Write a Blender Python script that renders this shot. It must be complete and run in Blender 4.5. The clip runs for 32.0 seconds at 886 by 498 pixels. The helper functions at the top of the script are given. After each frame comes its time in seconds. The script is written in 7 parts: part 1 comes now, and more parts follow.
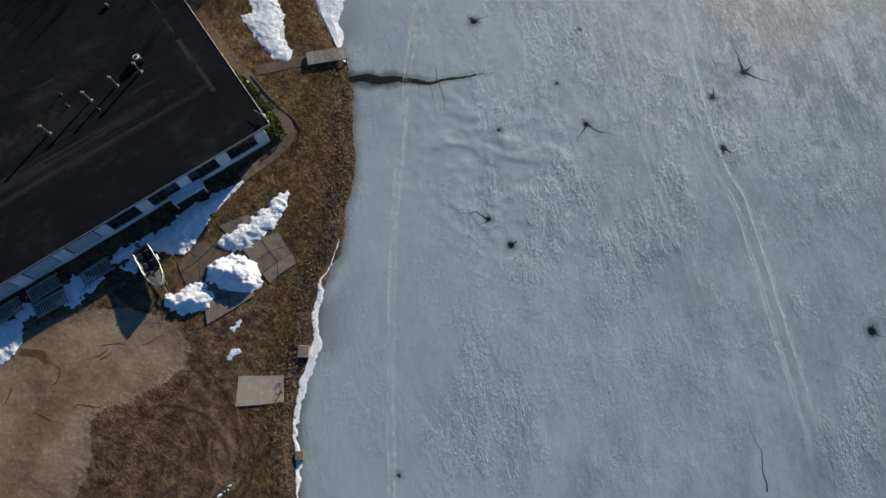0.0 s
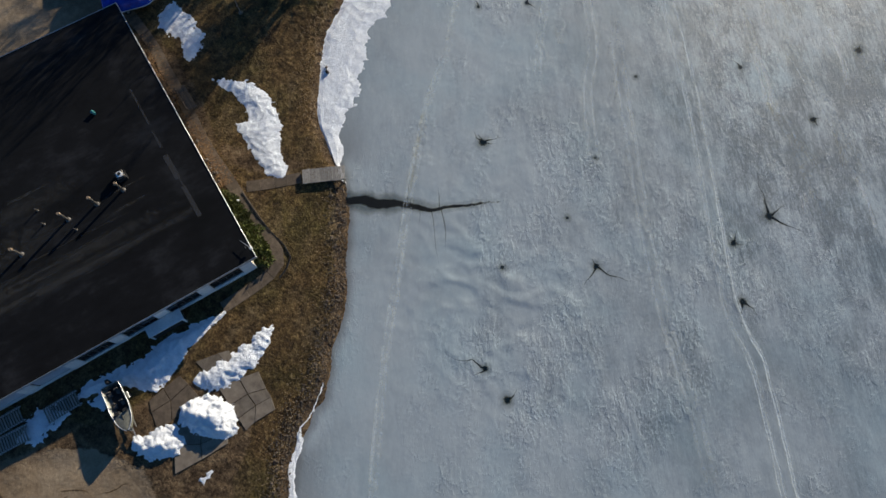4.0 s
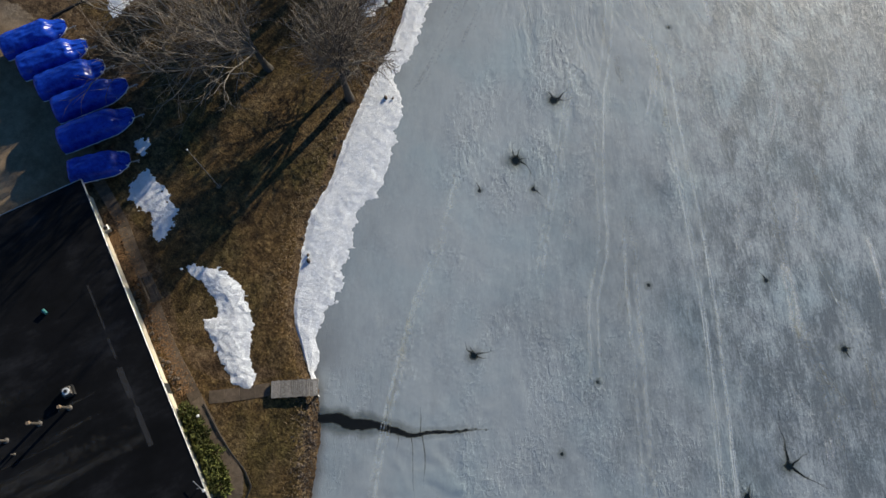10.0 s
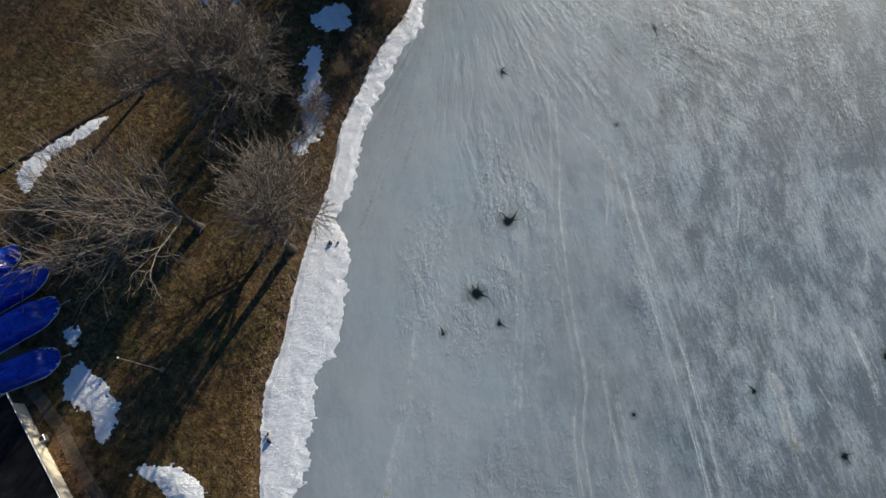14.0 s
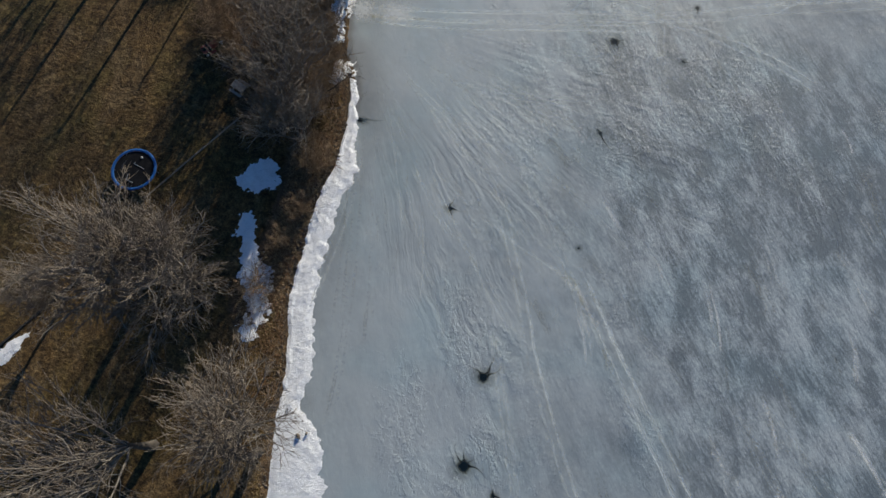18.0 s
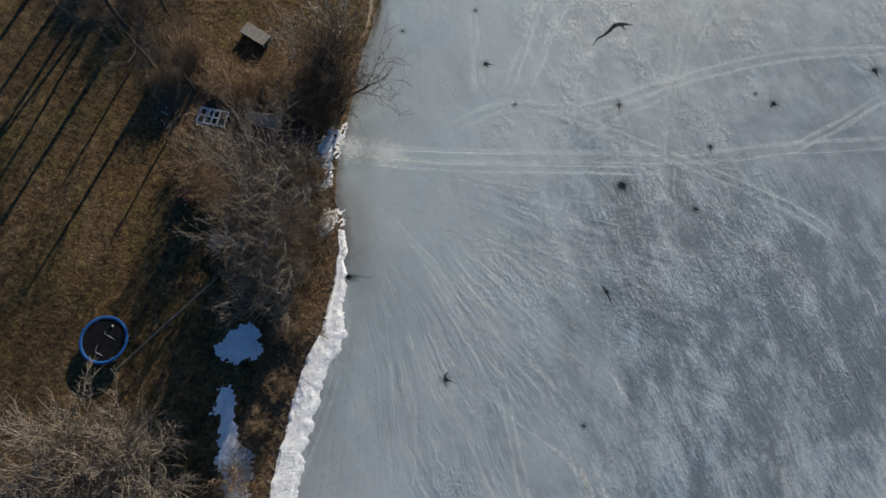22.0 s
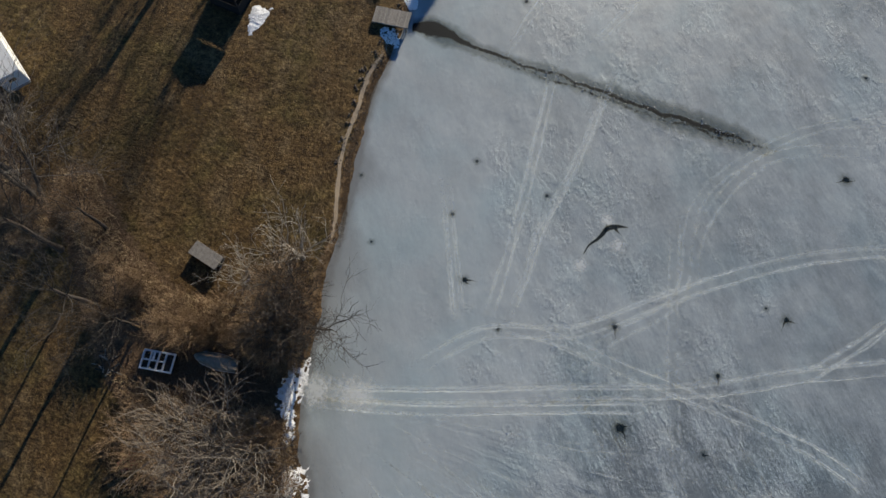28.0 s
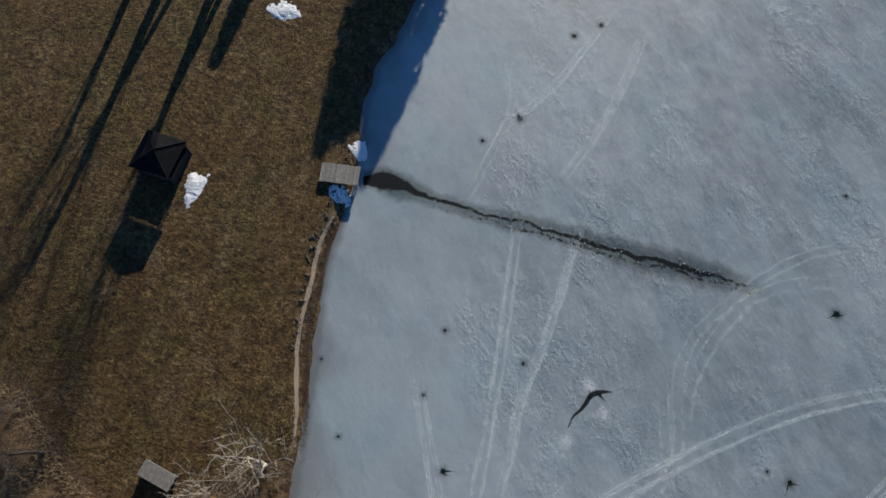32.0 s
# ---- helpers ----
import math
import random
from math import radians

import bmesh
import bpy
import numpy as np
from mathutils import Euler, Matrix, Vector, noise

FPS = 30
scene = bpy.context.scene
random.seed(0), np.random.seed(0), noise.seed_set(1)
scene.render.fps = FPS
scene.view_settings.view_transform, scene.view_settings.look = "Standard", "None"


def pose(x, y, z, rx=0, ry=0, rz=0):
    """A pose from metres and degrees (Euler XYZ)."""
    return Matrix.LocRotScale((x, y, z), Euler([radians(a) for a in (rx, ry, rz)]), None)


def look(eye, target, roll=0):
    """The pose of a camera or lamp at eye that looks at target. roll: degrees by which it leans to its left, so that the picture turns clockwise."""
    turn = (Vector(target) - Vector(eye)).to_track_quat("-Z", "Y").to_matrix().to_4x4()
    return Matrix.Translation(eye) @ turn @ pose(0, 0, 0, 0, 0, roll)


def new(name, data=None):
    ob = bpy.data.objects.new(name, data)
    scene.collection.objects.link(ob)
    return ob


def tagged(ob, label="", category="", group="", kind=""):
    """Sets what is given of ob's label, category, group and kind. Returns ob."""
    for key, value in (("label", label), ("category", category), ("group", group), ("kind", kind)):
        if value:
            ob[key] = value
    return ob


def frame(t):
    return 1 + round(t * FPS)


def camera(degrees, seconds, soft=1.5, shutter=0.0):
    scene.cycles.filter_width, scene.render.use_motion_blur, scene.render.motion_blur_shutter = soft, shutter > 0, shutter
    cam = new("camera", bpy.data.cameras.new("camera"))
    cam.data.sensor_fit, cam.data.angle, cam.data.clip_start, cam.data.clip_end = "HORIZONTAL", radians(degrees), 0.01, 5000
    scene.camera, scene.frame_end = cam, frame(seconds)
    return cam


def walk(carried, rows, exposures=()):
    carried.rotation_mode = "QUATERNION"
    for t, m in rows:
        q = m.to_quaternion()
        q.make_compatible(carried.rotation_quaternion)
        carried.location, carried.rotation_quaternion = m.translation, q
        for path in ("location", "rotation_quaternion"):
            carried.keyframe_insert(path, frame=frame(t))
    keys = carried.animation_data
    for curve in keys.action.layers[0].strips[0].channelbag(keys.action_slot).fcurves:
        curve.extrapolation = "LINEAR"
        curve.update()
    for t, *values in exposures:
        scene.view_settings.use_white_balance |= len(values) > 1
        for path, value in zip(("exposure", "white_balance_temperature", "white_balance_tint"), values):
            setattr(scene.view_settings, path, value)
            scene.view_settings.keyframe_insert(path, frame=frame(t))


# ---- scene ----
cam = camera(70.0, 32.0, soft=1.5)
EXPOSURE = 0.51
PATH = [
    (0, (0.718, -0.188, 57.025), (0.434, 0.307, 55.108), 0.7),
    (0.5, (-0.07, 1.318, 56.959), (-0.354, 1.815, 55.042), 0.8),
    (1, (-0.823, 2.834, 56.883), (-1.108, 3.333, 54.968), 0.9),
    (1.5, (-1.556, 4.393, 56.805), (-1.84, 4.893, 54.889), 1.0),
    (2, (-2.298, 5.941, 56.722), (-2.583, 6.444, 54.807), 1.1),
    (2.5, (-3.02, 7.526, 56.682), (-3.306, 8.028, 54.767), 1.1),
    (3, (-3.83, 9.103, 56.724), (-4.12, 9.602, 54.809), 1.0),
    (3.5, (-4.715, 10.556, 56.773), (-5.015, 11.048, 54.858), 1.2),
    (5.5, (-8.239, 16.811, 56.802), (-8.559, 17.281, 54.885), 1.6),
    (6, (-9.082, 18.306, 56.792), (-9.401, 18.778, 54.874), 1.8),
    (6.5, (-9.971, 19.763, 56.766), (-10.288, 20.236, 54.849), 2.1),
    (7, (-10.831, 21.157, 56.721), (-11.151, 21.628, 54.804), 2.2),
    (7.5, (-11.663, 22.584, 56.628), (-11.992, 23.052, 54.711), 2.3),
    (8, (-12.464, 24.128, 56.645), (-12.797, 24.595, 54.729), 2.0),
    (8.5, (-13.212, 25.738, 56.678), (-13.549, 26.202, 54.762), 1.5),
    (9, (-13.97, 27.264, 56.686), (-14.311, 27.728, 54.77), 1.1),
    (9.5, (-14.811, 28.668, 56.695), (-15.154, 29.133, 54.78), 1.1),
    (10, (-15.779, 30.174, 56.702), (-16.119, 30.639, 54.787), 1.3),
    (10.5, (-16.643, 31.712, 56.734), (-16.982, 32.175, 54.818), 1.2),
    (11, (-17.509, 33.184, 56.719), (-17.844, 33.652, 54.804), 1.3),
    (11.5, (-18.308, 34.78, 56.743), (-18.628, 35.258, 54.827), 1.2),
    (12, (-19.066, 36.4, 56.73), (-19.372, 36.886, 54.814), 0.9),
    (12.5, (-19.797, 37.921, 56.752), (-20.092, 38.42, 54.838), 0.8),
    (13, (-20.474, 39.306, 56.728), (-20.759, 39.819, 54.816), 0.8),
    (13.5, (-21.136, 40.63, 56.721), (-21.424, 41.153, 54.812), 0.5),
    (14, (-21.88, 42.129, 56.735), (-22.171, 42.653, 54.827), 0.4),
    (14.5, (-22.764, 43.713, 56.768), (-23.047, 44.24, 54.859), 0.6),
    (16.5, (-25.956, 50.481, 56.83), (-26.179, 51.04, 54.923), 1.1),
    (17, (-26.681, 52.378, 56.924), (-26.892, 52.94, 55.016), 0.9),
    (17.5, (-27.439, 54.35, 57.155), (-27.636, 54.913, 55.246), 1.0),
    (18, (-28.291, 56.476, 57.326), (-28.478, 57.034, 55.414), 1.1),
    (18.5, (-29.198, 58.421, 57.564), (-29.379, 58.976, 55.651), 1.5),
    (19, (-30.0, 60.52, 57.704), (-30.177, 61.069, 55.789), 1.6),
    (19.5, (-30.673, 62.6, 57.745), (-30.85, 63.146, 55.829), 1.7),
    (20, (-31.337, 64.488, 57.777), (-31.512, 65.035, 55.861), 1.8),
    (20.5, (-31.881, 66.333, 57.78), (-32.058, 66.883, 55.866), 1.8),
    (21, (-32.32, 68.214, 57.741), (-32.501, 68.768, 55.828), 1.5),
    (21.5, (-32.822, 70.111, 57.7), (-33.005, 70.667, 55.787), 1.3),
    (22, (-33.391, 72.012, 57.723), (-33.574, 72.568, 55.81), 1.4),
    (22.5, (-33.913, 73.943, 57.74), (-34.097, 74.498, 55.827), 1.3),
    (23, (-34.436, 75.816, 57.752), (-34.618, 76.368, 55.839), 1.3),
    (23.5, (-34.954, 77.734, 57.779), (-35.137, 78.285, 55.865), 1.2),
    (24, (-35.446, 79.629, 57.798), (-35.629, 80.179, 55.884), 1.2),
    (24.5, (-35.985, 81.513, 57.805), (-36.168, 82.063, 55.891), 1.3),
    (25, (-36.509, 83.447, 57.779), (-36.691, 83.996, 55.865), 1.3),
    (25.5, (-36.962, 85.316, 57.742), (-37.145, 85.865, 55.828), 1.2),
    (27.5, (-38.7, 92.561, 57.604), (-38.88, 93.125, 55.694), 1.1),
    (28, (-39.128, 94.533, 57.589), (-39.302, 95.101, 55.679), 1.1),
    (28.5, (-39.546, 96.616, 57.575), (-39.713, 97.188, 55.666), 1.2),
    (29, (-39.94, 98.669, 57.622), (-40.103, 99.242, 55.713), 1.1),
    (29.5, (-40.291, 100.719, 57.69), (-40.453, 101.294, 55.781), 0.9),
    (30, (-40.684, 102.76, 57.724), (-40.84, 103.337, 55.815), 0.8),
    (30.5, (-41.096, 104.865, 57.776), (-41.246, 105.445, 55.868), 0.8),
    (31, (-41.505, 106.967, 57.877), (-41.65, 107.547, 55.969), 0.9),
    (31.5, (-41.811, 109.092, 57.942), (-41.953, 109.673, 56.034), 0.7),
    (32, (-42.159, 111.137, 57.976), (-42.282, 111.727, 56.069), 0.9),
]
walk(cam, [(t, look(eye, target, roll)) for t, eye, target, roll in PATH], exposures=[(0, EXPOSURE, 7000, 8), (5, EXPOSURE + 0.04, 7150, 8), (8, EXPOSURE + 0.05, 7180, 8), (14, EXPOSURE + 0.05, 7210, 8), (17, EXPOSURE + 0.0, 7150, 8), (20, EXPOSURE + 0.04, 7060, 8), (24, EXPOSURE + 0.13, 7540, 9), (28, EXPOSURE + 0.09, 7460, 9), (30, EXPOSURE + 0.05, 7010, 8), (32, EXPOSURE + 0.05, 6960, 8)])

# ---- world, sun ----
SUN_EL = radians(15.5)
SUN_WAY = Vector((0.035, 1.0, 0.0)).normalized() * math.cos(SUN_EL) + Vector((0, 0, math.sin(SUN_EL)))
world = bpy.data.worlds.new("sky")
scene.world = world
world.use_nodes = True
wn = world.node_tree
sky = wn.nodes.new("ShaderNodeTexSky")
sky.sky_type = "NISHITA"
sky.sun_disc = False
sky.sun_elevation = SUN_EL
sky.sun_rotation = 0.035
sky.ozone_density = 6.0
sky.dust_density = 0.1
wn.nodes["Background"].inputs["Strength"].default_value = 0.085
rich = wn.nodes.new("ShaderNodeHueSaturation")
rich.inputs["Saturation"].default_value = 1.10
wn.links.new(sky.outputs[0], rich.inputs["Color"])
haze = wn.nodes.new("ShaderNodeMix")
haze.data_type, haze.blend_type = "RGBA", "MULTIPLY"
haze.inputs["Factor"].default_value = 1.0
haze.inputs[7].default_value = (1.12, 0.965, 1.01, 1.0)
wn.links.new(rich.outputs[0], haze.inputs[6])
wn.links.new(haze.outputs[2], wn.nodes["Background"].inputs["Color"])
sun_data = bpy.data.lights.new("sun", "SUN")
sun_data.energy = 4.6
sun_data.angle = radians(0.55)
sun_data.color = (1.0, 0.95, 0.855)
sun = new("sun", sun_data)
sun.matrix_world = look(SUN_WAY * 200, (0, 0, 0))


# ---- materials ----
def tree_of(name):
    m = bpy.data.materials.new(name)
    m.use_nodes = True
    nt = m.node_tree
    return m, nt, nt.nodes["Principled BSDF"]


def noise_node(nt, scale, detail=4.0, rough=0.55, stretch=None, turn=0.0, coord="Object"):
    tc = nt.nodes.new("ShaderNodeTexCoord")
    n = nt.nodes.new("ShaderNodeTexNoise")
    n.inputs["Scale"].default_value = scale
    n.inputs["Detail"].default_value = detail
    n.inputs["Roughness"].default_value = rough
    if stretch or turn:
        mp = nt.nodes.new("ShaderNodeMapping")
        mp.vector_type = "TEXTURE"
        mp.inputs["Rotation"].default_value = (0, 0, radians(turn))
        mp.inputs["Scale"].default_value = [1 / v for v in (stretch or (1, 1, 1))]
        nt.links.new(tc.outputs[coord], mp.inputs["Vector"])
        nt.links.new(mp.outputs[0], n.inputs["Vector"])
    else:
        nt.links.new(tc.outputs[coord], n.inputs["Vector"])
    return n.outputs["Fac"]


def ramp(nt, fac, stops):
    r = nt.nodes.new("ShaderNodeValToRGB")
    els = r.color_ramp.elements
    for n, (at, col) in enumerate(stops):
        e = els[n] if n < 2 else els.new(at)
        e.position = at
        e.color = (*col, 1)
    nt.links.new(fac, r.inputs["Fac"])
    return r.outputs["Color"]


def mixed(nt, fac, a, b, mode="MIX"):
    n = nt.nodes.new("ShaderNodeMix")
    n.data_type, n.blend_type = "RGBA", mode
    for sock, v in ((n.inputs[0], fac), (n.inputs[6], a), (n.inputs[7], b)):
        if isinstance(v, (int, float)):
            sock.default_value = v
        elif isinstance(v, tuple):
            sock.default_value = (*v, 1)
        else:
            nt.links.new(v, sock)
    return n.outputs[2]


def calc(nt, op, a, b=0.0, clamp=False):
    n = nt.nodes.new("ShaderNodeMath")
    n.operation, n.use_clamp = op, clamp
    for sock, v in ((n.inputs[0], a), (n.inputs[1], b)):
        if isinstance(v, (int, float)):
            sock.default_value = v
        else:
            nt.links.new(v, sock)
    return n.outputs[0]


def span(nt, v, lo, hi, a=0.0, b=1.0):
    n = nt.nodes.new("ShaderNodeMapRange")
    n.inputs[1].default_value, n.inputs[2].default_value = lo, hi
    n.inputs[3].default_value, n.inputs[4].default_value = a, b
    nt.links.new(v, n.inputs[0])
    return n.outputs[0]


def bump(nt, bsdf, height, strength, distance):
    n = nt.nodes.new("ShaderNodeBump")
    n.inputs["Strength"].default_value = strength
    n.inputs["Distance"].default_value = distance
    nt.links.new(height, n.inputs["Height"])
    nt.links.new(n.outputs[0], bsdf.inputs["Normal"])


def random_of(nt):
    return nt.nodes.new("ShaderNodeObjectInfo").outputs["Random"]


def attr(nt, name):
    n = nt.nodes.new("ShaderNodeAttribute")
    n.attribute_name = name
    return n


def plain(name, dark, light, rough=0.7, scale=6.0, metal=0.0, bumps=0.15, grain=40.0, vary=0.0, stretch=None):
    """A two-scale noisy surface between two colours."""
    m, nt, b = tree_of(name)
    big = noise_node(nt, scale, 4, 0.6, stretch)
    fine = noise_node(nt, grain, 3, 0.6, stretch)
    f = calc(nt, "ADD", calc(nt, "MULTIPLY", big, 0.65), calc(nt, "MULTIPLY", fine, 0.35))
    col = ramp(nt, f, [(0.32, dark), (0.68, light)])
    if vary:
        k = span(nt, random_of(nt), 0, 1, 1 - vary, 1 + vary)
        n = nt.nodes.new("ShaderNodeVectorMath")
        n.operation = "SCALE"
        nt.links.new(col, n.inputs[0])
        nt.links.new(k, n.inputs["Scale"])
        col = n.outputs[0]
    nt.links.new(col, b.inputs["Base Color"])
    b.inputs["Roughness"].default_value = rough
    b.inputs["Metallic"].default_value = metal
    if bumps:
        bump(nt, b, f, bumps, 0.05)
    return m


def ice_material():
    m, nt, b = tree_of("lake_ice")
    a = attr(nt, "tone")
    sep = nt.nodes.new("ShaderNodeSeparateColor")
    nt.links.new(a.outputs["Color"], sep.inputs[0])
    tone, crust, wet = sep.outputs[0], sep.outputs[1], sep.outputs[2]
    cloud = noise_node(nt, 0.30, 6, 0.62, (1.0, 0.5, 1), 36)
    mid = noise_node(nt, 1.5, 6, 0.70, (1.0, 0.5, 1), 38)
    fine = noise_node(nt, 2.6, 5, 0.66, (1.0, 0.55, 1), 44)
    pebble = noise_node(nt, 5.2, 4, 0.66, (1.0, 0.7, 1), 30)
    lip = noise_node(nt, 0.75, 7, 0.66, (1.0, 0.45, 1), 42)
    scour = noise_node(nt, 3.4, 4, 0.6, (1.0, 0.13, 1), 40)
    wave = noise_node(nt, 0.95, 6, 0.64, (1.0, 0.7, 1), 20)
    wrinkle = calc(nt, "MULTIPLY", span(nt, calc(nt, "ABSOLUTE", calc(nt, "SUBTRACT", wave, 0.5)), 0.0, 0.03, 1.0, 0.0), span(nt, noise_node(nt, 0.4, 4, 0.6), 0.46, 0.60))
    speck = calc(nt, "MULTIPLY", span(nt, pebble, 0.50, 0.68), span(nt, noise_node(nt, 0.55, 5, 0.7, (1.0, 0.6, 1), 35), 0.42, 0.62, 0.15, 1.0))
    terrace = calc(nt, "ADD", span(nt, lip, 0.50, 0.535), calc(nt, "ADD", calc(nt, "MULTIPLY", span(nt, lip, 0.40, 0.425), 0.6), calc(nt, "MULTIPLY", span(nt, fine, 0.46, 0.66), 0.2)))
    f = calc(nt, "ADD", calc(nt, "MULTIPLY", tone, 0.55), calc(nt, "MULTIPLY", cloud, 0.24))
    f = calc(nt, "ADD", f, calc(nt, "MULTIPLY", calc(nt, "SUBTRACT", mid, 0.5), 0.15))
    f = calc(nt, "ADD", f, calc(nt, "MULTIPLY", calc(nt, "MULTIPLY", calc(nt, "SUBTRACT", terrace, 0.7), crust), 0.03))
    f = calc(nt, "ADD", f, calc(nt, "MULTIPLY", calc(nt, "MULTIPLY", calc(nt, "SUBTRACT", scour, 0.5), crust), 0.12))
    f = calc(nt, "ADD", f, calc(nt, "MULTIPLY", calc(nt, "MULTIPLY", calc(nt, "SUBTRACT", speck, 0.35), crust), 0.07))
    # wind-scoured stretches: dark bare ice under combed, broken crust
    bare = attr(nt, "scour").outputs["Fac"]
    sheet = noise_node(nt, 0.30, 7, 0.74, (1.0, 0.5, 1), 40)
    comb = noise_node(nt, 3.6, 5, 0.72, (1.0, 0.16, 1), 42)
    torn = span(nt, calc(nt, "ADD", sheet, calc(nt, "MULTIPLY", calc(nt, "SUBTRACT", comb, 0.5), 0.65)), 0.38, 0.64, -0.20, 0.11)
    torn = calc(nt, "ADD", torn, calc(nt, "MULTIPLY", calc(nt, "SUBTRACT", span(nt, pebble, 0.46, 0.62), 0.45), 0.10))
    f = calc(nt, "ADD", f, calc(nt, "MULTIPLY", torn, bare))
    # ruts combed out from the boat launch
    fan = attr(nt, "fan").outputs["Fac"]
    spot = nt.nodes.new("ShaderNodeTexCoord")
    sx = nt.nodes.new("ShaderNodeSeparateXYZ")
    nt.links.new(spot.outputs["Object"], sx.inputs[0])
    dx, dy = calc(nt, "ADD", sx.outputs[0], 52.5), calc(nt, "SUBTRACT", sx.outputs[1], 95.8)
    ray = nt.nodes.new("ShaderNodeCombineXYZ")
    nt.links.new(calc(nt, "ADD", calc(nt, "MULTIPLY", calc(nt, "ARCTAN2", dy, dx), 34.0), calc(nt, "MULTIPLY", noise_node(nt, 0.12, 3, 0.6), 3.2)), ray.inputs[0])
    nt.links.new(calc(nt, "MULTIPLY", calc(nt, "SQRT", calc(nt, "ADD", calc(nt, "MULTIPLY", dx, dx), calc(nt, "MULTIPLY", dy, dy))), 0.09), ray.inputs[1])
    rake = nt.nodes.new("ShaderNodeTexNoise")
    rake.inputs["Scale"].default_value, rake.inputs["Detail"].default_value, rake.inputs["Roughness"].default_value = 1.0, 4.0, 0.62
    nt.links.new(ray.outputs[0], rake.inputs["Vector"])
    raked = calc(nt, "MULTIPLY", calc(nt, "SUBTRACT", rake.outputs["Fac"], 0.5), fan)
    f = calc(nt, "ADD", f, calc(nt, "MULTIPLY", raked, 0.31))
    col = ramp(nt, f, [(0.10, (0.153, 0.178, 0.190)), (0.34, (0.321, 0.358, 0.370)), (0.52, (0.415, 0.453, 0.460)), (0.82, (0.618, 0.64, 0.635))])
    col = mixed(nt, span(nt, noise_node(nt, 0.13, 3, 0.5), 0.45, 0.7), col, mixed(nt, 1.0, col, (0.92, 1.0, 1.02), "MULTIPLY"))
    col = mixed(nt, wet, col, (0.15, 0.155, 0.155))
    nt.links.new(col, b.inputs["Base Color"])
    nt.links.new(span(nt, f, 0.2, 0.7, 0.5, 0.75), b.inputs["Roughness"])
    h = calc(nt, "ADD", calc(nt, "MULTIPLY", terrace, 0.5), calc(nt, "ADD", calc(nt, "MULTIPLY", fine, 0.45), calc(nt, "ADD", calc(nt, "MULTIPLY", speck, 0.55), calc(nt, "MULTIPLY", scour, 0.35))))
    h = calc(nt, "ADD", calc(nt, "MULTIPLY", h, crust), calc(nt, "ADD", calc(nt, "MULTIPLY", mid, 0.45), calc(nt, "MULTIPLY", calc(nt, "MULTIPLY", wrinkle, span(nt, crust, 0.05, 0.4, 0.25, 1.0)), 0.4)))
    h = calc(nt, "ADD", h, calc(nt, "MULTIPLY", calc(nt, "MULTIPLY", calc(nt, "ADD", comb, calc(nt, "MULTIPLY", pebble, 0.8)), bare), 0.7))
    b.inputs["Specular IOR Level"].default_value = 0.35
    h = calc(nt, "ADD", h, calc(nt, "MULTIPLY", raked, 2.2))
    bump(nt, b, h, 0.68, 0.065)
    return m


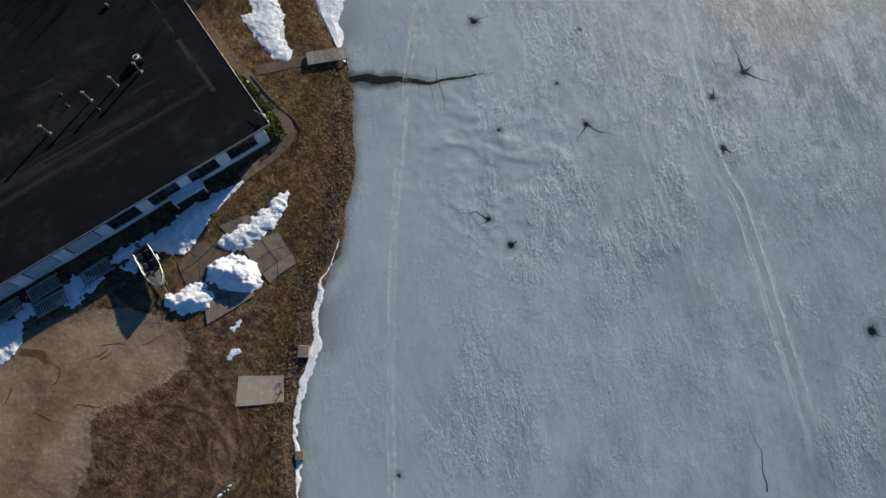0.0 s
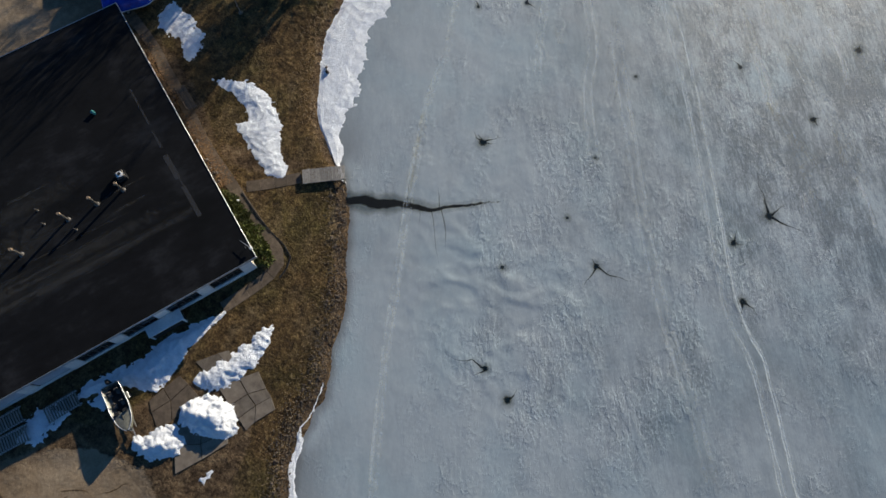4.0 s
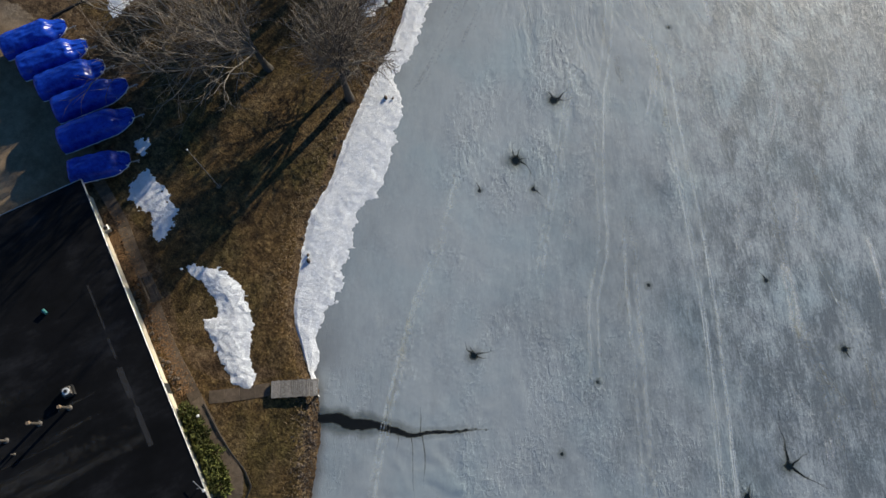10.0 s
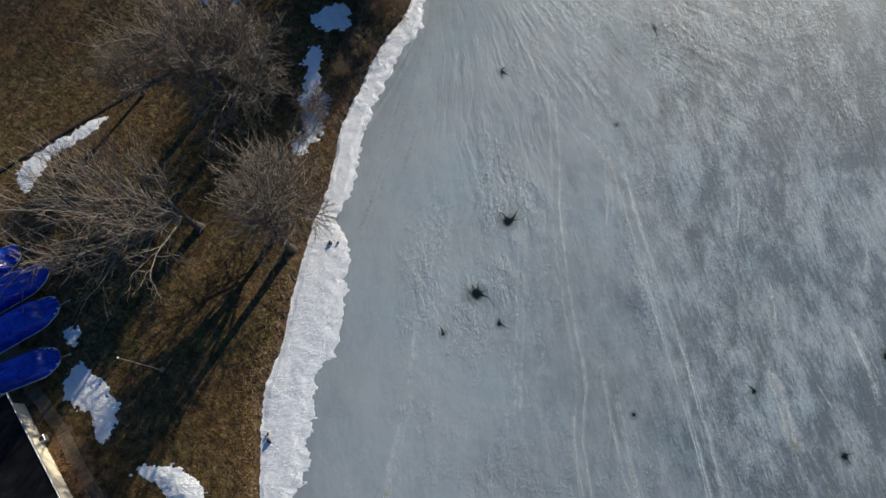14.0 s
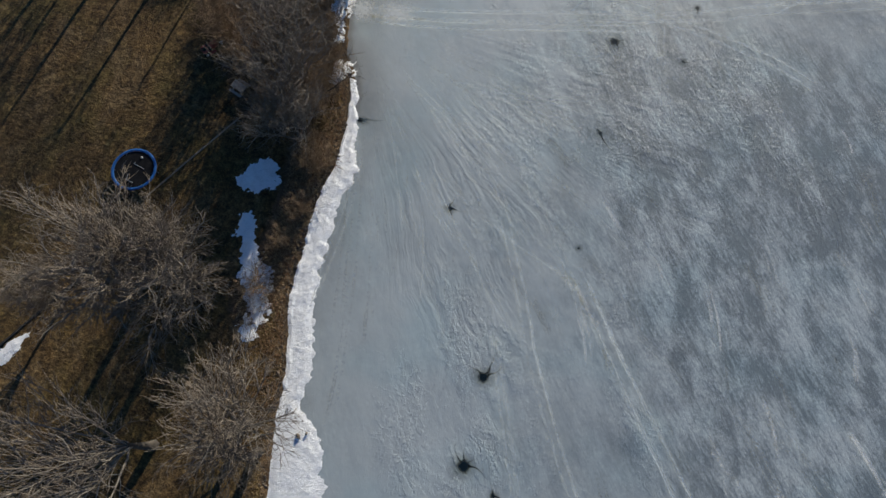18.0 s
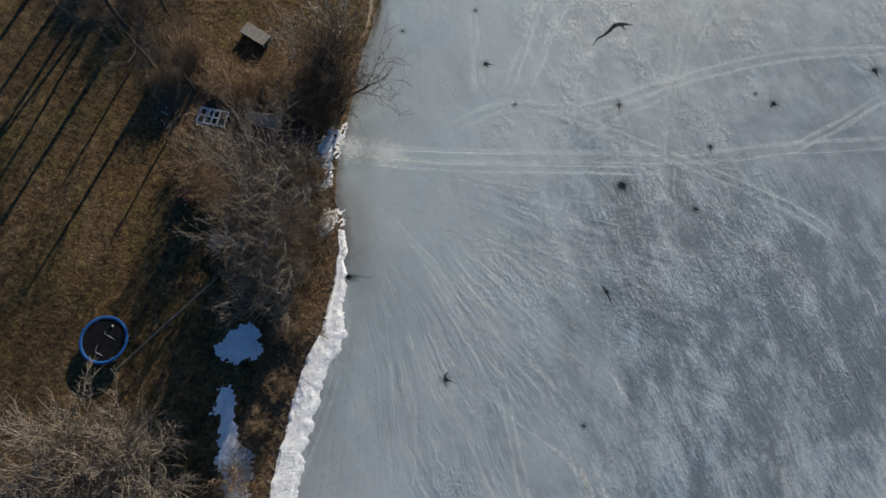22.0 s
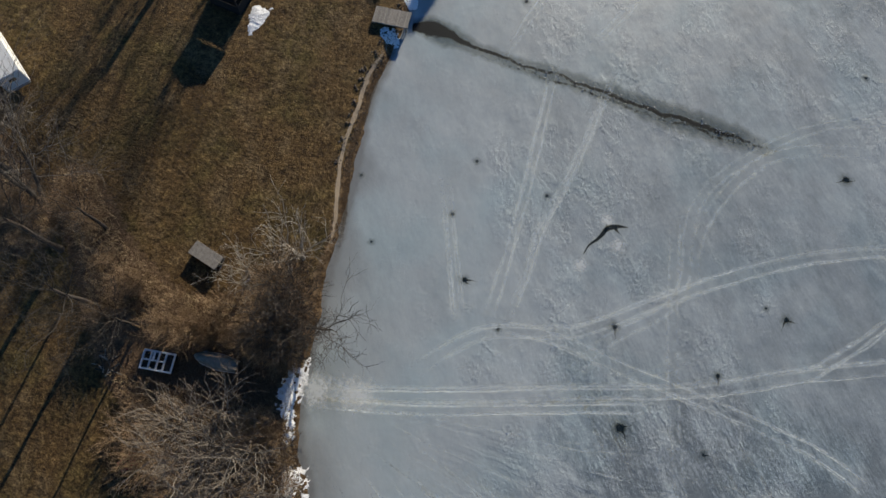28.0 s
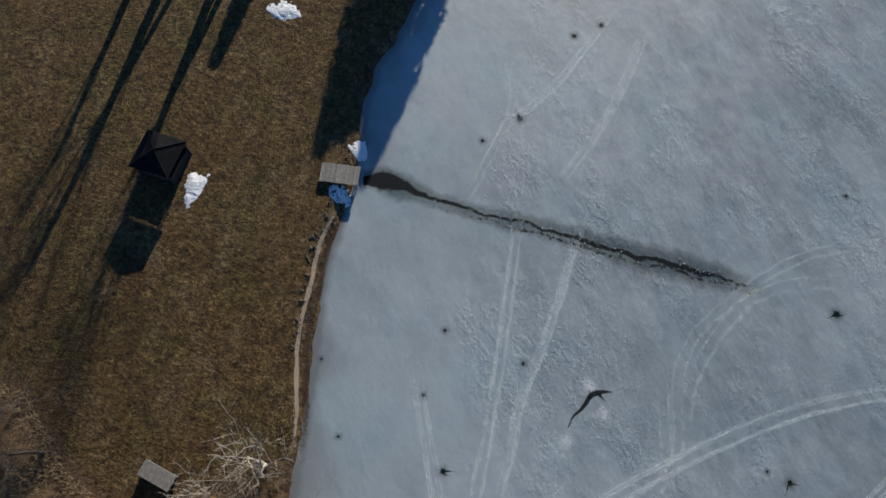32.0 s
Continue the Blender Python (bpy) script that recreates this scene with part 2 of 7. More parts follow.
def ground_material():
    """Dormant turf, with bare earth, old pavement and leaf litter by the mesh's own mask."""
    m, nt, b = tree_of("winter_ground")
    sep = nt.nodes.new("ShaderNodeSeparateColor")
    nt.links.new(attr(nt, "cover").outputs["Color"], sep.inputs[0])
    earth, paved, litter = sep.outputs[0], sep.outputs[1], sep.outputs[2]
    big = noise_node(nt, 0.16, 4, 0.6)
    mid = noise_node(nt, 1.1, 5, 0.65)
    fine = noise_node(nt, 5.5, 6, 0.82)
    blade = noise_node(nt, 34.0, 2, 0.7)
    clump = noise_node(nt, 2.3, 4, 0.62)
    g = calc(nt, "ADD", calc(nt, "MULTIPLY", mid, 0.28), calc(nt, "ADD", calc(nt, "MULTIPLY", fine, 0.47), calc(nt, "MULTIPLY", clump, 0.25)))
    grass = ramp(nt, g, [(0.40, (0.020, 0.012, 0.006)), (0.475, (0.076, 0.045, 0.018)), (0.545, (0.142, 0.086, 0.033)), (0.63, (0.29, 0.19, 0.082))])
    green = ramp(nt, g, [(0.40, (0.017, 0.013, 0.005)), (0.49, (0.072, 0.051, 0.017)), (0.62, (0.215, 0.16, 0.056))])
    col = mixed(nt, span(nt, big, 0.45, 0.65), grass, green)
    straw = ramp(nt, g, [(0.40, (0.034, 0.022, 0.011)), (0.49, (0.115, 0.077, 0.038)), (0.62, (0.32, 0.225, 0.118))])
    patchy = noise_node(nt, 0.42, 5, 0.68, (1.0, 0.55, 1), 20)
    col = mixed(nt, span(nt, patchy, 0.50, 0.66, 0.0, 0.8), col, straw)
    thatch = noise_node(nt, 3.1, 5, 0.7, (1.0, 0.6, 1), 35)
    col = mixed(nt, span(nt, thatch, 0.54, 0.70, 0.0, 0.85), col, (0.030, 0.019, 0.010))
    leaves = ramp(nt, calc(nt, "ADD", calc(nt, "MULTIPLY", fine, 0.6), calc(nt, "MULTIPLY", blade, 0.4)), [(0.34, (0.045, 0.028, 0.018)), (0.5, (0.115, 0.073, 0.043)), (0.66, (0.24, 0.16, 0.10))])
    col = mixed(nt, span(nt, calc(nt, "ADD", litter, calc(nt, "MULTIPLY", calc(nt, "SUBTRACT", mid, 0.5), 0.9)), 0.35, 0.6), col, leaves)
    soil = ramp(nt, calc(nt, "ADD", calc(nt, "MULTIPLY", mid, 0.55), calc(nt, "MULTIPLY", fine, 0.45)), [(0.40, (0.037, 0.022, 0.011)), (0.49, (0.102, 0.064, 0.034)), (0.56, (0.172, 0.112, 0.060)), (0.66, (0.28, 0.195, 0.11))])
    col = mixed(nt, span(nt, calc(nt, "ADD", earth, calc(nt, "MULTIPLY", calc(nt, "SUBTRACT", mid, 0.5), 0.8)), 0.36, 0.56), col, soil)
    old = ramp(nt, calc(nt, "ADD", calc(nt, "MULTIPLY", big, 0.5), calc(nt, "MULTIPLY", calc(nt, "ADD", mid, fine), 0.25)), [(0.40, (0.140, 0.093, 0.053)), (0.5, (0.225, 0.159, 0.098)), (0.6, (0.30, 0.224, 0.146))])
    col = mixed(nt, span(nt, calc(nt, "ADD", paved, calc(nt, "MULTIPLY", calc(nt, "SUBTRACT", calc(nt, "ADD", calc(nt, "MULTIPLY", big, 0.6), calc(nt, "MULTIPLY", mid, 0.4)), 0.5), 1.6)), 0.42, 0.52), col, old)
    nt.links.new(col, b.inputs["Base Color"])
    b.inputs["Roughness"].default_value = 0.95
    b.inputs["Specular IOR Level"].default_value = 0.2
    rougher = calc(nt, "SUBTRACT", 1.0, calc(nt, "MULTIPLY", paved, 0.85))
    bump(nt, b, calc(nt, "MULTIPLY", calc(nt, "ADD", calc(nt, "ADD", fine, calc(nt, "MULTIPLY", clump, 1.9)), calc(nt, "MULTIPLY", blade, 0.4)), rougher), 1.0, 0.15)
    return m


def snow_material():
    m, nt, b = tree_of("old_snow")
    big = noise_node(nt, 1.2, 4, 0.6)
    mid = noise_node(nt, 4.5, 5, 0.7, (1.0, 2.0, 1.0), 20)
    fine = noise_node(nt, 14.0, 4, 0.7)
    col = ramp(nt, calc(nt, "ADD", calc(nt, "MULTIPLY", big, 0.5), calc(nt, "MULTIPLY", mid, 0.5)), [(0.3, (0.60, 0.61, 0.62)), (0.5, (0.80, 0.81, 0.82)), (0.7, (0.90, 0.90, 0.91))])
    nt.links.new(col, b.inputs["Base Color"])
    b.inputs["Roughness"].default_value = 0.75
    bump(nt, b, calc(nt, "ADD", calc(nt, "MULTIPLY", fine, 0.4), mid), 0.9, 0.11)
    return m


def faded(name, col, rough, strength=1.0, grain=6.0, soft=(0.35, 0.6), spread=0.8, relief=0.0):
    """A stain or a skin of slush whose edge breaks up by its mesh's own mask."""
    m, nt, b = tree_of(name)
    mask = attr(nt, "mask").outputs["Fac"]
    n = noise_node(nt, grain, 4, 0.7)
    f = calc(nt, "ADD", mask, calc(nt, "MULTIPLY", calc(nt, "SUBTRACT", n, 0.5), spread))
    f = calc(nt, "MULTIPLY", span(nt, f, soft[0], soft[1]), strength)
    b.inputs["Base Color"].default_value = (*col, 1)
    b.inputs["Roughness"].default_value = rough
    b.inputs["Specular IOR Level"].default_value = 0.12
    nt.links.new(f, b.inputs["Alpha"])
    if relief:
        bump(nt, b, noise_node(nt, 4.5, 4, 0.65), relief, 0.10)
    return m


ICE = ice_material()
GROUND = ground_material()
SNOW = snow_material()
WATER = faded("open_water", (0.007, 0.012, 0.016), 0.15, 0.95, 5.0, (0.25, 0.75), 0.5)
HOLE = faded("hole_water", (0.006, 0.013, 0.018), 0.35, 1.0, 5.0, (0.16, 0.60), 0.32)
SEEP = faded("wet_ice", (0.022, 0.052, 0.076), 0.3, 0.75, 2.5, (0.1, 0.95), 0.5)
MUD = faded("churned_mud", (0.045, 0.029, 0.018), 0.8, 0.75, 3.0, (0.3, 0.9), 1.2)
DRY = faded("dry_silt", (0.24, 0.18, 0.12), 0.95, 0.42, 2.5, (0.3, 0.9), 1.2)
TRACK = faded("pressed_snow", (0.53, 0.588, 0.62), 0.7, 0.62, 1.7, (0.30, 0.95), 1.35, 0.9)
SAND = faded("bank_sand", (0.36, 0.285, 0.205), 0.95, 0.85, 2.2, (0.3, 0.75), 1.2, 0.6)
RIDGE = faded("ridge_water", (0.004, 0.006, 0.008), 0.6, 0.97, 2.4, (0.28, 0.66), 1.9)
SLUSH = faded("packed_snow", (0.58, 0.605, 0.62), 0.7, 0.68, 3.0, (0.38, 0.85), 1.7)
RUT = faded("worn_ice", (0.19, 0.215, 0.24), 0.45, 0.5, 3.5, (0.35, 0.95), 1.5)
BARK = plain("bark", (0.03, 0.025, 0.02), (0.10, 0.084, 0.068), 0.9, 8, stretch=(1, 1, 0.3))
LIMB = plain("limb_bark", (0.085, 0.072, 0.058), (0.315, 0.274, 0.225), 0.9, 2.2, bumps=0)
DARK_BARK = plain("dark_bark", (0.02, 0.016, 0.013), (0.07, 0.056, 0.045), 0.9, 8, bumps=0)
TWIG = plain("twig", (0.066, 0.052, 0.040), (0.248, 0.200, 0.154), 0.85, 3, bumps=0)
PALE_BARK = plain("pale_bark", (0.17, 0.15, 0.125), (0.42, 0.38, 0.32), 0.85, 5, bumps=0)
BRUSH = plain("brush_twig", (0.088, 0.055, 0.031), (0.335, 0.222, 0.124), 0.9, 3, bumps=0)
STONE = plain("shore_stone", (0.032, 0.024, 0.018), (0.165, 0.125, 0.092), 0.85, 5, bumps=0.4, vary=0.4)
CONCRETE = plain("old_concrete", (0.105, 0.08, 0.058), (0.235, 0.19, 0.14), 0.9, 1.5, bumps=0.3, vary=0.25)
DULL = plain("weathered_pipe", (0.05, 0.045, 0.04), (0.16, 0.14, 0.12), 0.6, 6, metal=0.3, bumps=0.1)
DIRTY = plain("dirty_flagstone", (0.06, 0.042, 0.028), (0.17, 0.125, 0.085), 0.95, 2.2, bumps=0.4, vary=0.3)
PALE_CONCRETE = plain("pale_concrete", (0.27, 0.22, 0.165), (0.42, 0.36, 0.28), 0.9, 1.5, bumps=0.2)
DECK = plain("weathered_board", (0.15, 0.135, 0.115), (0.34, 0.31, 0.27), 0.85, 4, bumps=0.25, vary=0.2)
WHITE = plain("white_paint", (0.60, 0.60, 0.58), (0.80, 0.80, 0.78), 0.5, 3, bumps=0.05)
# white toned down to grey-blue: the panels' recess shade is in this colour
PANEL = plain("recess_shaded_white", (0.30, 0.35, 0.41), (0.44, 0.49, 0.55), 0.6, 2, bumps=0.05)
CREAM = plain("cream_paint", (0.52, 0.46, 0.35), (0.70, 0.63, 0.49), 0.6, 2, bumps=0.08)
GLASS = plain("dark_glass", (0.012, 0.014, 0.017), (0.025, 0.028, 0.032), 0.08, 1, bumps=0)
METAL = plain("galvanised_metal", (0.35, 0.35, 0.35), (0.62, 0.62, 0.61), 0.4, 5, metal=0.8, bumps=0.05)
DARK = plain("dark_rubber", (0.018, 0.018, 0.018), (0.04, 0.04, 0.04), 0.8, 8, bumps=0.1)
BENCH_WOOD = plain("brown_bench_wood", (0.06, 0.042, 0.028), (0.17, 0.125, 0.085), 0.85, 4, bumps=0.2, vary=0.2)
BLACK_SHINGLE = plain("black_shingle", (0.004, 0.0042, 0.005), (0.012, 0.0125, 0.014), 0.85, 3, bumps=0.3, vary=0.15)
ICE_CHIP = plain("broken_ice", (0.10, 0.115, 0.125), (0.34, 0.365, 0.38), 0.4, 6)
BLUE_WRAP = plain("blue_shrink_wrap", (0.002, 0.016, 0.20), (0.007, 0.070, 0.52), 0.24, 1.6, bumps=0.7, grain=7)
BLUE_PAD = plain("blue_vinyl", (0.006, 0.06, 0.20), (0.02, 0.13, 0.36), 0.4, 4, bumps=0.05)
RED = plain("faded_red_paint", (0.20, 0.03, 0.02), (0.38, 0.07, 0.045), 0.5, 6)
HULL = plain("boat_aluminium", (0.30, 0.31, 0.29), (0.52, 0.52, 0.48), 0.42, 4, metal=0.5, bumps=0.1)
KHAKI = plain("khaki_gelcoat", (0.09, 0.088, 0.068), (0.22, 0.21, 0.165), 0.4, 4, bumps=0.08)
OLIVE = plain("faded_green_hull", (0.13, 0.135, 0.10), (0.30, 0.30, 0.24), 0.6, 3)
TEAL = plain("teal_plastic", (0.01, 0.10, 0.10), (0.02, 0.17, 0.17), 0.5, 6, bumps=0)
RUST = plain("rust_cap", (0.12, 0.075, 0.045), (0.34, 0.25, 0.165), 0.8, 9)
JUNIPER = plain("juniper", (0.026, 0.036, 0.008), (0.15, 0.16, 0.035), 0.9, 4, vary=0.25)
LEAF = plain("fallen_leaf", (0.10, 0.05, 0.022), (0.36, 0.20, 0.085), 0.8, 9, bumps=0, vary=0.3)
STRAW = plain("dead_stalks", (0.17, 0.115, 0.062), (0.42, 0.31, 0.18), 0.9, 3, bumps=0)


BLUE_WRAP.node_tree.nodes["Principled BSDF"].inputs["Specular IOR Level"].default_value = 0.32
for m in (BLACK_SHINGLE, DARK):
    m.node_tree.nodes["Principled BSDF"].inputs["Specular IOR Level"].default_value = 0.1


def roof_material():
    """Black roofing felt with dusty lap seams and worn streaks."""
    m, nt, b = tree_of("roofing_felt")
    big = noise_node(nt, 0.22, 5, 0.62)
    mid = noise_node(nt, 1.6, 5, 0.65, (1, 0.35, 1))
    grain = noise_node(nt, 30.0, 3, 0.7)
    f = calc(nt, "ADD", calc(nt, "MULTIPLY", big, 0.5), calc(nt, "ADD", calc(nt, "MULTIPLY", mid, 0.35), calc(nt, "MULTIPLY", grain, 0.15)))
    col = ramp(nt, f, [(0.40, (0.0014, 0.0016, 0.0021)), (0.52, (0.0042, 0.0045, 0.0054)), (0.66, (0.018, 0.0185, 0.0205))])
    nt.links.new(col, b.inputs["Base Color"])
    b.inputs["Roughness"].default_value = 0.85
    b.inputs["Specular IOR Level"].default_value = 0.15
    bump(nt, b, calc(nt, "ADD", grain, mid), 0.25, 0.02)
    return m


ROOFING = roof_material()
DUST = faded("roof_dust", (0.045, 0.044, 0.043), 0.9, 0.7, 2.2, (0.35, 1.0), 1.7)
SEAM = faded("seam_tape", (0.045, 0.045, 0.047), 0.8, 0.7, 3.0, (0.2, 0.5), 0.7)


# ---- geometry helpers ----
def thing(name, at=(0, 0, 0), turn=0.0, label="", category="", group="", kind=""):
    ob = new(name)
    ob.empty_display_size = 0.2
    ob.matrix_world = pose(*at, 0, 0, turn)
    return tagged(ob, label, category, group, kind)


def part(name, bm, material, parent=None, label=""):
    me = bpy.data.meshes.new(name)
    bm.to_mesh(me)
    bm.free()
    me.materials.append(material)
    ob = new(name, me)
    ob.parent = parent
    return tagged(ob, label)


def mesh_np(name, verts, quads, material, smooth=True, parent=None):
    """A mesh object from arrays of vertices and faces."""
    me = bpy.data.meshes.new(name)
    verts = np.asarray(verts, np.float32)
    quads = np.asarray(quads, np.int32)
    k = quads.shape[1]
    me.vertices.add(len(verts))
    me.vertices.foreach_set("co", verts.ravel())
    me.loops.add(quads.size)
    me.loops.foreach_set("vertex_index", quads.ravel())
    me.polygons.add(len(quads))
    me.polygons.foreach_set("loop_start", np.arange(0, quads.size, k, dtype=np.int32))
    me.polygons.foreach_set("use_smooth", np.full(len(quads), smooth))
    me.update(calc_edges=True)
    me.validate()
    me.materials.append(material)
    ob = new(name, me)
    ob.parent = parent
    return ob


def paint(ob, name, rgb):
    a = ob.data.attributes.new(name, "FLOAT_COLOR", "POINT")
    full = np.ones((len(rgb), 4), np.float32)
    full[:, :3] = rgb
    a.data.foreach_set("color", full.ravel())


def paint1(ob, name, v):
    a = ob.data.attributes.new(name, "FLOAT", "POINT")
    a.data.foreach_set("value", np.asarray(v, np.float32).ravel())


def grid_faces(nu, nv):
    i = np.arange(nu - 1)[:, None] * nv + np.arange(nv - 1)[None]
    return np.stack([i, i + nv, i + nv + 1, i + 1], -1).reshape(-1, 4)


def box(bm, x0, y0, z0, x1, y1, z1, bevel=0.0):
    r = bmesh.ops.create_cube(bm, size=1)
    vs = r["verts"]
    for v in vs:
        v.co = Vector(((x0 + x1) / 2 + v.co.x * (x1 - x0), (y0 + y1) / 2 + v.co.y * (y1 - y0), (z0 + z1) / 2 + v.co.z * (z1 - z0)))
    if bevel:
        bmesh.ops.bevel(bm, geom=list({e for v in vs for e in v.link_edges}), offset=bevel, segments=1, affect="EDGES")
    return bm


def boxed(*a, bevel=0.0):
    return box(bmesh.new(), *a, bevel=bevel)


def rod(bm, a, b, r0, r1=None, n=8):
    """A tapered rod from a to b."""
    a, b = Vector(a), Vector(b)
    d = b - a
    m = Matrix.Translation((a + b) / 2) @ d.to_track_quat("Z", "Y").to_matrix().to_4x4()
    bmesh.ops.create_cone(bm, cap_ends=True, segments=n, radius1=r0, radius2=r0 if r1 is None else r1, depth=d.length, matrix=m)
    return bm


def rods(*a, n=8):
    return rod(bmesh.new(), *a, n=n)


def hashed(i, j, seed):
    h = (i.astype(np.int64) * 374761393 + j.astype(np.int64) * 668265263 + seed * 982451653) & 0x7FFFFFFF
    h = ((h ^ (h >> 13)) * 1274126177) & 0x7FFFFFFF
    return ((h ^ (h >> 16)) & 0xFFFF) / 65535.0


def vnoise(x, y, scale, seed=0):
    u, v = np.asarray(x, float) / scale, np.asarray(y, float) / scale
    i, j = np.floor(u), np.floor(v)
    fu, fv = u - i, v - j
    fu, fv = fu * fu * (3 - 2 * fu), fv * fv * (3 - 2 * fv)
    a, b = hashed(i, j, seed), hashed(i + 1, j, seed)
    c, d = hashed(i, j + 1, seed), hashed(i + 1, j + 1, seed)
    return (a * (1 - fu) + b * fu) * (1 - fv) + (c * (1 - fu) + d * fu) * fv


def fbm(x, y, scale, seed=0, octaves=4, gain=0.5):
    out, amp, tot = 0.0, 1.0, 0.0
    x, y = np.asarray(x, float), np.asarray(y, float)
    x, y = 0.799 * x - 0.602 * y, 0.602 * x + 0.799 * y
    for k in range(octaves):
        out = out + amp * vnoise(x, y, scale / 2 ** k, seed + k * 17)
        x, y = 0.799 * x - 0.602 * y + 3.7, 0.602 * x + 0.799 * y - 1.9
        tot += amp
        amp *= gain
    return out / tot


def step(v, lo, hi):
    t = np.clip((np.asarray(v, float) - lo) / (hi - lo), 0, 1)
    return t * t * (3 - 2 * t)


def spline(pts, n=8, closed=False):
    """Points along a Catmull-Rom curve."""
    p = np.array(pts, float)
    k = len(p)
    out = []
    for i in range(k if closed else k - 1):
        if closed:
            a, b, c, d = p[(i - 1) % k], p[i], p[(i + 1) % k], p[(i + 2) % k]
        else:
            a, b, c, d = p[max(i - 1, 0)], p[i], p[i + 1], p[min(i + 2, k - 1)]
        for t in np.arange(n) / n:
            out.append(0.5 * (2 * b + (c - a) * t + (2 * a - 5 * b + 4 * c - d) * t * t + (3 * b - a - 3 * c + d) * t ** 3))
    if not closed:
        out.append(p[-1])
    return np.array(out)


def seg_dist(x, y, line, closed=False):
    """The distance of points from a line of points."""
    x, y = np.asarray(x, float), np.asarray(y, float)
    best = np.full(x.shape, 1e9)
    ends = np.roll(line, -1, 0) if closed else line[1:]
    for a, b in zip(line if closed else line[:-1], ends):
        d = b - a
        t = np.clip(((x - a[0]) * d[0] + (y - a[1]) * d[1]) / max(d @ d, 1e-9), 0, 1)
        best = np.minimum(best, (x - a[0] - t * d[0]) ** 2 + (y - a[1] - t * d[1]) ** 2)
    return np.sqrt(best)


def inside(x, y, line):
    """The signed distance inside a closed outline."""
    x, y = np.asarray(x, float), np.asarray(y, float)
    odd = np.zeros(x.shape, bool)
    for a, b in zip(line, np.roll(line, -1, 0)):
        cross = (a[1] > y) != (b[1] > y)
        with np.errstate(divide="ignore", invalid="ignore"):
            odd ^= cross & (x < (b[0] - a[0]) * (y - a[1]) / (b[1] - a[1]) + a[0])
    return np.where(odd, 1, -1) * seg_dist(x, y, line, True)


# ---- the lie of the land ----
SHORE = np.array([(40, -75), (8, -32), (-7.2, -10.6), (-10.6, -6.1), (-12.2, -2.6), (-13.5, 1.3), (-15.6, 4.9), (-16.2, 9.6), (-17.9, 13.2), (-19.4, 17.0), (-22.9, 22.1),
                  (-26.2, 26.4), (-29.6, 28.7), (-32.5, 30.8), (-35.6, 35.0), (-37.7, 38.8), (-38.6, 43), (-40.1, 46.5), (-41.9, 52.5), (-43.2, 58), (-45.4, 64), (-46.3, 69.7), (-46.8, 74.8),
                  (-46.6, 78.5), (-47.5, 83.8), (-48.7, 87.2), (-50.8, 90.4), (-52.5, 95.5), (-53.2, 101), (-54.3, 106), (-54.7, 111), (-55.7, 117.6), (-56.6, 125), (-56.4, 131),
                  (-56.3, 136), (-57.5, 141.5), (-57.3, 147.1), (-55.8, 152.5), (-54.5, 160), (-47, 185), (-20, 260)])
shore = spline(SHORE, 5)


def shore_x(y):
    return np.interp(y, shore[:, 1], shore[:, 0])


def inland(x, y):
    """Metres from the water's edge, more than 0 on land."""
    x, y = np.asarray(x, float), np.asarray(y, float)
    d = seg_dist(x, y, shore)
    return np.where(x < shore_x(y), d, -d) + (fbm(x, y, 1.6, 5, 3) - 0.5) * 0.7


def ground_z(x, y, d=None):
    x, y = np.asarray(x, float), np.asarray(y, float)
    d = inland(x, y) if d is None else d
    z = 0.62 * step(d, -0.3, 1.5) + 0.45 * step(d, 1.5, 40) - 0.5 * step(-d, 0.2, 1.5)
    z = z + (fbm(x, y, 5, 9, 4) - 0.5) * 0.12 * step(d, 0.5, 3) + (fbm(x, y, 0.9, 31, 3) - 0.5) * 0.10 * step(d, -0.2, 1.2)
    return np.where(d < -1.6, -0.5, z)


def gz(x, y):
    return float(ground_z(np.array([x]), np.array([y]))[0])


def stretched(lo, hi, pitch, far_lo, far_hi):
    """Grid lines, close in the middle and wider towards the horizon."""
    mid = np.arange(lo, hi + pitch / 2, pitch)
    out, s = [], pitch
    v = mid[-1]
    while v < far_hi:
        s *= 1.5
        v += s
        out.append(v)
    low, s, v = [], pitch, mid[0]
    while v > far_lo:
        s *= 1.5
        v -= s
        low.append(v)
    return np.concatenate([low[::-1], mid, out])


PAVED = [spline(p, 6, True) for p in (
    [(-38, -14), (-33, -7.5), (-28, -4.8), (-24.1, -3.9), (-22.0, -6.0), (-23.4, -10.4), (-26.0, -14.1), (-23, -19.5), (-24, -40), (-50, -40), (-46, -22)],
    [(-57, 28.5), (-60, 32), (-68, 36.5), (-76, 37.5), (-110, 30), (-115, -10), (-70, 5)])]
EARTH = [spline(p, 6, True) for p in (
    [(-36, -9), (-30, -3), (-27, 3), (-23, 5), (-19.5, 4), (-17.5, -1), (-14.6, -4.2), (-11.5, -10), (-6, -18), (-10, -40), (-45, -40)],
    [(-58, 29.5), (-55, 33), (-60, 39), (-68, 41), (-85, 41), (-85, 36), (-70, 34)],
    [(-30.5, 26), (-45, 21), (-53, 24.5), (-58, 28.5), (-50, 28.2), (-44, 25.8), (-36, 22)])]
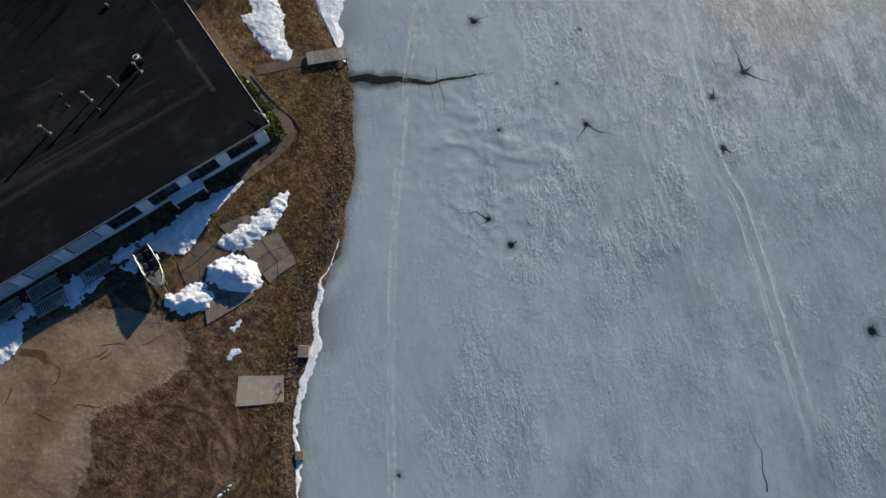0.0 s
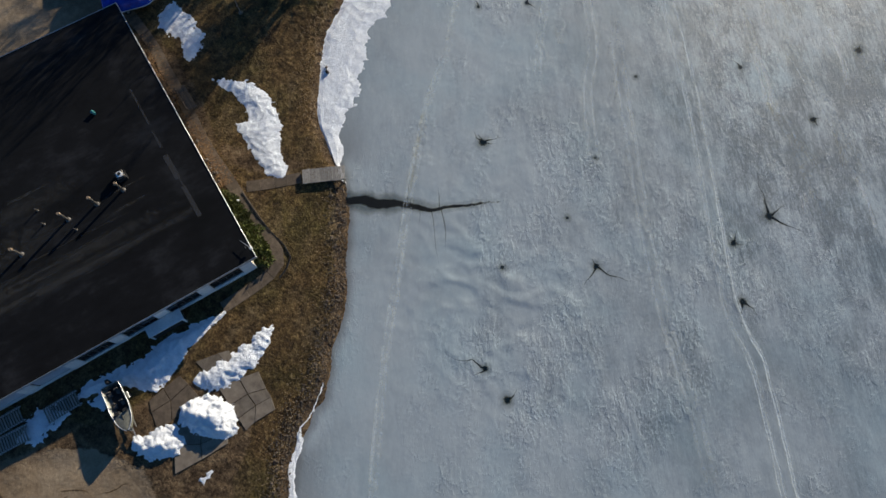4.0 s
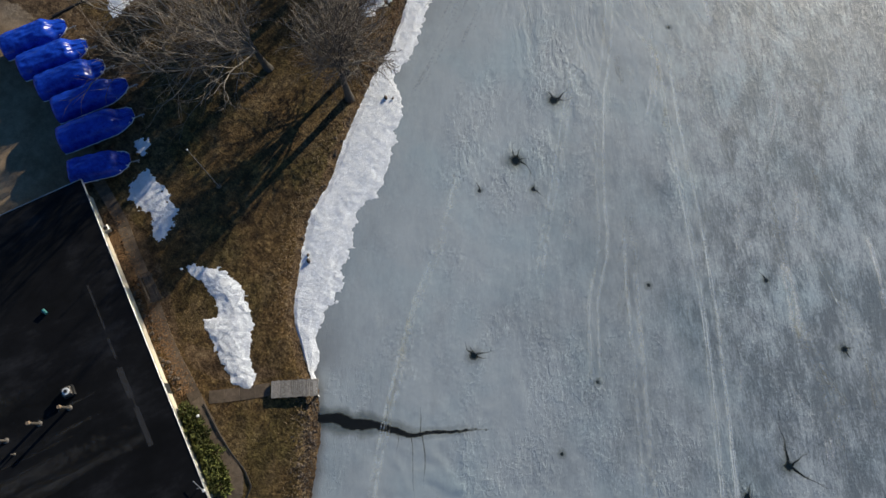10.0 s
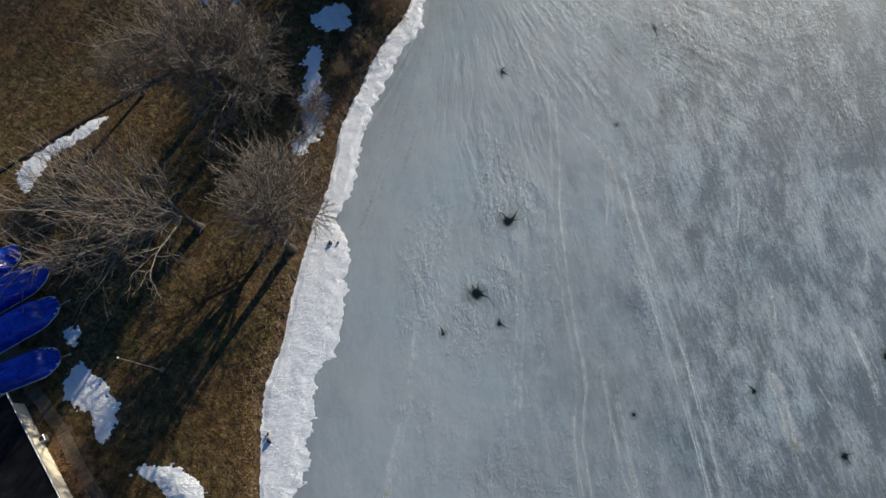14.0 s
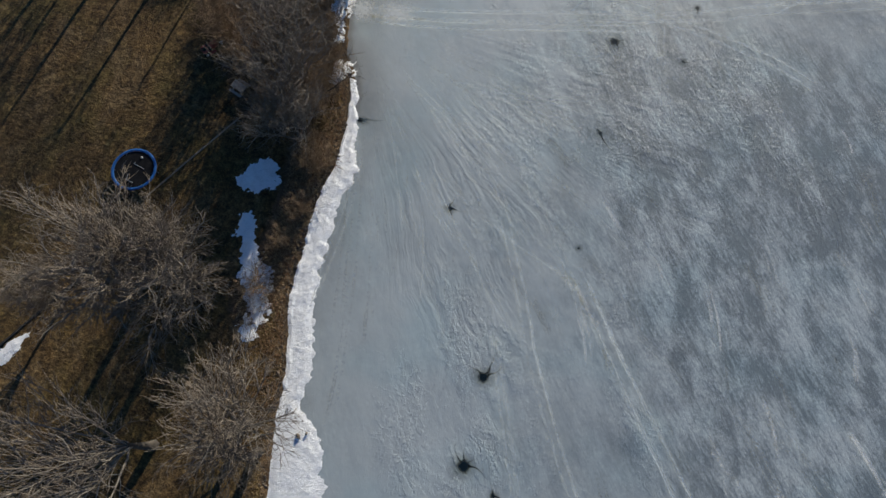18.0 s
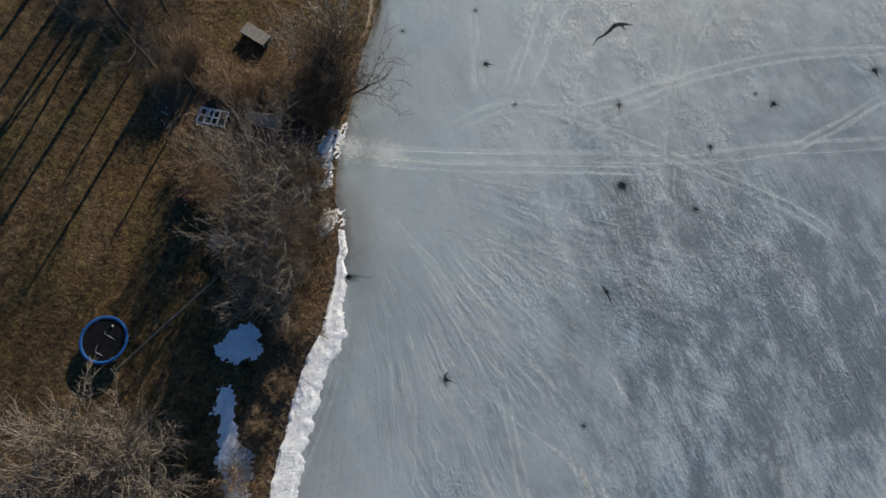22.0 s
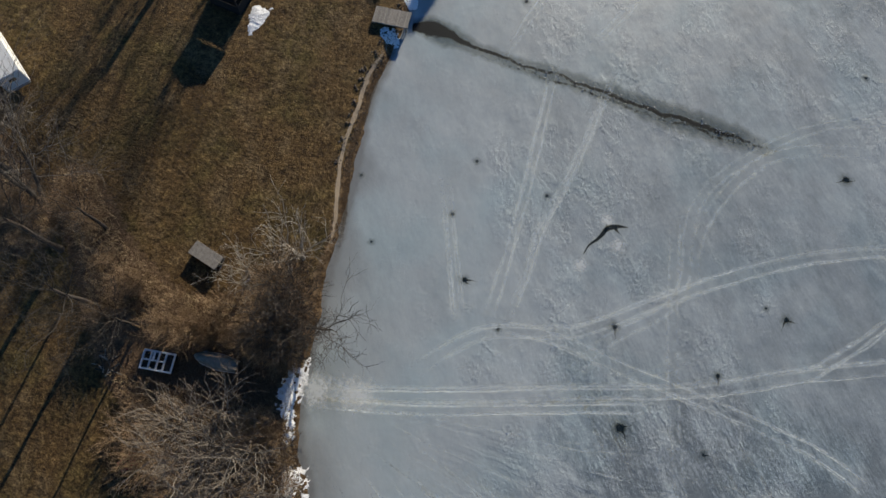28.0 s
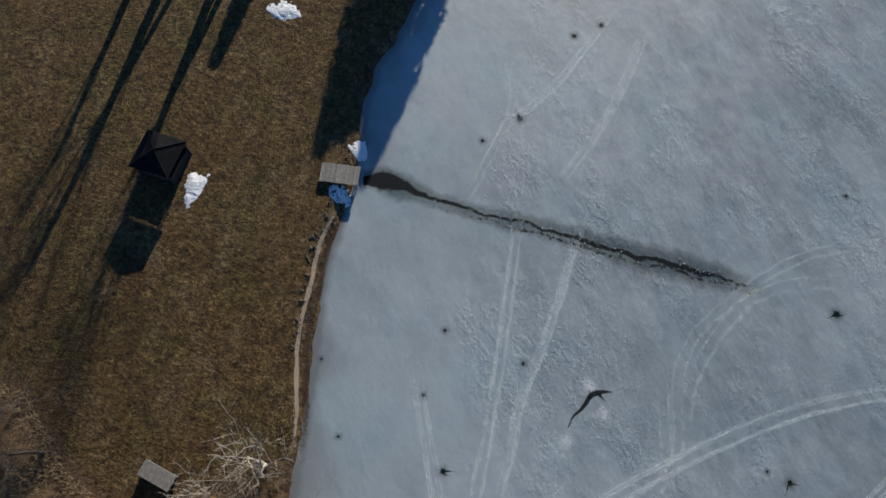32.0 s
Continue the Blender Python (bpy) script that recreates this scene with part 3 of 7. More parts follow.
LITTER = [spline(p, 6, True) for p in (
    [(-49, 88), (-53, 80), (-57, 80), (-61, 83.5), (-65, 88.5), (-70, 92), (-75, 98), (-82, 106), (-79, 108), (-71, 102), (-64, 100), (-56, 104), (-53, 100)],
    [(-47.5, 60), (-46.5, 70), (-47, 79), (-51, 79), (-50, 70), (-50, 62)],
    [(-80, 102), (-88, 108), (-99, 115), (-101, 110), (-91, 103), (-83, 98.6)])]

gx = stretched(-101, -3, 0.36, -2600, 2600)
gy = stretched(-28, 166, 0.36, -2600, 2600)
X, Y = [a.ravel() for a in np.meshgrid(gx, gy, indexing="ij")]
D = inland(X, Y)
Z = ground_z(X, Y, D)
cover = np.zeros((len(X), 3))
cover[:, 1] = np.max([step(inside(X, Y, p), -1.3, 1.3) for p in PAVED], 0)
cover[:, 0] = np.maximum(np.max([step(inside(X, Y, p), -1.4, 1.4) for p in EARTH], 0), 0.75 * step(-D, -1.3, -0.3))
cover[:, 2] = np.max([step(inside(X, Y, p), -2.5, 2.0) for p in LITTER], 0)
Z = Z - 0.05 * cover[:, 0] * fbm(X, Y, 1.2, 77, 3) * step(D, 1, 3)
ground = mesh_np("ground", np.stack([X, Y, Z], 1), grid_faces(len(gx), len(gy)), GROUND)
paint(ground, "cover", cover)
tagged(ground, "brown dormant grass with bare earth and old paving", "ground", kind="structure")

# ---- the frozen lake ----
def ice_z(x, y, d=None):
    """The relief of the ice: lumps, wind crust and old slush wrinkles."""
    x, y = np.asarray(x, float), np.asarray(y, float)
    d = -inland(x, y) if d is None else d
    c, s = math.cos(radians(28)), math.sin(radians(28))
    a, q = -s * x + c * y, c * x + s * y
    out = step(d, 6, 20)
    z = (fbm(x, y, 3.2, 61, 4) - 0.5) * 0.035 * step(d, 0.5, 4)
    z = z + (fbm(a / 2.0, q, 1.0, 14, 3) - 0.5) * 0.03 * out + (fbm(x, y, 0.9, 71, 2) - 0.5) * 0.02 * (0.15 + 0.85 * out)
    wrinkled = np.exp(-((x + 11) ** 2 + (y - 27) ** 2) / 60.0) + 0.6 * np.exp(-((x + 4) ** 2 + (y - 22) ** 2) / 70.0)
    ridge = 1 - np.abs(2 * fbm(a / 1.3, q * 0.7, 2.0, 81, 3) - 1)
    return z + wrinkled * (step(ridge, 0.70, 0.95) * 0.045 - 0.01 + (fbm(x, y, 0.9, 83, 3) - 0.5) * 0.06)



ix = stretched(-60, 36, 0.24, -62, 2600)
iy = stretched(-20, 172, 0.24, -2600, 2600)
X, Y = [a.ravel() for a in np.meshgrid(ix, iy, indexing="ij")]
D = -inland(X, Y)
# along the shore and across it
c, s = math.cos(radians(28)), math.sin(radians(28))
A, C = -s * X + c * Y, c * X + s * Y
broad = fbm(A, C, 15, 3, 5)
warp = 5 * (fbm(X, Y, 7, 91, 3) - 0.5)
streak = fbm((A + 0.3 * C) / 3.5, C + 0.5 * warp, 1.3, 13, 5, 0.7)
offshore = step(D, 9, 28)
scoured = step(C + 8 * (fbm(X, Y, 14, 97, 3) - 0.5), 12, 30) * step(Y, 34, 58) * (1 - step(Y, 96, 112))
tone = 0.44 + 0.36 * (broad - 0.5) + (0.10 + 0.15 * offshore + 0.7 * scoured) * (streak - 0.5) - 0.08 * offshore - 0.07 * scoured
tone = tone - 0.07 * step(C, 20, 45)
# a greyer, smoother margin where meltwater has frozen again
margin = step(D, 0.3, 2.0) * (1 - step(D + 9 * (fbm(X, Y, 9, 53, 3) - 0.5), 6, 11)) * step(Y, 33, 42) * (1 - step(Y, 84, 92))
tone = tone - 0.10 * margin
melt = fbm(X, Y, 6, 41, 3)
beach = step(Y, 104, 110) * (1 - step(Y, 130, 133))
wet = np.clip((0.85 + 0.3 * beach) * step(-D, -1.2, -0.1) + 0.55 * step(-D, -5.0, -0.8) * step(melt, 0.40, 0.66), 0, 0.9)
crust = np.clip(0.18 + 0.82 * step(D + 12 * (fbm(X, Y, 12, 51, 3) - 0.5), 8, 16) - 0.5 * margin, 0.05, 1) * (0.15 + 1.1 * step(fbm(A / 1.8, C, 3.5, 57, 4), 0.36, 0.66))
crust = crust * (0.25 + 0.9 * step(fbm(A / 1.5, C, 11, 58, 4), 0.38, 0.6))
crust = crust * (1 - 0.35 * step(Y, 58, 85) - 0.1 * step(Y, 100, 118))
Z = ice_z(X, Y, D)
ice = mesh_np("lake_ice", np.stack([X, Y, Z], 1), grid_faces(len(ix), len(iy)), ICE)
paint(ice, "tone", np.stack([tone, crust, wet], 1))
reach, bearing = np.hypot(X + 52.5, Y - 95.8), np.degrees(np.arctan2(Y - 95.8, X + 52.5))
paint1(ice, "fan", step(reach, 11, 26) * (1 - step(reach + 14 * (fbm(X, Y, 9, 66, 3) - 0.5), 30, 52)) * step(bearing, -72, -48) * (1 - step(bearing, -4, 10)) * (0.35 + 0.9 * step(fbm(X, Y, 5, 68, 3), 0.38, 0.6)))
paint1(ice, "scour", np.clip(scoured + 0.25 * offshore, 0, 1))
tagged(ice, "grey wind-scoured frozen lake with crusted snow", "frozen lake", kind="structure")


# ---- snow ----
def snow_patch(pts, depth, label, rough=0.22, pitch=0.12, ragged=0.8, group="snow patches"):
    """A patch of snow over the ground inside an outline."""
    line = spline(pts, 6, True)
    lo, hi = line.min(0) - 0.8, line.max(0) + 0.8
    x, y = np.arange(lo[0], hi[0], pitch), np.arange(lo[1], hi[1], pitch)
    X, Y = [a.ravel() for a in np.meshgrid(x, y, indexing="ij")]
    d = inside(X, Y, line) + (fbm(X, Y, 1.0, 23, 4, 0.65) - 0.5) * ragged + (fbm(X, Y, 0.36, 27, 3, 0.75) - 0.5) * 0.8 * min(ragged, 1.2)
    base = np.maximum(ground_z(X, Y), 0.0)
    z = base + depth * np.clip(d / 0.7, -0.4, 1.0) * 0.6 + depth * 0.8 * step(d, 0.2, 2.0) * (0.4 + fbm(X, Y, 1.3, 29, 4)) + (np.abs(fbm(X, Y, 0.8, 63, 4, 0.65) - 0.5) - 0.12) * depth * 0.65 * step(d, 0.0, 0.6) + (fbm(X, Y, 0.26, 67, 2) - 0.5) * 0.05 * step(d, 0.0, 0.3) + (fbm(X, Y, 0.45, 37, 2) - 0.5) * rough * 0.2
    z = np.where(d < 0, base - 0.06, z)
    f = grid_faces(len(x), len(y))
    f = f[(d[f] > -0.12).all(1)]
    used, inv = np.unique(f, return_inverse=True)
    ob = mesh_np("snow_patch", np.stack([X, Y, z], 1)[used], inv.reshape(f.shape), SNOW)
    return tagged(ob, label, "snow", group, "stuff")


white = "white patch of old snow on brown grass"
snow_patch([(-43.3, 28.0), (-41.2, 29.7), (-38.2, 29.9), (-35.2, 28.2), (-33.7, 26.1), (-31.6, 24.6), (-31.0, 23.3), (-33.0, 23.1), (-35.5, 24.0), (-38.6, 25.3), (-38.0, 26.5), (-40.3, 27.7)], 0.16, white)
snow_patch([(-52.8, 29.8), (-52.9, 32.7), (-51.4, 32.7), (-49.3, 32.1), (-47.4, 31.3), (-46.7, 28.3), (-48.3, 28.5), (-49.4, 30), (-50.6, 29.6)], 0.12, white, ragged=1.1)
snow_patch([(-56.3, 34.2), (-55.3, 35.1), (-54.3, 34.7), (-54.5, 33.5)], 0.08, "small shaded patch of old snow")
snow_patch([(-54.9, 72.8), (-54.7, 74.7), (-52.7, 76.0), (-51.4, 75.1), (-51.1, 73.3), (-53.1, 72.1)], 0.1, "shaded patch of old snow on grass", ragged=1.3)
snow_patch([(-53.2, 69.0), (-52.0, 70.4), (-50.9, 68.5), (-49.4, 66.8), (-47.6, 64.8), (-46.7, 60.8), (-48.2, 60.4), (-49.4, 62.0), (-51.0, 64.6), (-52, 67)], 0.1, "ragged thawing patch of old snow", ragged=1.9)
snow_patch([(-69.9, 44.2), (-69.6, 46.4), (-68.2, 49.6), (-67.0, 52.4), (-65.6, 53.6), (-66.6, 50.2), (-67.8, 47), (-67.5, 42.7)], 0.12, "narrow drift of old snow along a path edge", ragged=0.9)
snow_patch([(-72.2, 130.7), (-70.9, 131.1), (-69.8, 130.8), (-70.3, 129.0), (-70.9, 127.3), (-71.7, 128.7)], 0.14, white, ragged=0.9)
snow_patch([(-25.9, 4.2), (-25.6, 6.0), (-24.8, 7.9), (-23.5, 11.6), (-22.4, 10.2), (-22.5, 6.8), (-23.8, 4.6)], 0.3, "ridge of piled snow on grass", 0.9)
snow_patch([(-25.1, 1.0), (-25.4, 2.8), (-23.7, 4.2), (-21.7, 4.6), (-20.3, 2.9), (-20.8, 1.7), (-23.7, 0.6)], 0.75, "tall lumpy heap of ploughed snow on concrete", 1.5)
snow_patch([(-27.0, -2.7), (-26.1, -1.2), (-25.0, 0.5), (-23.6, 0.3), (-22.9, -1.4), (-25.1, -3.1)], 0.45, "lumpy heap of ploughed snow", 1.5)
snow_patch([(-33.0, -2.4), (-33.5, -0.8), (-31.7, 1.8), (-30.5, 5.4), (-27.5, 10.5), (-27.9, 6.8), (-27.9, 2.3), (-29.0, 1.1), (-31.0, 0.2)], 0.3, "bank of snow shaded by the building", 0.7)
snow_patch([(-37.6, -14.8), (-38.6, -12.0), (-36.9, -10.6), (-35.0, -12.3), (-35.8, -15)], 0.3, "bank of snow shaded by the building", 0.7)
snow_patch([(-35.6, -6.6), (-35.0, -4.6), (-33.6, -3.8), (-33.0, -5.3), (-34.2, -7.4)], 0.15, "bank of snow shaded by the building", 0.9, ragged=2.6)
snow_patch([(-70.4, 151.5), (-69.2, 152.6), (-67.2, 152.2), (-66.6, 150.9), (-69, 150.2)], 0.12, white, ragged=1.2)
snow_patch([(-57.4, 137.4), (-56.2, 138.6), (-55.6, 137.0), (-56.2, 136.2)], 0.15, "small heap of snow beside a deck")

snow_patch([(-58.3, 132.6), (-56.6, 133.2), (-55.7, 132.2), (-55.9, 131.1), (-57.3, 131.3)], 0.02, "shaded snow under a board landing", 0.1, ragged=0.5)
snow_patch([(-54.2, 94.4), (-53.7, 96.0), (-52.7, 97.9), (-52.3, 97.2), (-52.0, 96.2), (-52.0, 94.6), (-52.3, 92.6), (-52.9, 92.9)], 0.03, "trampled snow ramp at the boat launch", 0.1, ragged=1.6)
snow_patch([(-52.6, 93.4), (-51.8, 93.2), (-51.5, 91.2), (-52.1, 90.6)], 0.12, "thin strip of snow on the bank", ragged=1.0)
snow_patch([(-50.9, 88.6), (-49.9, 89.4), (-49.1, 88.6), (-49.4, 86.8), (-50.6, 85.2)], 0.06, "dirty snow patch on the bank", 0.2, ragged=1.6)
snow_patch([(-48.6, 60.0), (-47.0, 60.6), (-46.6, 59.4), (-48.0, 58.7)], 0.08, "dirty snow patch under a tree", ragged=1.2)
for x, y in ((-19.9, -1.2), (-18.7, -3.6), (-12.6, -13.0)):
    snow_patch([(x - 0.35, y - 0.5), (x - 0.1, y + 0.5), (x + 0.3, y + 0.45), (x + 0.15, y - 0.4)], 0.05, "small leftover lump of snow", 0.1, ragged=0.9, pitch=0.08)

# the band of drifted snow along the water's edge
BAND = [(27.9, 0.3), (28.6, 1.3), (34, 4.6), (38, 5.2), (41, 4.4), (45, 5.6), (47.4, 5.6), (50.6, 4.9), (52.5, 4.6), (54.6, 2.2), (56, 2.1), (58.3, 2.5), (63, 2.5), (67, 2.4), (70.4, 2.4), (74.5, 2.1),
        (77.2, 2.6), (79.4, 1.6), (82, 1.0), (85.9, 0.6), (87, 0.4)]
RIM = [(-45, 0.5), (-20, 0.45), (-10, 0.4), (-6, 0.5), (-2, 0.9), (1, 1.05), (3.5, 0.8), (5, 0.45), (7, 0.3), (9, 0.1), (10.5, 0.0)]


def shore_band(table, lo, hi, ragged, depth, label):
    """Drifted snow between the bank and the ice, ragged on both sides."""
    bx = np.arange(lo, hi, 0.16)
    width = np.interp(bx, *zip(*table)) + (fbm(bx, bx * 0, 1.8, 7, 5, 0.8) - 0.5) * ragged
    us = np.linspace(0, 1, 40 if ragged > 1 else 14)
    yy, uu = np.meshgrid(bx, us, indexing="ij")
    inset = 0.35 if ragged > 1 else 0.1
    if ragged < 1:
        width = width + (fbm(bx, bx * 0, 0.55, 9, 3, 0.8) - 0.5) * 0.7
    left = shore_x(yy) - inset + (fbm(yy, yy * 0, 1.6, 19, 5, 0.75) - 0.5) * (0.55 if ragged > 1 else 0.8)
    xx = left + uu * (np.maximum(width, 0.03)[:, None] + inset)
    yy2 = yy + uu * 0.25 * width[:, None]
    edge = uu + (fbm(xx, yy2, 0.7, 83, 4, 0.7) - 0.5) * 0.30
    rise = np.clip(uu * 7, 0, 1) * np.clip((0.97 - edge) * 2.6, -0.15, 1)
    zz = np.maximum(ground_z(xx.ravel(), yy2.ravel()).reshape(xx.shape), 0) * (uu < 0.5) + rise * (depth + 0.06 * fbm(xx, yy2, 1.5, 43, 4)) + (fbm(xx * 0.6, yy2, 0.42, 47, 2) - 0.5) * 0.06 * rise - 0.05 * (1 - rise)
    tagged(mesh_np("shore_snow", np.stack([xx, yy2, zz], -1).reshape(-1, 3), grid_faces(len(bx), len(us)), SNOW), label, "snow", kind="stuff")


shore_band(BAND, 26.6, 87.4, 1.2, 0.10, "bright band of drifted snow along the lake shore")
shore_band(RIM, -45, 10.4, 0.95, 0.015, "thin ragged rim of snow at the ice edge")
r2 = np.random.default_rng(88)
for k in range(11):
    f = r2.uniform(0, 1)
    x, y, a = -38.9 + 7.6 * f + r2.normal(0, 0.7), -15.5 + 14.5 * f + r2.normal(0, 0.8), r2.uniform(0.5, 1.3)
    snow_patch([(x - a * 0.6, y - a * 1.3), (x - a * 0.5, y + a), (x + a * 0.3, y + a * 1.4), (x + a * 0.6, y - a * 0.5)], 0.12, "broken shaded snow beside the yard wall", ragged=1.8)


# ---- trees ----
def tubes(branches, sides):
    """Vertices and faces of tapered tubes along branch lines."""
    vs, fs, base = [], [], 0
    ring = np.linspace(0, 2 * math.pi, sides, endpoint=False)
    cs, sn = np.cos(ring)[:, None], np.sin(ring)[:, None]
    for pts, rad in branches:
        k = len(pts)
        d = np.gradient(pts, axis=0)
        d /= np.linalg.norm(d, axis=1)[:, None] + 1e-9
        ref = np.where(np.abs(d[:, 2:3]) < 0.9, np.array([[0, 0, 1.0]]), np.array([[1.0, 0, 0]]))
        a = np.cross(d, ref)
        a /= np.linalg.norm(a, axis=1)[:, None] + 1e-9
        b = np.cross(d, a)
        v = pts[:, None] + rad[:, None, None] * (cs[None] * a[:, None] + sn[None] * b[:, None])
        vs.append(v.reshape(-1, 3))
        i = np.arange(k - 1)[:, None] * sides + np.arange(sides)[None]
        j = np.arange(k - 1)[:, None] * sides + (np.arange(sides)[None] + 1) % sides
        fs.append(np.stack([i, j, j + sides, i + sides], -1).reshape(-1, 4) + base)
        base += k * sides
    return np.concatenate(vs), np.concatenate(fs)


def grow(rng, start, way, length, radius, segs, wander, lift):
    pts, d = [np.array(start, float)], np.array(way, float)
    for _ in range(segs):
        d = d + rng.normal(0, wander, 3) + np.array([0, 0, lift])
        d /= np.linalg.norm(d)
        pts.append(pts[-1] + d * length / segs)
    rad = radius * np.linspace(1, 0.45, segs + 1)
    return np.array(pts), rad


def bare_tree(seed, height, spread, stems=1, trunk=0.32, order=(7, 7, 6, 4), lean=(0, 0), droop=0.0, first=0.25, limb=0.5):
    """The limbs and the twigs of a leafless tree."""
    rng = np.random.default_rng(seed)
    stem, limbs, twigs = [], [], []

    def sprout(pts, rad, level, length):
        n = order[level]
        for q in range(n):
            t = rng.uniform(first if level == 0 else 0.25, 1.0) if q else 1.0
            k = min(int(t * (len(pts) - 1)), len(pts) - 2)
            at = pts[k] + (pts[k + 1] - pts[k]) * (t * (len(pts) - 1) - k)
            axis = pts[k + 1] - pts[k]
            axis /= np.linalg.norm(axis)
            side = rng.normal(0, 1, 3)
            side -= axis * (side @ axis)
            side /= np.linalg.norm(side)
            if level == 0:
                side[2] *= 0.4
            ang = rng.uniform(0.5, 1.15) if q else rng.uniform(0.1, 0.4)
            way = axis * math.cos(ang) + side * math.sin(ang) * spread
            way /= np.linalg.norm(way)
            ln = length * rng.uniform(0.45, 0.8)
            r = max(rad[k] * rng.uniform(0.8, 1.2) * (limb if level == 0 else 0.5), 0.017)
            segs = (6, 5, 4, 3)[level]
            p, rr = grow(rng, at, way, ln, r, segs, 0.16 + 0.05 * level, 0.05 - droop)
            (limbs if level < 2 else twigs).append((p, rr))
            if level + 1 < len(order):
                sprout(p, rr, level + 1, ln)

    for s in range(stems):
        a = rng.uniform(0, 6.28)
        way = np.array([lean[0] + (stems > 1) * 0.45 * math.cos(a), lean[1] + (stems > 1) * 0.45 * math.sin(a), 1.0])
        way /= np.linalg.norm(way)
        p, r = grow(rng, (0.15 * (stems > 1) * math.cos(a), 0.15 * (stems > 1) * math.sin(a), -0.2), way, height * rng.uniform(0.5, 0.62), trunk, 8, 0.06, 0.04)
        r = r * np.r_[1.35, 1.08, np.ones(len(r) - 2)]
        stem.append((p, r))
        sprout(p, r, 0, height * 0.62)
    return stem, limbs, twigs


def crown_tree(seed, height, radius, fork=0.3, trunk=0.28, limbs=12, order=(9, 6, 4), lean=(0, 0), fine=0.012, top=0.75, stems=1, shift=(0, 0)):
    """A leafless tree with a domed crown of limbs that fan out from its fork."""
    rng = np.random.default_rng(seed)
    stem, heavy, light = [], [], []

    def shoots(pts, level, length, r0):
        n = order[level]
        for q in range(n):
            t = 1.0 - (q + rng.uniform(0, 0.9)) / n * (0.78 if level == 0 else 0.85)
            k = min(int(t * (len(pts) - 1)), len(pts) - 2)
            at = pts[k] + (pts[k + 1] - pts[k]) * (t * (len(pts) - 1) - k)
            axis = pts[k + 1] - pts[k]
            axis /= np.linalg.norm(axis)
            side = rng.normal(0, 1, 3) + np.array([0, 0, 0.25])
            side -= axis * (side @ axis)
            side /= np.linalg.norm(side)
            ang = rng.uniform(0.45, 0.95) if q else 0.15
            way = axis * math.cos(ang) + side * math.sin(ang)
            ln = length * ((0.66 - 0.3 * t) if q else 0.42) * rng.uniform(0.7, 1.3)
            r = (max(r0 * rng.uniform(0.35, 0.5), fine * 2.1), fine * 1.4, fine)[level]
            p, rr = grow(rng, at, way, ln, r, ((5, 3, 2) if height > 5 else (3, 2, 2))[level], (0.2, 0.2, 0.16)[level], 0.02)
            (heavy if level == 0 else light).append((p, rr))
            if level + 1 < len(order):
                shoots(p, level + 1, ln, r)

    for s in range(stems):
        az = 6.283 * s / stems + rng.uniform(0, 1)
        out = 0.5 * (stems > 1)
        way = np.array([lean[0] + out * math.cos(az), lean[1] + out * math.sin(az), 1.0])
        way /= np.linalg.norm(way)
        base, rad = grow(rng, (0.2 * out * math.cos(az), 0.2 * out * math.sin(az), -0.25), way, height * (fork + 0.12) * rng.uniform(0.9, 1.1), trunk, 6, 0.05, 0.02)
        rad = rad * np.r_[1.4, 1.1, np.ones(5)]
        stem.append((base, rad))
        n = max(3, limbs // stems)
        for q in range(n):
            u = (q + rng.uniform(0.1, 0.9)) / n
            a = 2.4 * q + rng.uniform(-0.5, 0.5) + az
            t = rng.uniform(0.55, 1.0)
            at = base[-1] * t + base[2] * (1 - t)
            rr = radius * math.sqrt(u) * rng.uniform(0.72, 1.12)
            end = np.array([base[-1][0] + shift[0] + rr * math.cos(a), base[-1][1] + shift[1] + rr * math.sin(a), height * (fork + (1 - fork) * math.sqrt(max(0.03, 1 - top * u)) * rng.uniform(0.8, 1.05))])
            k = np.linspace(0, 1, 8)[:, None]
            bow = np.array([0, 0, 0.14 * np.linalg.norm(end - at)]) * (rng.uniform(-1.0, 0.6))
            pts = at + (end - at) * k + bow * (k * (1 - k) * 2)
            pts[1:] += np.cumsum(rng.normal(0, 0.075 * radius / 4, (7, 3)), 0)
            r0 = trunk * rng.uniform(0.2, 0.42) / math.sqrt(max(1, limbs / 10))
            heavy.append((pts, r0 * np.linspace(1, 0.26, 8)))
            shoots(pts, 0, float(np.linalg.norm(end - at)), r0)
    return stem, heavy, light


TREE_MESHES = {}


def plant(kind, x, y, turn, size, label, group="bare trees", lower=0.0):
    bark, fine, args = TREE_KINDS[kind]
    if kind not in TREE_MESHES:
        stem, limbs, twigs = (crown_tree if "radius" in args else bare_tree)(**args)
        made = []
        for nm, bs, n, mt in (("trunk", stem, 7, BARK if bark is LIMB else bark), ("branchwork", limbs, 5 if args["height"] > 5 else 4, bark), ("crown", twigs, 3, fine)):
            o = mesh_np(nm, *tubes(bs, n), mt)
            made.append(o.data)
            bpy.data.objects.remove(o)
        TREE_MESHES[kind] = made
    root = thing("bare_tree" if args["height"] > 5 else "bare_shrub", (x, y, gz(x, y) - 0.05 - lower), turn, label, "tree" if args["height"] > 5 else "shrub", group)
    root.scale = (size, size, size)
    for nm, me in zip(("trunk", "branchwork", "crown"), TREE_MESHES[kind]):
        new(nm, me).parent = root
    return root


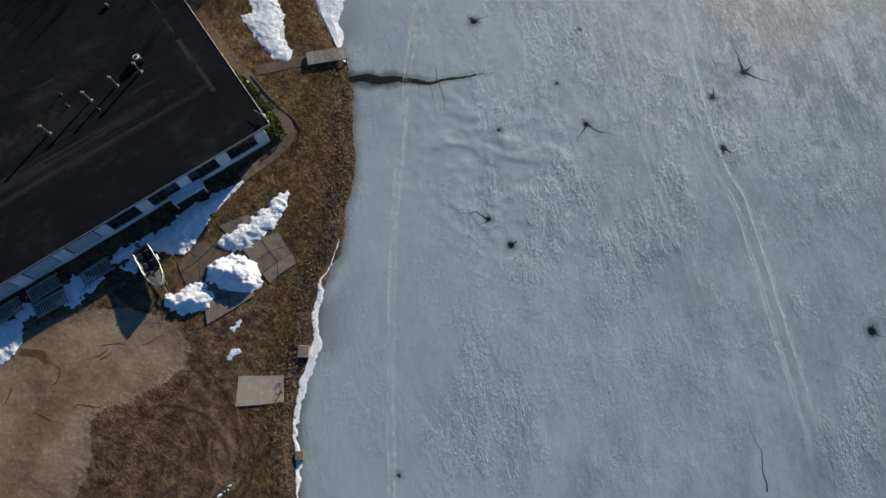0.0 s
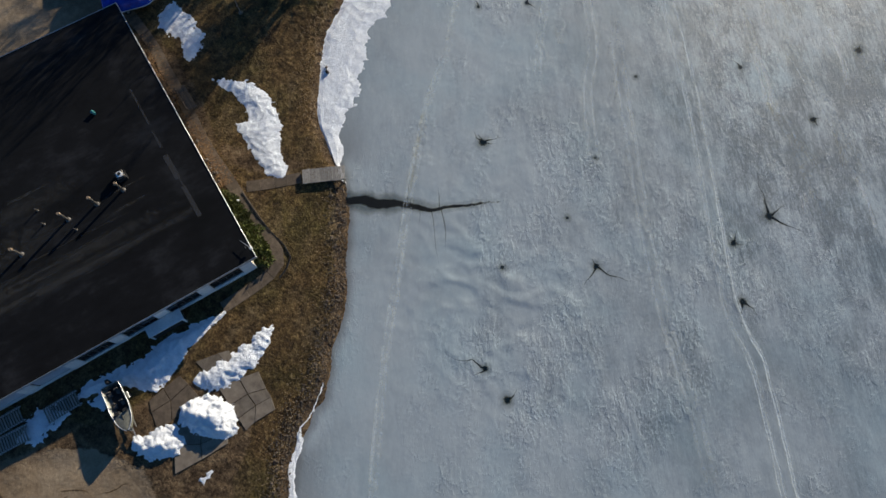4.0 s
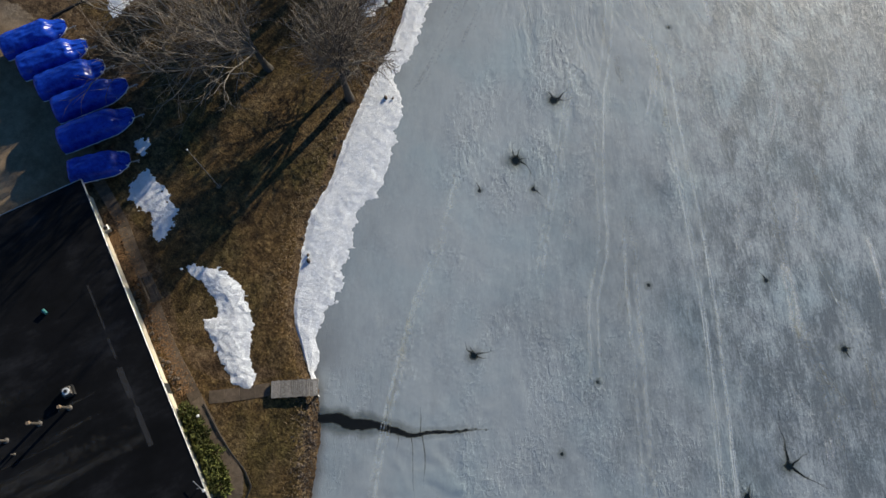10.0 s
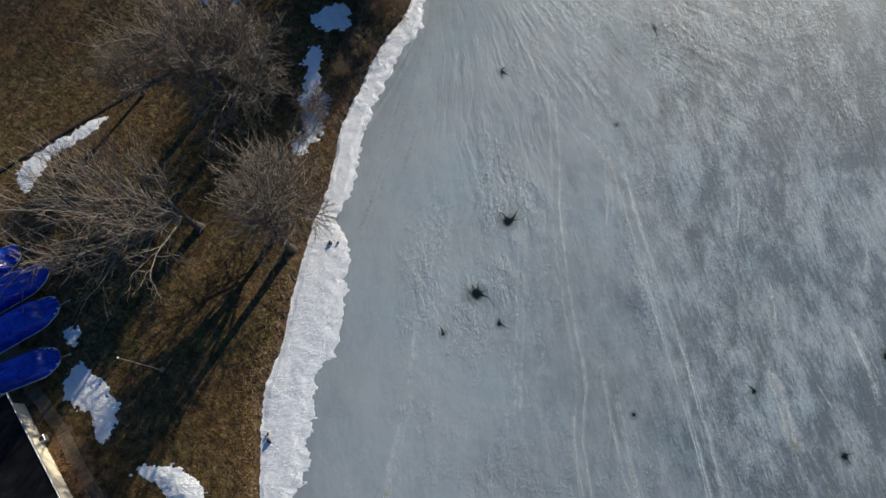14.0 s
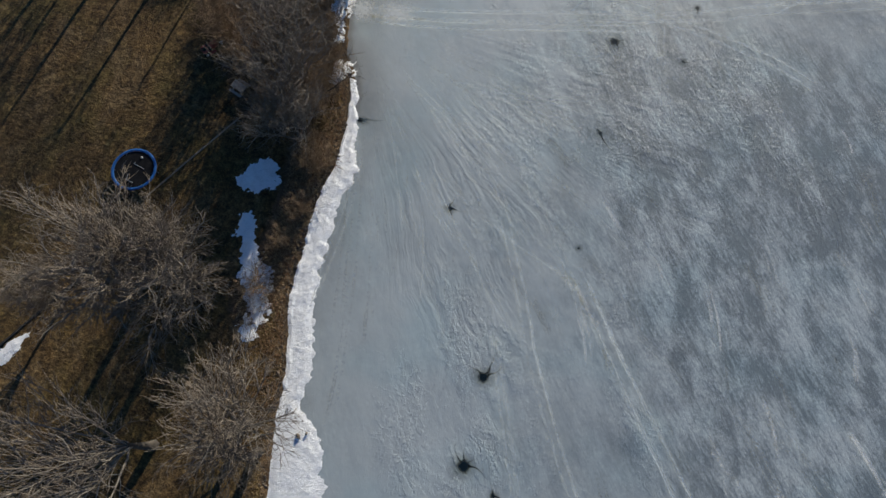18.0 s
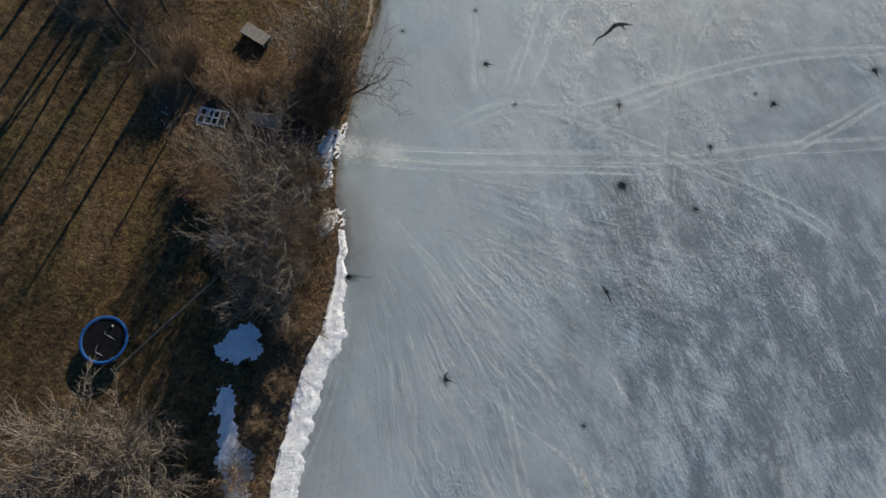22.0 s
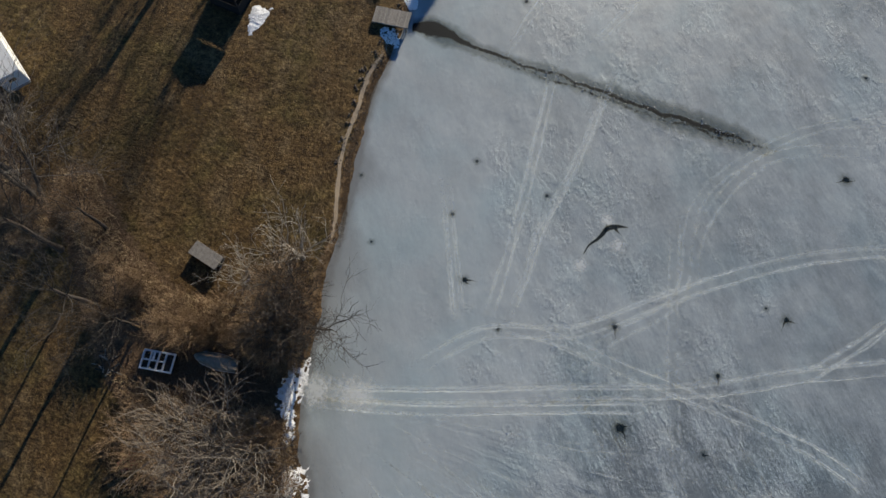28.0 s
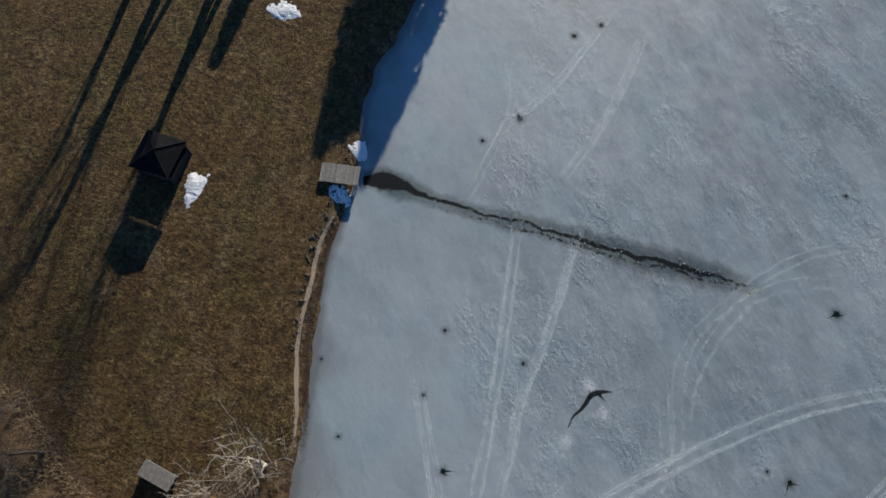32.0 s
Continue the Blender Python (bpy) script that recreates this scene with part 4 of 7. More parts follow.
TREE_KINDS = {
    "maple": (LIMB, TWIG, dict(seed=3, height=10.5, radius=4.9, fork=0.32, trunk=0.34, limbs=14, order=(9, 6, 4), fine=0.02)),
    "elm": (LIMB, TWIG, dict(seed=8, height=10.5, radius=5.4, fork=0.3, trunk=0.36, limbs=14, order=(10, 6, 4), fine=0.02, top=0.85)),
    "oak": (LIMB, TWIG, dict(seed=12, height=10, radius=5.8, fork=0.3, trunk=0.4, limbs=14, order=(10, 6, 4), fine=0.02, top=0.9)),
    "broad": (LIMB, TWIG, dict(seed=19, height=10.5, radius=7.2, fork=0.22, trunk=0.42, limbs=15, order=(8, 5, 3), fine=0.02, top=0.75, shift=(-3.4, -4.0), lean=(-0.2, -0.1))),
    "round": (LIMB, TWIG, dict(seed=21, height=11.0, radius=4.6, fork=0.25, trunk=0.24, limbs=18, order=(7, 5, 2), stems=3, fine=0.018)),
    "dark_round": (DARK_BARK, DARK_BARK, dict(seed=23, height=8.0, radius=2.6, fork=0.2, trunk=0.14, limbs=16, order=(7, 4, 2), stems=4, fine=0.013)),
    "brush": (BRUSH, BRUSH, dict(seed=33, height=3.2, radius=1.7, fork=0.06, trunk=0.045, limbs=9, order=(6, 4, 2), fine=0.0135, stems=3)),
    "thicket": (BRUSH, BRUSH, dict(seed=35, height=5.5, radius=2.4, fork=0.1, trunk=0.08, limbs=12, order=(6, 4, 2), fine=0.012, stems=5)),
    "willow": (PALE_BARK, PALE_BARK, dict(seed=44, height=8, radius=4.4, fork=0.2, trunk=0.26, limbs=11, order=(5, 3, 2), lean=(0.3, 0.0), stems=2, fine=0.016)),
    "leaner": (DARK_BARK, DARK_BARK, dict(seed=51, height=10, spread=0.9, trunk=0.16, order=(6, 6, 4), lean=(1.5, 0.1), first=0.3)),
    "tall": (LIMB, TWIG, dict(seed=61, height=18, spread=0.6, trunk=0.4, order=(6, 5, 3), first=0.55, limb=0.3)),
    "spread": (LIMB, TWIG, dict(seed=27, height=9.4, radius=5.0, fork=0.16, trunk=0.42, limbs=20, order=(8, 5, 3), fine=0.021, top=0.95, shift=(0.2, 0.8))),
    "mast": (LIMB, TWIG, dict(seed=77, height=23, spread=0.4, trunk=0.7, order=(8, 7, 4), first=0.55, limb=0.22)),
    "sparse": (DARK_BARK, DARK_BARK, dict(seed=71, height=16, spread=0.7, trunk=0.31, order=(10, 7, 6), first=0.55, limb=0.26)),
    "slender": (DARK_BARK, DARK_BARK, dict(seed=72, height=17, spread=0.55, trunk=0.25, order=(9, 7, 6), first=0.6, limb=0.26, lean=(0.06, 0.0))),
    "leader": (DARK_BARK, DARK_BARK, dict(seed=79, height=12, spread=0.55, trunk=0.42, order=(9, 6, 4), first=0.6, limb=0.26)),
    "forked": (LIMB, TWIG, dict(seed=75, height=15, spread=0.75, trunk=0.21, stems=2, order=(8, 6, 5), first=0.5, limb=0.3)),
}
grey = "tall leafless tree with grey bark and fine twigs"


def evergreen(x, y, height, radius, label, seed=0, blunt=1.0):
    """A dense conifer: a trunk and a ragged cone of needle sprays."""
    r3 = np.random.default_rng(seed)
    root = thing("evergreen_tree", (x, y, gz(x, y) - 0.05), 0, label, "tree", "evergreens")
    part("trunk", rods((0, 0, -0.2), (0, 0, height * 0.95), 0.22, 0.03, n=7), BARK, root)
    n = 2600
    t = r3.uniform(0.06, 1, n) ** 0.8
    a = r3.uniform(0, 2 * math.pi, n)
    rr = radius * (1 - t ** blunt) * r3.uniform(0.35, 1.08, n) + 0.1
    c = np.stack([rr * np.cos(a), rr * np.sin(a), t * height], 1)
    out = np.stack([np.cos(a), np.sin(a), r3.uniform(-0.5, 0.1, n)], 1) * r3.uniform(0.4, 0.9, n)[:, None]
    side = np.stack([-np.sin(a), np.cos(a), r3.uniform(-0.3, 0.3, n)], 1) * r3.uniform(0.15, 0.35, n)[:, None]
    v = np.stack([c - side, c + out * 0.5 - side * 0.6, c + out, c + side], 1).reshape(-1, 3)
    mesh_np("crown", v, np.arange(4 * n).reshape(-1, 4), JUNIPER, False, root)
    return root


# ---- the long flat-roofed building ----
UA = 155.5
ROOF = 3.95
# its own axes: x along the lake front, y along the yard side, from the corner by the lawn
hall = thing("flat_roofed_building", (-27.6, 15.6, 0), UA, "long flat-roofed building with black felt roof and cream walls", "building")
LX, LY = 29.8, 62.0
roof = part("roof", boxed(-0.3, -0.3, ROOF - 0.2, LX + 0.3, LY, ROOF), ROOFING, hall, "black roofing felt with dusty seams")
for nm, dims in (("edge_trim", (-0.36, -0.36, ROOF - 0.24, LX + 0.36, -0.30, ROOF + 0.05)), ("edge_trim", (-0.36, -0.30, ROOF - 0.24, -0.30, LY, ROOF + 0.05)), ("edge_trim", (LX + 0.30, -0.30, ROOF - 0.24, LX + 0.36, LY, ROOF + 0.05))):
    part(nm, boxed(*dims, bevel=0.01), METAL, roof, "thin metal drip edge")


def roof_strip(a, b, w, mask, seed):
    line = np.linspace(a, b, 40)
    d = np.array(b, float) - np.array(a, float)
    side = np.array([-d[1], d[0]]) / np.linalg.norm(d)
    u = np.linspace(0, 1, 5)
    k = w * (0.6 + 0.8 * fbm(np.arange(40) * 0.3, np.zeros(40), 1.0, seed, 3))
    P = line[:, None] + side * ((u - 0.5)[None, :, None] * k[:, None, None])
    ob = mesh_np("dust_streak", np.concatenate([P, np.full(P.shape[:2] + (1,), ROOF + 0.005)], -1).reshape(-1, 3), grid_faces(40, 5), DUST, parent=roof)
    paint1(ob, "mask", (np.array([0, 0.8, 1, 0.8, 0])[None] * (np.interp(np.linspace(0, 1, 40), np.linspace(0, 1, len(mask)), mask))[:, None]).ravel())


roof_strip((6.5, 2.5), (6.7, 34), 1.5, (0.6, 0.9, 0.8, 0.9, 0.6), 2)
roof_strip((7.8, 2.7), (8.2, 34), 2.2, (0.3, 0.8, 0.9, 0.7, 0.4), 6)
roof_strip((11.2, 9), (11.8, 34), 4.6, (0.1, 0.6, 0.7, 0.7, 0.3), 3)
roof_strip((14.2, 7.5), (14.6, 22), 2.4, (0.0, 0.65, 0.6, 0.2), 4)
roof_strip((17.0, 10), (18.0, 36), 3.4, (0.0, 0.5, 0.55, 0.3), 5)
r2 = np.random.default_rng(52)
for k in range(26):
    x, y, ln = r2.uniform(5.9, 10) if k < 16 else r2.uniform(10, 18), r2.uniform(2.5, 24), r2.uniform(3, 9)
    roof_strip((x, y), (x + r2.normal(0, 0.25), y + ln), r2.uniform(0.15, 0.55), (0.1, r2.uniform(0.6, 1.1), r2.uniform(0.5, 1.0), 0.1), 60 + k)
for (p, q), w in (((5.6, 9.0), (0.42)), ((9.9, 12.6), 0.5), ((13.4, 15.4), 0.22), ((16.2, 20.5), 0.18), ((9.0, 9.9), 0.1)):
    tape = mesh_np("seam_tape", [(p, 2.2 + (p > 9.5) * 0.12 - w / 2, ROOF + 0.009), (q, 2.25 + (p > 9.5) * 0.12 - w / 2, ROOF + 0.009), (q, 2.25 + (p > 9.5) * 0.12 + w / 2, ROOF + 0.009), (p, 2.2 + (p > 9.5) * 0.12 + w / 2, ROOF + 0.009)], [(0, 1, 2, 3)], SEAM, parent=roof)
    paint1(tape, "mask", (0.75 if p < 13 else 0.5,) * 4)
# front to the lake, in full sun
part("wall", boxed(0.0, 0.35, -0.1, LX, 0.6, ROOF - 0.2), CREAM, hall, "cream painted lake-side wall")
part("wall", boxed(LX - 0.25, 0.6, -0.1, LX, LY, ROOF - 0.2), CREAM, hall)
part("wall", boxed(0.0, 0.6, -0.1, 0.25, LY, 1.35), WHITE, hall, "white lower wall on the yard side")
# near-black colour stands for shade in the gaps between pilasters and panels
part("wall", boxed(0.06, 0.6, 1.35, 0.25, LY, ROOF - 0.2), DARK, hall, "upper wall coloured dark as recess shade")
part("floor_slab", boxed(0.25, 0.6, 0.0, LX - 0.25, LY, 0.2), CONCRETE, hall)
for k in range(15):
    y = 0.36 + 4.1 * k
    part("pilaster", boxed(-0.07, y, 0.9, 0.06, y + 1.15, ROOF - 0.2, bevel=0.015), WHITE, hall)
    if k < 4:
        win = part("window", boxed(0.0, y + 1.2, 1.5, 0.055, y + 4.05, ROOF - 0.3), GLASS, hall, "dark glazed window")
        for q in range(5):
            part("window_frame", boxed(-0.03, y + 1.17 + 0.71 * q, 1.44, 0.0, y + 1.22 + 0.71 * q, ROOF - 0.28), DULL, win)
        part("window_rail", boxed(-0.035, y + 1.22, 2.55, -0.005, y + 4.0, 2.6), DULL, win)
        part("window_sill", boxed(-0.10, y + 1.16, 1.36, 0.0, y + 4.1, 1.44), WHITE, win)
    else:
        # panel colour carries the shade of its recess behind the pilasters
        part("wall_panel", boxed(0.02, y + 1.27, 1.40, 0.058, y + 3.98, ROOF - 0.36, bevel=0.015), PANEL, hall, "white wall panel with recess shade in its colour")
door = part("door", boxed(9.4, 0.31, 0.25, 10.4, 0.35, 2.3, bevel=0.01), DARK, hall, "dark lake-side door")
part("door_handle", rods((9.5, 0.25, 1.25), (9.5, 0.31, 1.25), 0.03), METAL, door)


def vent_pipe(x, y, h, r, cap, label, square=False):
    v = thing("roof_vent", (x, y, ROOF), 20, label, "roof vent", "roof vents")
    part("flashing", rods((0, 0, -0.01), (0, 0, 0.09), r * 2.4, r * 1.3, n=14), DULL, v)
    part("pipe", rods((0, 0, 0.05), (0, 0, h), r, n=12), DULL, v)
    if cap:
        part("cap", rods((0, 0, h - 0.02), (0, 0, h + 0.16), r * 1.6, r * 1.25, n=12), RUST, v, "weathered tan rain cap")
    return v


for x, y in ((-43.0, 9.2), (-41.9, 11.7), (-40.9, 14.0), (-44.1, 4.6)):
    vent_pipe(x, y, 1.45, 0.105, True, "tall metal vent pipe with tan cap on black roof")
for x, y in ((-45.8, 8.3), (-44.4, 7.7), (-41.7, 8.9)):
    vent_pipe(x, y, 0.45, 0.05, False, "short thin vent pipe on black roof")
fan_box = thing("exhaust_fan", (-41.8, 14.9, ROOF), UA, "square metal exhaust fan on a dark curb", "roof fan")
part("curb", boxed(-0.42, -0.42, -0.01, 0.42, 0.42, 0.35), DARK, fan_box)
part("housing", boxed(-0.36, -0.36, 0.35, 0.36, 0.36, 0.62, bevel=0.05), DULL, fan_box)
part("fan_ring", rods((0, 0, 0.62), (0, 0, 0.68), 0.3, 0.27, n=20), WHITE, fan_box)
part("fan_hub", rods((0, 0, 0.68), (0, 0, 0.74), 0.15, n=12), DARK, fan_box)
tub = thing("plastic_bucket", (-48.3, 18.2, ROOF), 0, "small teal plastic bucket lying on the roof", "bucket")
part("bucket_body", rods((-0.2, 0, 0.16), (0.25, 0, 0.16), 0.17, 0.14, n=12), TEAL, tub)
part("rim", rods((-0.22, 0, 0.16), (-0.2, 0, 0.16), 0.185, n=12), DARK, tub)
lamp = thing("floodlight", (-28.4, 15.9, ROOF), UA, "small white floodlight on a bracket at the roof corner", "lamp")
part("bracket", rods((0, 0, 0.0), (0, 0, 0.35), 0.03), METAL, lamp)
part("arm", rods((0.7, 0.1, 0.32), (-0.3, -0.35, 0.36), 0.025), METAL, lamp)
part("lamp_head", boxed(-0.48, -0.5, 0.26, -0.24, -0.28, 0.44, bevel=0.03), WHITE, lamp)
hood = thing("lean_to_roof", (-30.9, 6.7, gz(-30.9, 6.7)), UA + 90, "low white-roofed lean-to box against the yard wall", "lean-to")
part("roof_panel", boxed(-1.65, -0.55, 1.0, 1.65, 0.55, 1.1, bevel=0.02), WHITE, hood)
part("box_body", boxed(-1.55, -0.45, -0.2, 1.55, 0.5, 1.0), DARK, hood)
for x in (-1.5, 1.5):
    part("corner_post", boxed(x - 0.06, 0.44, -0.2, x + 0.06, 0.56, 1.0), WHITE, hood)


# ---- boats under blue wrap ----
def wrapped_boat(x, y, heading, length, wide, tall, seed, label):
    """A boat on its trailer under a tight blue cover with a ridge and a pinched bow."""
    b = thing("wrapped_boat", (x, y, gz(x, y)), heading, label, "boat", "boats under blue covers")
    r3 = np.random.default_rng(seed)
    nu, nv = 46, 29
    t = np.linspace(0, 1, nu)
    half = wide / 2 * np.interp(t, (0, 0.02, 0.1, 0.7, 0.78, 0.93, 1), (0.92, 0.97, 1, 1, 0.9, 0.66, 0.34))
    top = np.interp(t, (0, 0.02, 0.06, 0.3, 0.70, 0.735, 0.8, 1), (tall * 0.80, tall * 0.92, tall * 0.97, tall * r3.uniform(0.96, 1.0), tall, tall * 0.93, tall * r3.uniform(0.62, 0.72), tall * 0.55))
    low = np.interp(t, (0, 0.8, 1), (0.78, 0.85, 1.15))
    T, S = np.meshgrid(t, np.linspace(-1, 1, nv), indexing="ij")
    arch = np.interp(np.abs(S), (0, 0.35, 0.66, 0.84, 0.95, 1), (1, 0.97, 0.88, 0.72, 0.38, 0))
    zz = low[:, None] + (top - low)[:, None] * arch
    sag = 0.02 * np.sin(T * length * 5.2 + seed) * (np.abs(S) * (1 - np.abs(S) ** 6)) + (fbm(T * 9 + seed, S * 4, 1.0, seed, 3) - 0.5) * 0.22 * (1 - np.abs(S) ** 8) - 0.16 * step(np.abs(2 * fbm(T * 5, S * 1.6 + seed, 1.0, seed + 5, 2) - 1), 0.25, 0.0) * (1 - np.abs(S) ** 4) * step(T, 0.45, 0.85)
    yy = S * half[:, None] * (1 + 0.02 * np.sin(T * length * 5.2 + seed + 1))
    xx = (T - 0.5) * length
    cover_v = np.stack([xx, yy, zz + sag], -1).reshape(-1, 3)
    faces = [tuple(f) for f in grid_faces(nu, nv)] + [tuple(range(nv))]
    me = bpy.data.meshes.new("cover")
    me.from_pydata(cover_v.tolist(), [], faces)
    me.polygons.foreach_set("use_smooth", [True] * len(faces))
    me.materials.append(BLUE_WRAP)
    new("cover", me).parent = b
    for k in range(5):
        u, w = r3.uniform(0.78, 1.0), r3.choice((-1, 1))
        px, py, pz = (u - 0.5) * length, w * float(np.interp(u, t, half)) * 0.9, float(np.interp(u, t, low)) + 0.15
        part("tie_knot", boxed(px - 0.07, py - 0.05, pz - 0.06, px + 0.07, py + 0.05, pz + 0.08, bevel=0.02), WHITE, b)
    # hull below the cover
    keel = np.interp(t, (0, 0.7, 1), (0.45, 0.45, 0.95))
    hv = np.stack([np.stack([(t - 0.5) * length, s * half * k, z], -1) for s, k, z in ((-1, 0.985, low + 0.02), (-1, 0.8, (low + keel) / 2), (0, 0, keel), (1, 0.8, (low + keel) / 2), (1, 0.985, low + 0.02))], 1).reshape(-1, 3)
    mesh_np("hull", hv, grid_faces(nu, 5), WHITE, True, b)
    for s in (-1, 1):
        rail = np.stack([(t - 0.5) * length, s * half * 1.015, low + 0.01], -1)
        mesh_np("rub_rail", *tubes([(rail, np.full(nu, 0.045))], 5), WHITE, True, b)
        part("trailer_beam", boxed(-length * 0.42, s * 0.42 - 0.04, 0.36, length * 0.42, s * 0.42 + 0.04, 0.45), METAL, b)
        wheel = part("wheel", rods((-0.8, s * 0.86, 0.3), (-0.8, s * 1.06, 0.3), 0.3, n=18), DARK, b)
        part("rim", rods((-0.8, s * 0.9, 0.3), (-0.8, s * 1.075, 0.3), 0.16, n=12), METAL, wheel)
    part("axle", rods((-0.8, -0.95, 0.3), (-0.8, 0.95, 0.3), 0.04), METAL, b)
    part("drawbar", boxed(length * 0.4, -0.05, 0.34, length * 0.60, 0.05, 0.43), METAL, b)
    part("jack_wheel", rods((length * 0.56, 0.0, 0.0), (length * 0.56, 0.0, 0.5), 0.06), METAL, b)


blue = "boat on a trailer shrink-wrapped in glossy blue film"
for k, (x, y, h, ln, w, tl) in enumerate([(-56.0, 30.4, 52, 5.6, 2.6, 2.0), (-59.1, 33.0, 62, 7.2, 2.8, 2.2), (-61.8, 34.9, 63, 7.2, 2.7, 2.2), (-65.0, 35.3, 63, 6.6, 2.7, 2.2), (-68.0, 35.8, 63, 6.7, 2.7, 2.2), (-71.2, 36.2, 65, 6.4, 2.7, 2.2)]):
    wrapped_boat(x, y, h, ln, w, tl, k + 3, blue)

# ---- open boat in the yard ----
skiff = thing("open_motorboat", (-29.3, -0.8, gz(-29.3, -0.8) + 0.05), -25, "open aluminium runabout on a trailer beside the snow bank", "boat")
skiff.scale = (0.84, 0.78, 0.9)
L = 5.2
t = np.linspace(0, 1, 20)
half = 1.05 * np.interp(t, (0, 0.1, 0.55, 0.8, 0.93, 1), (0.88, 0.95, 1, 0.80, 0.46, 0.08))
rows = []
for s, k, dz in ((-1, 1.0, 1.22), (-1, 0.92, 0.8), (-1, 0.45, 0.52), (0, 0, 0.46), (1, 0.45, 0.52), (1, 0.92, 0.8), (1, 1.0, 1.22)):
    rows.append(np.stack([(t - 0.5) * L, s * half * k, dz + 0.22 * t ** 3 + (0.12 * t ** 4 if dz > 1 else 0)], -1))
hull = mesh_np("hull", np.stack(rows, 1).reshape(-1, 3), grid_faces(20, 7), KHAKI, True, skiff)
solid = hull.modifiers.new("plate", "SOLIDIFY")
solid.thickness = 0.04
for s in (-1, 1):
    rail = np.stack([(t - 0.5) * L, s * half * 1.02, 1.24 + 0.22 * t ** 3 + 0.12 * t ** 4], -1)
    mesh_np("gunwale", *tubes([(rail, np.full(20, 0.05))], 6), METAL, True, skiff)
part("transom", boxed(-L / 2 - 0.02, -0.82, 0.5, -L / 2 + 0.06, 0.82, 1.22), HULL, skiff)
part("floor_board", boxed(-2.3, -0.6, 0.62, 1.3, 0.6, 0.66), DARK, skiff)
k = np.linspace(0.62, 0.99, 9)
hw = np.interp(k, t, half) * 0.97
deck = np.stack([np.stack([(k - 0.5) * L, q * hw, 1.22 + 0.22 * k ** 3 + 0.12 * k ** 4 + 0.07 * (1 - abs(q)) + 0 * k], -1) for q in (-1, -0.5, 0, 0.5, 1)], 1).reshape(-1, 3)
mesh_np("bow_deck", deck, grid_faces(9, 5), KHAKI, True, skiff)
part("deck_stripe", boxed(0.9, -0.05, 1.40, 2.2, 0.05, 1.44), DARK, skiff)
for x in (-1.6, -0.3):
    for y in (-0.45, 0.45):
        seat = part("seat", boxed(x - 0.25, y - 0.22, 0.66, x + 0.25, y + 0.22, 0.95, bevel=0.05), DULL, skiff)
        part("seat_back", boxed(x - 0.3, y - 0.22, 0.95, x - 0.2, y + 0.22, 1.35, bevel=0.03), DULL, seat)
for y in (-0.5, 0.5):
    part("console", boxed(0.35, y - 0.3, 0.66, 0.7, y + 0.3, 1.25, bevel=0.05), DARK, skiff)
    part("windshield", boxed(0.70, y - 0.32, 1.2, 0.74, y + 0.32, 1.55), GLASS, skiff)
motor = part("outboard_motor", boxed(-L / 2 - 0.5, -0.2, 1.0, -L / 2 - 0.02, 0.2, 1.55, bevel=0.08), DARK, skiff, "black outboard motor")
part("motor_leg", boxed(-L / 2 - 0.35, -0.08, 0.3, -L / 2 - 0.15, 0.08, 1.0), DARK, motor)
for s in (-1, 1):
    part("trailer_beam", boxed(-2.2, s * 0.45 - 0.04, 0.34, 2.4, s * 0.45 + 0.04, 0.43), METAL, skiff)
    part("wheel", rods((-0.9, s * 0.95, 0.25), (-0.9, s * 1.12, 0.25), 0.28, n=16), DARK, skiff)
    part("fender", boxed(-1.25, s * 1.04 - 0.12, 0.54, -0.55, s * 1.04 + 0.12, 0.58, bevel=0.015), METAL, skiff)
part("drawbar", boxed(2.3, -0.05, 0.33, 3.4, 0.05, 0.42), METAL, skiff)
part("winch_post", boxed(2.5, -0.04, 0.42, 2.62, 0.04, 1.1), METAL, skiff)


# ---- dock sections stored along the yard wall ----
def dock_section(x, y, heading, label):
    d = thing("dock_section", (x, y, gz(x, y)), heading, label, "dock", "stored dock sections")
    for q in (-0.62, 0.62):
        part("side_rail", boxed(-1.5, q - 0.05, 0.22, 1.5, q + 0.05, 0.36), METAL, d)
        for e in (-1.2, 1.2):
            part("prop", boxed(e - 0.06, q - 0.06, -0.12, e + 0.06, q + 0.06, 0.22), DECK, d)
    for k in range(13):
        a = -1.46 + 0.226 * k
        part("slat", boxed(a, -0.72, 0.36, a + 0.13, 0.72, 0.40), DECK, d)


for x, y, turn in ((-36.6, -7.2, 66), (-35.2, -8.0, 63), (-38.1, -10.6, 66), (-33.6, -3.6, 67)):
    dock_section(x, y, turn, "grey slatted dock section stored on the ground")


# ---- landings ----
def landing(x, y, heading, ln, wd, z, boards, label):
    """A small stage of boards on beams and posts."""
    d = thing("landing_stage", (x, y, 0), heading, label, "dock")
    for s in (-1, 1):
        part("beam", boxed(-ln / 2, s * (wd / 2 - 0.12) - 0.05, z - 0.24, ln / 2, s * (wd / 2 - 0.12) + 0.05, z - 0.05), DECK, d)
        for e in (-1, 1):
            part("post", boxed(e * (ln / 2 - 0.2) - 0.06, s * (wd / 2 - 0.12) - 0.06, -0.5, e * (ln / 2 - 0.2) + 0.06, s * (wd / 2 - 0.12) + 0.06, z - 0.05), DECK, d)
    w = ln / boards
    r3 = np.random.default_rng(boards)
    for k in range(boards):
        a = -ln / 2 + k * w
        e = r3.uniform(-0.04, 0.04)
        part("plank", boxed(a + 0.012, -wd / 2 + e, z - 0.05, a + w - 0.012, wd / 2 + e, z + r3.uniform(-0.006, 0.006)), DECK, d)
    return d


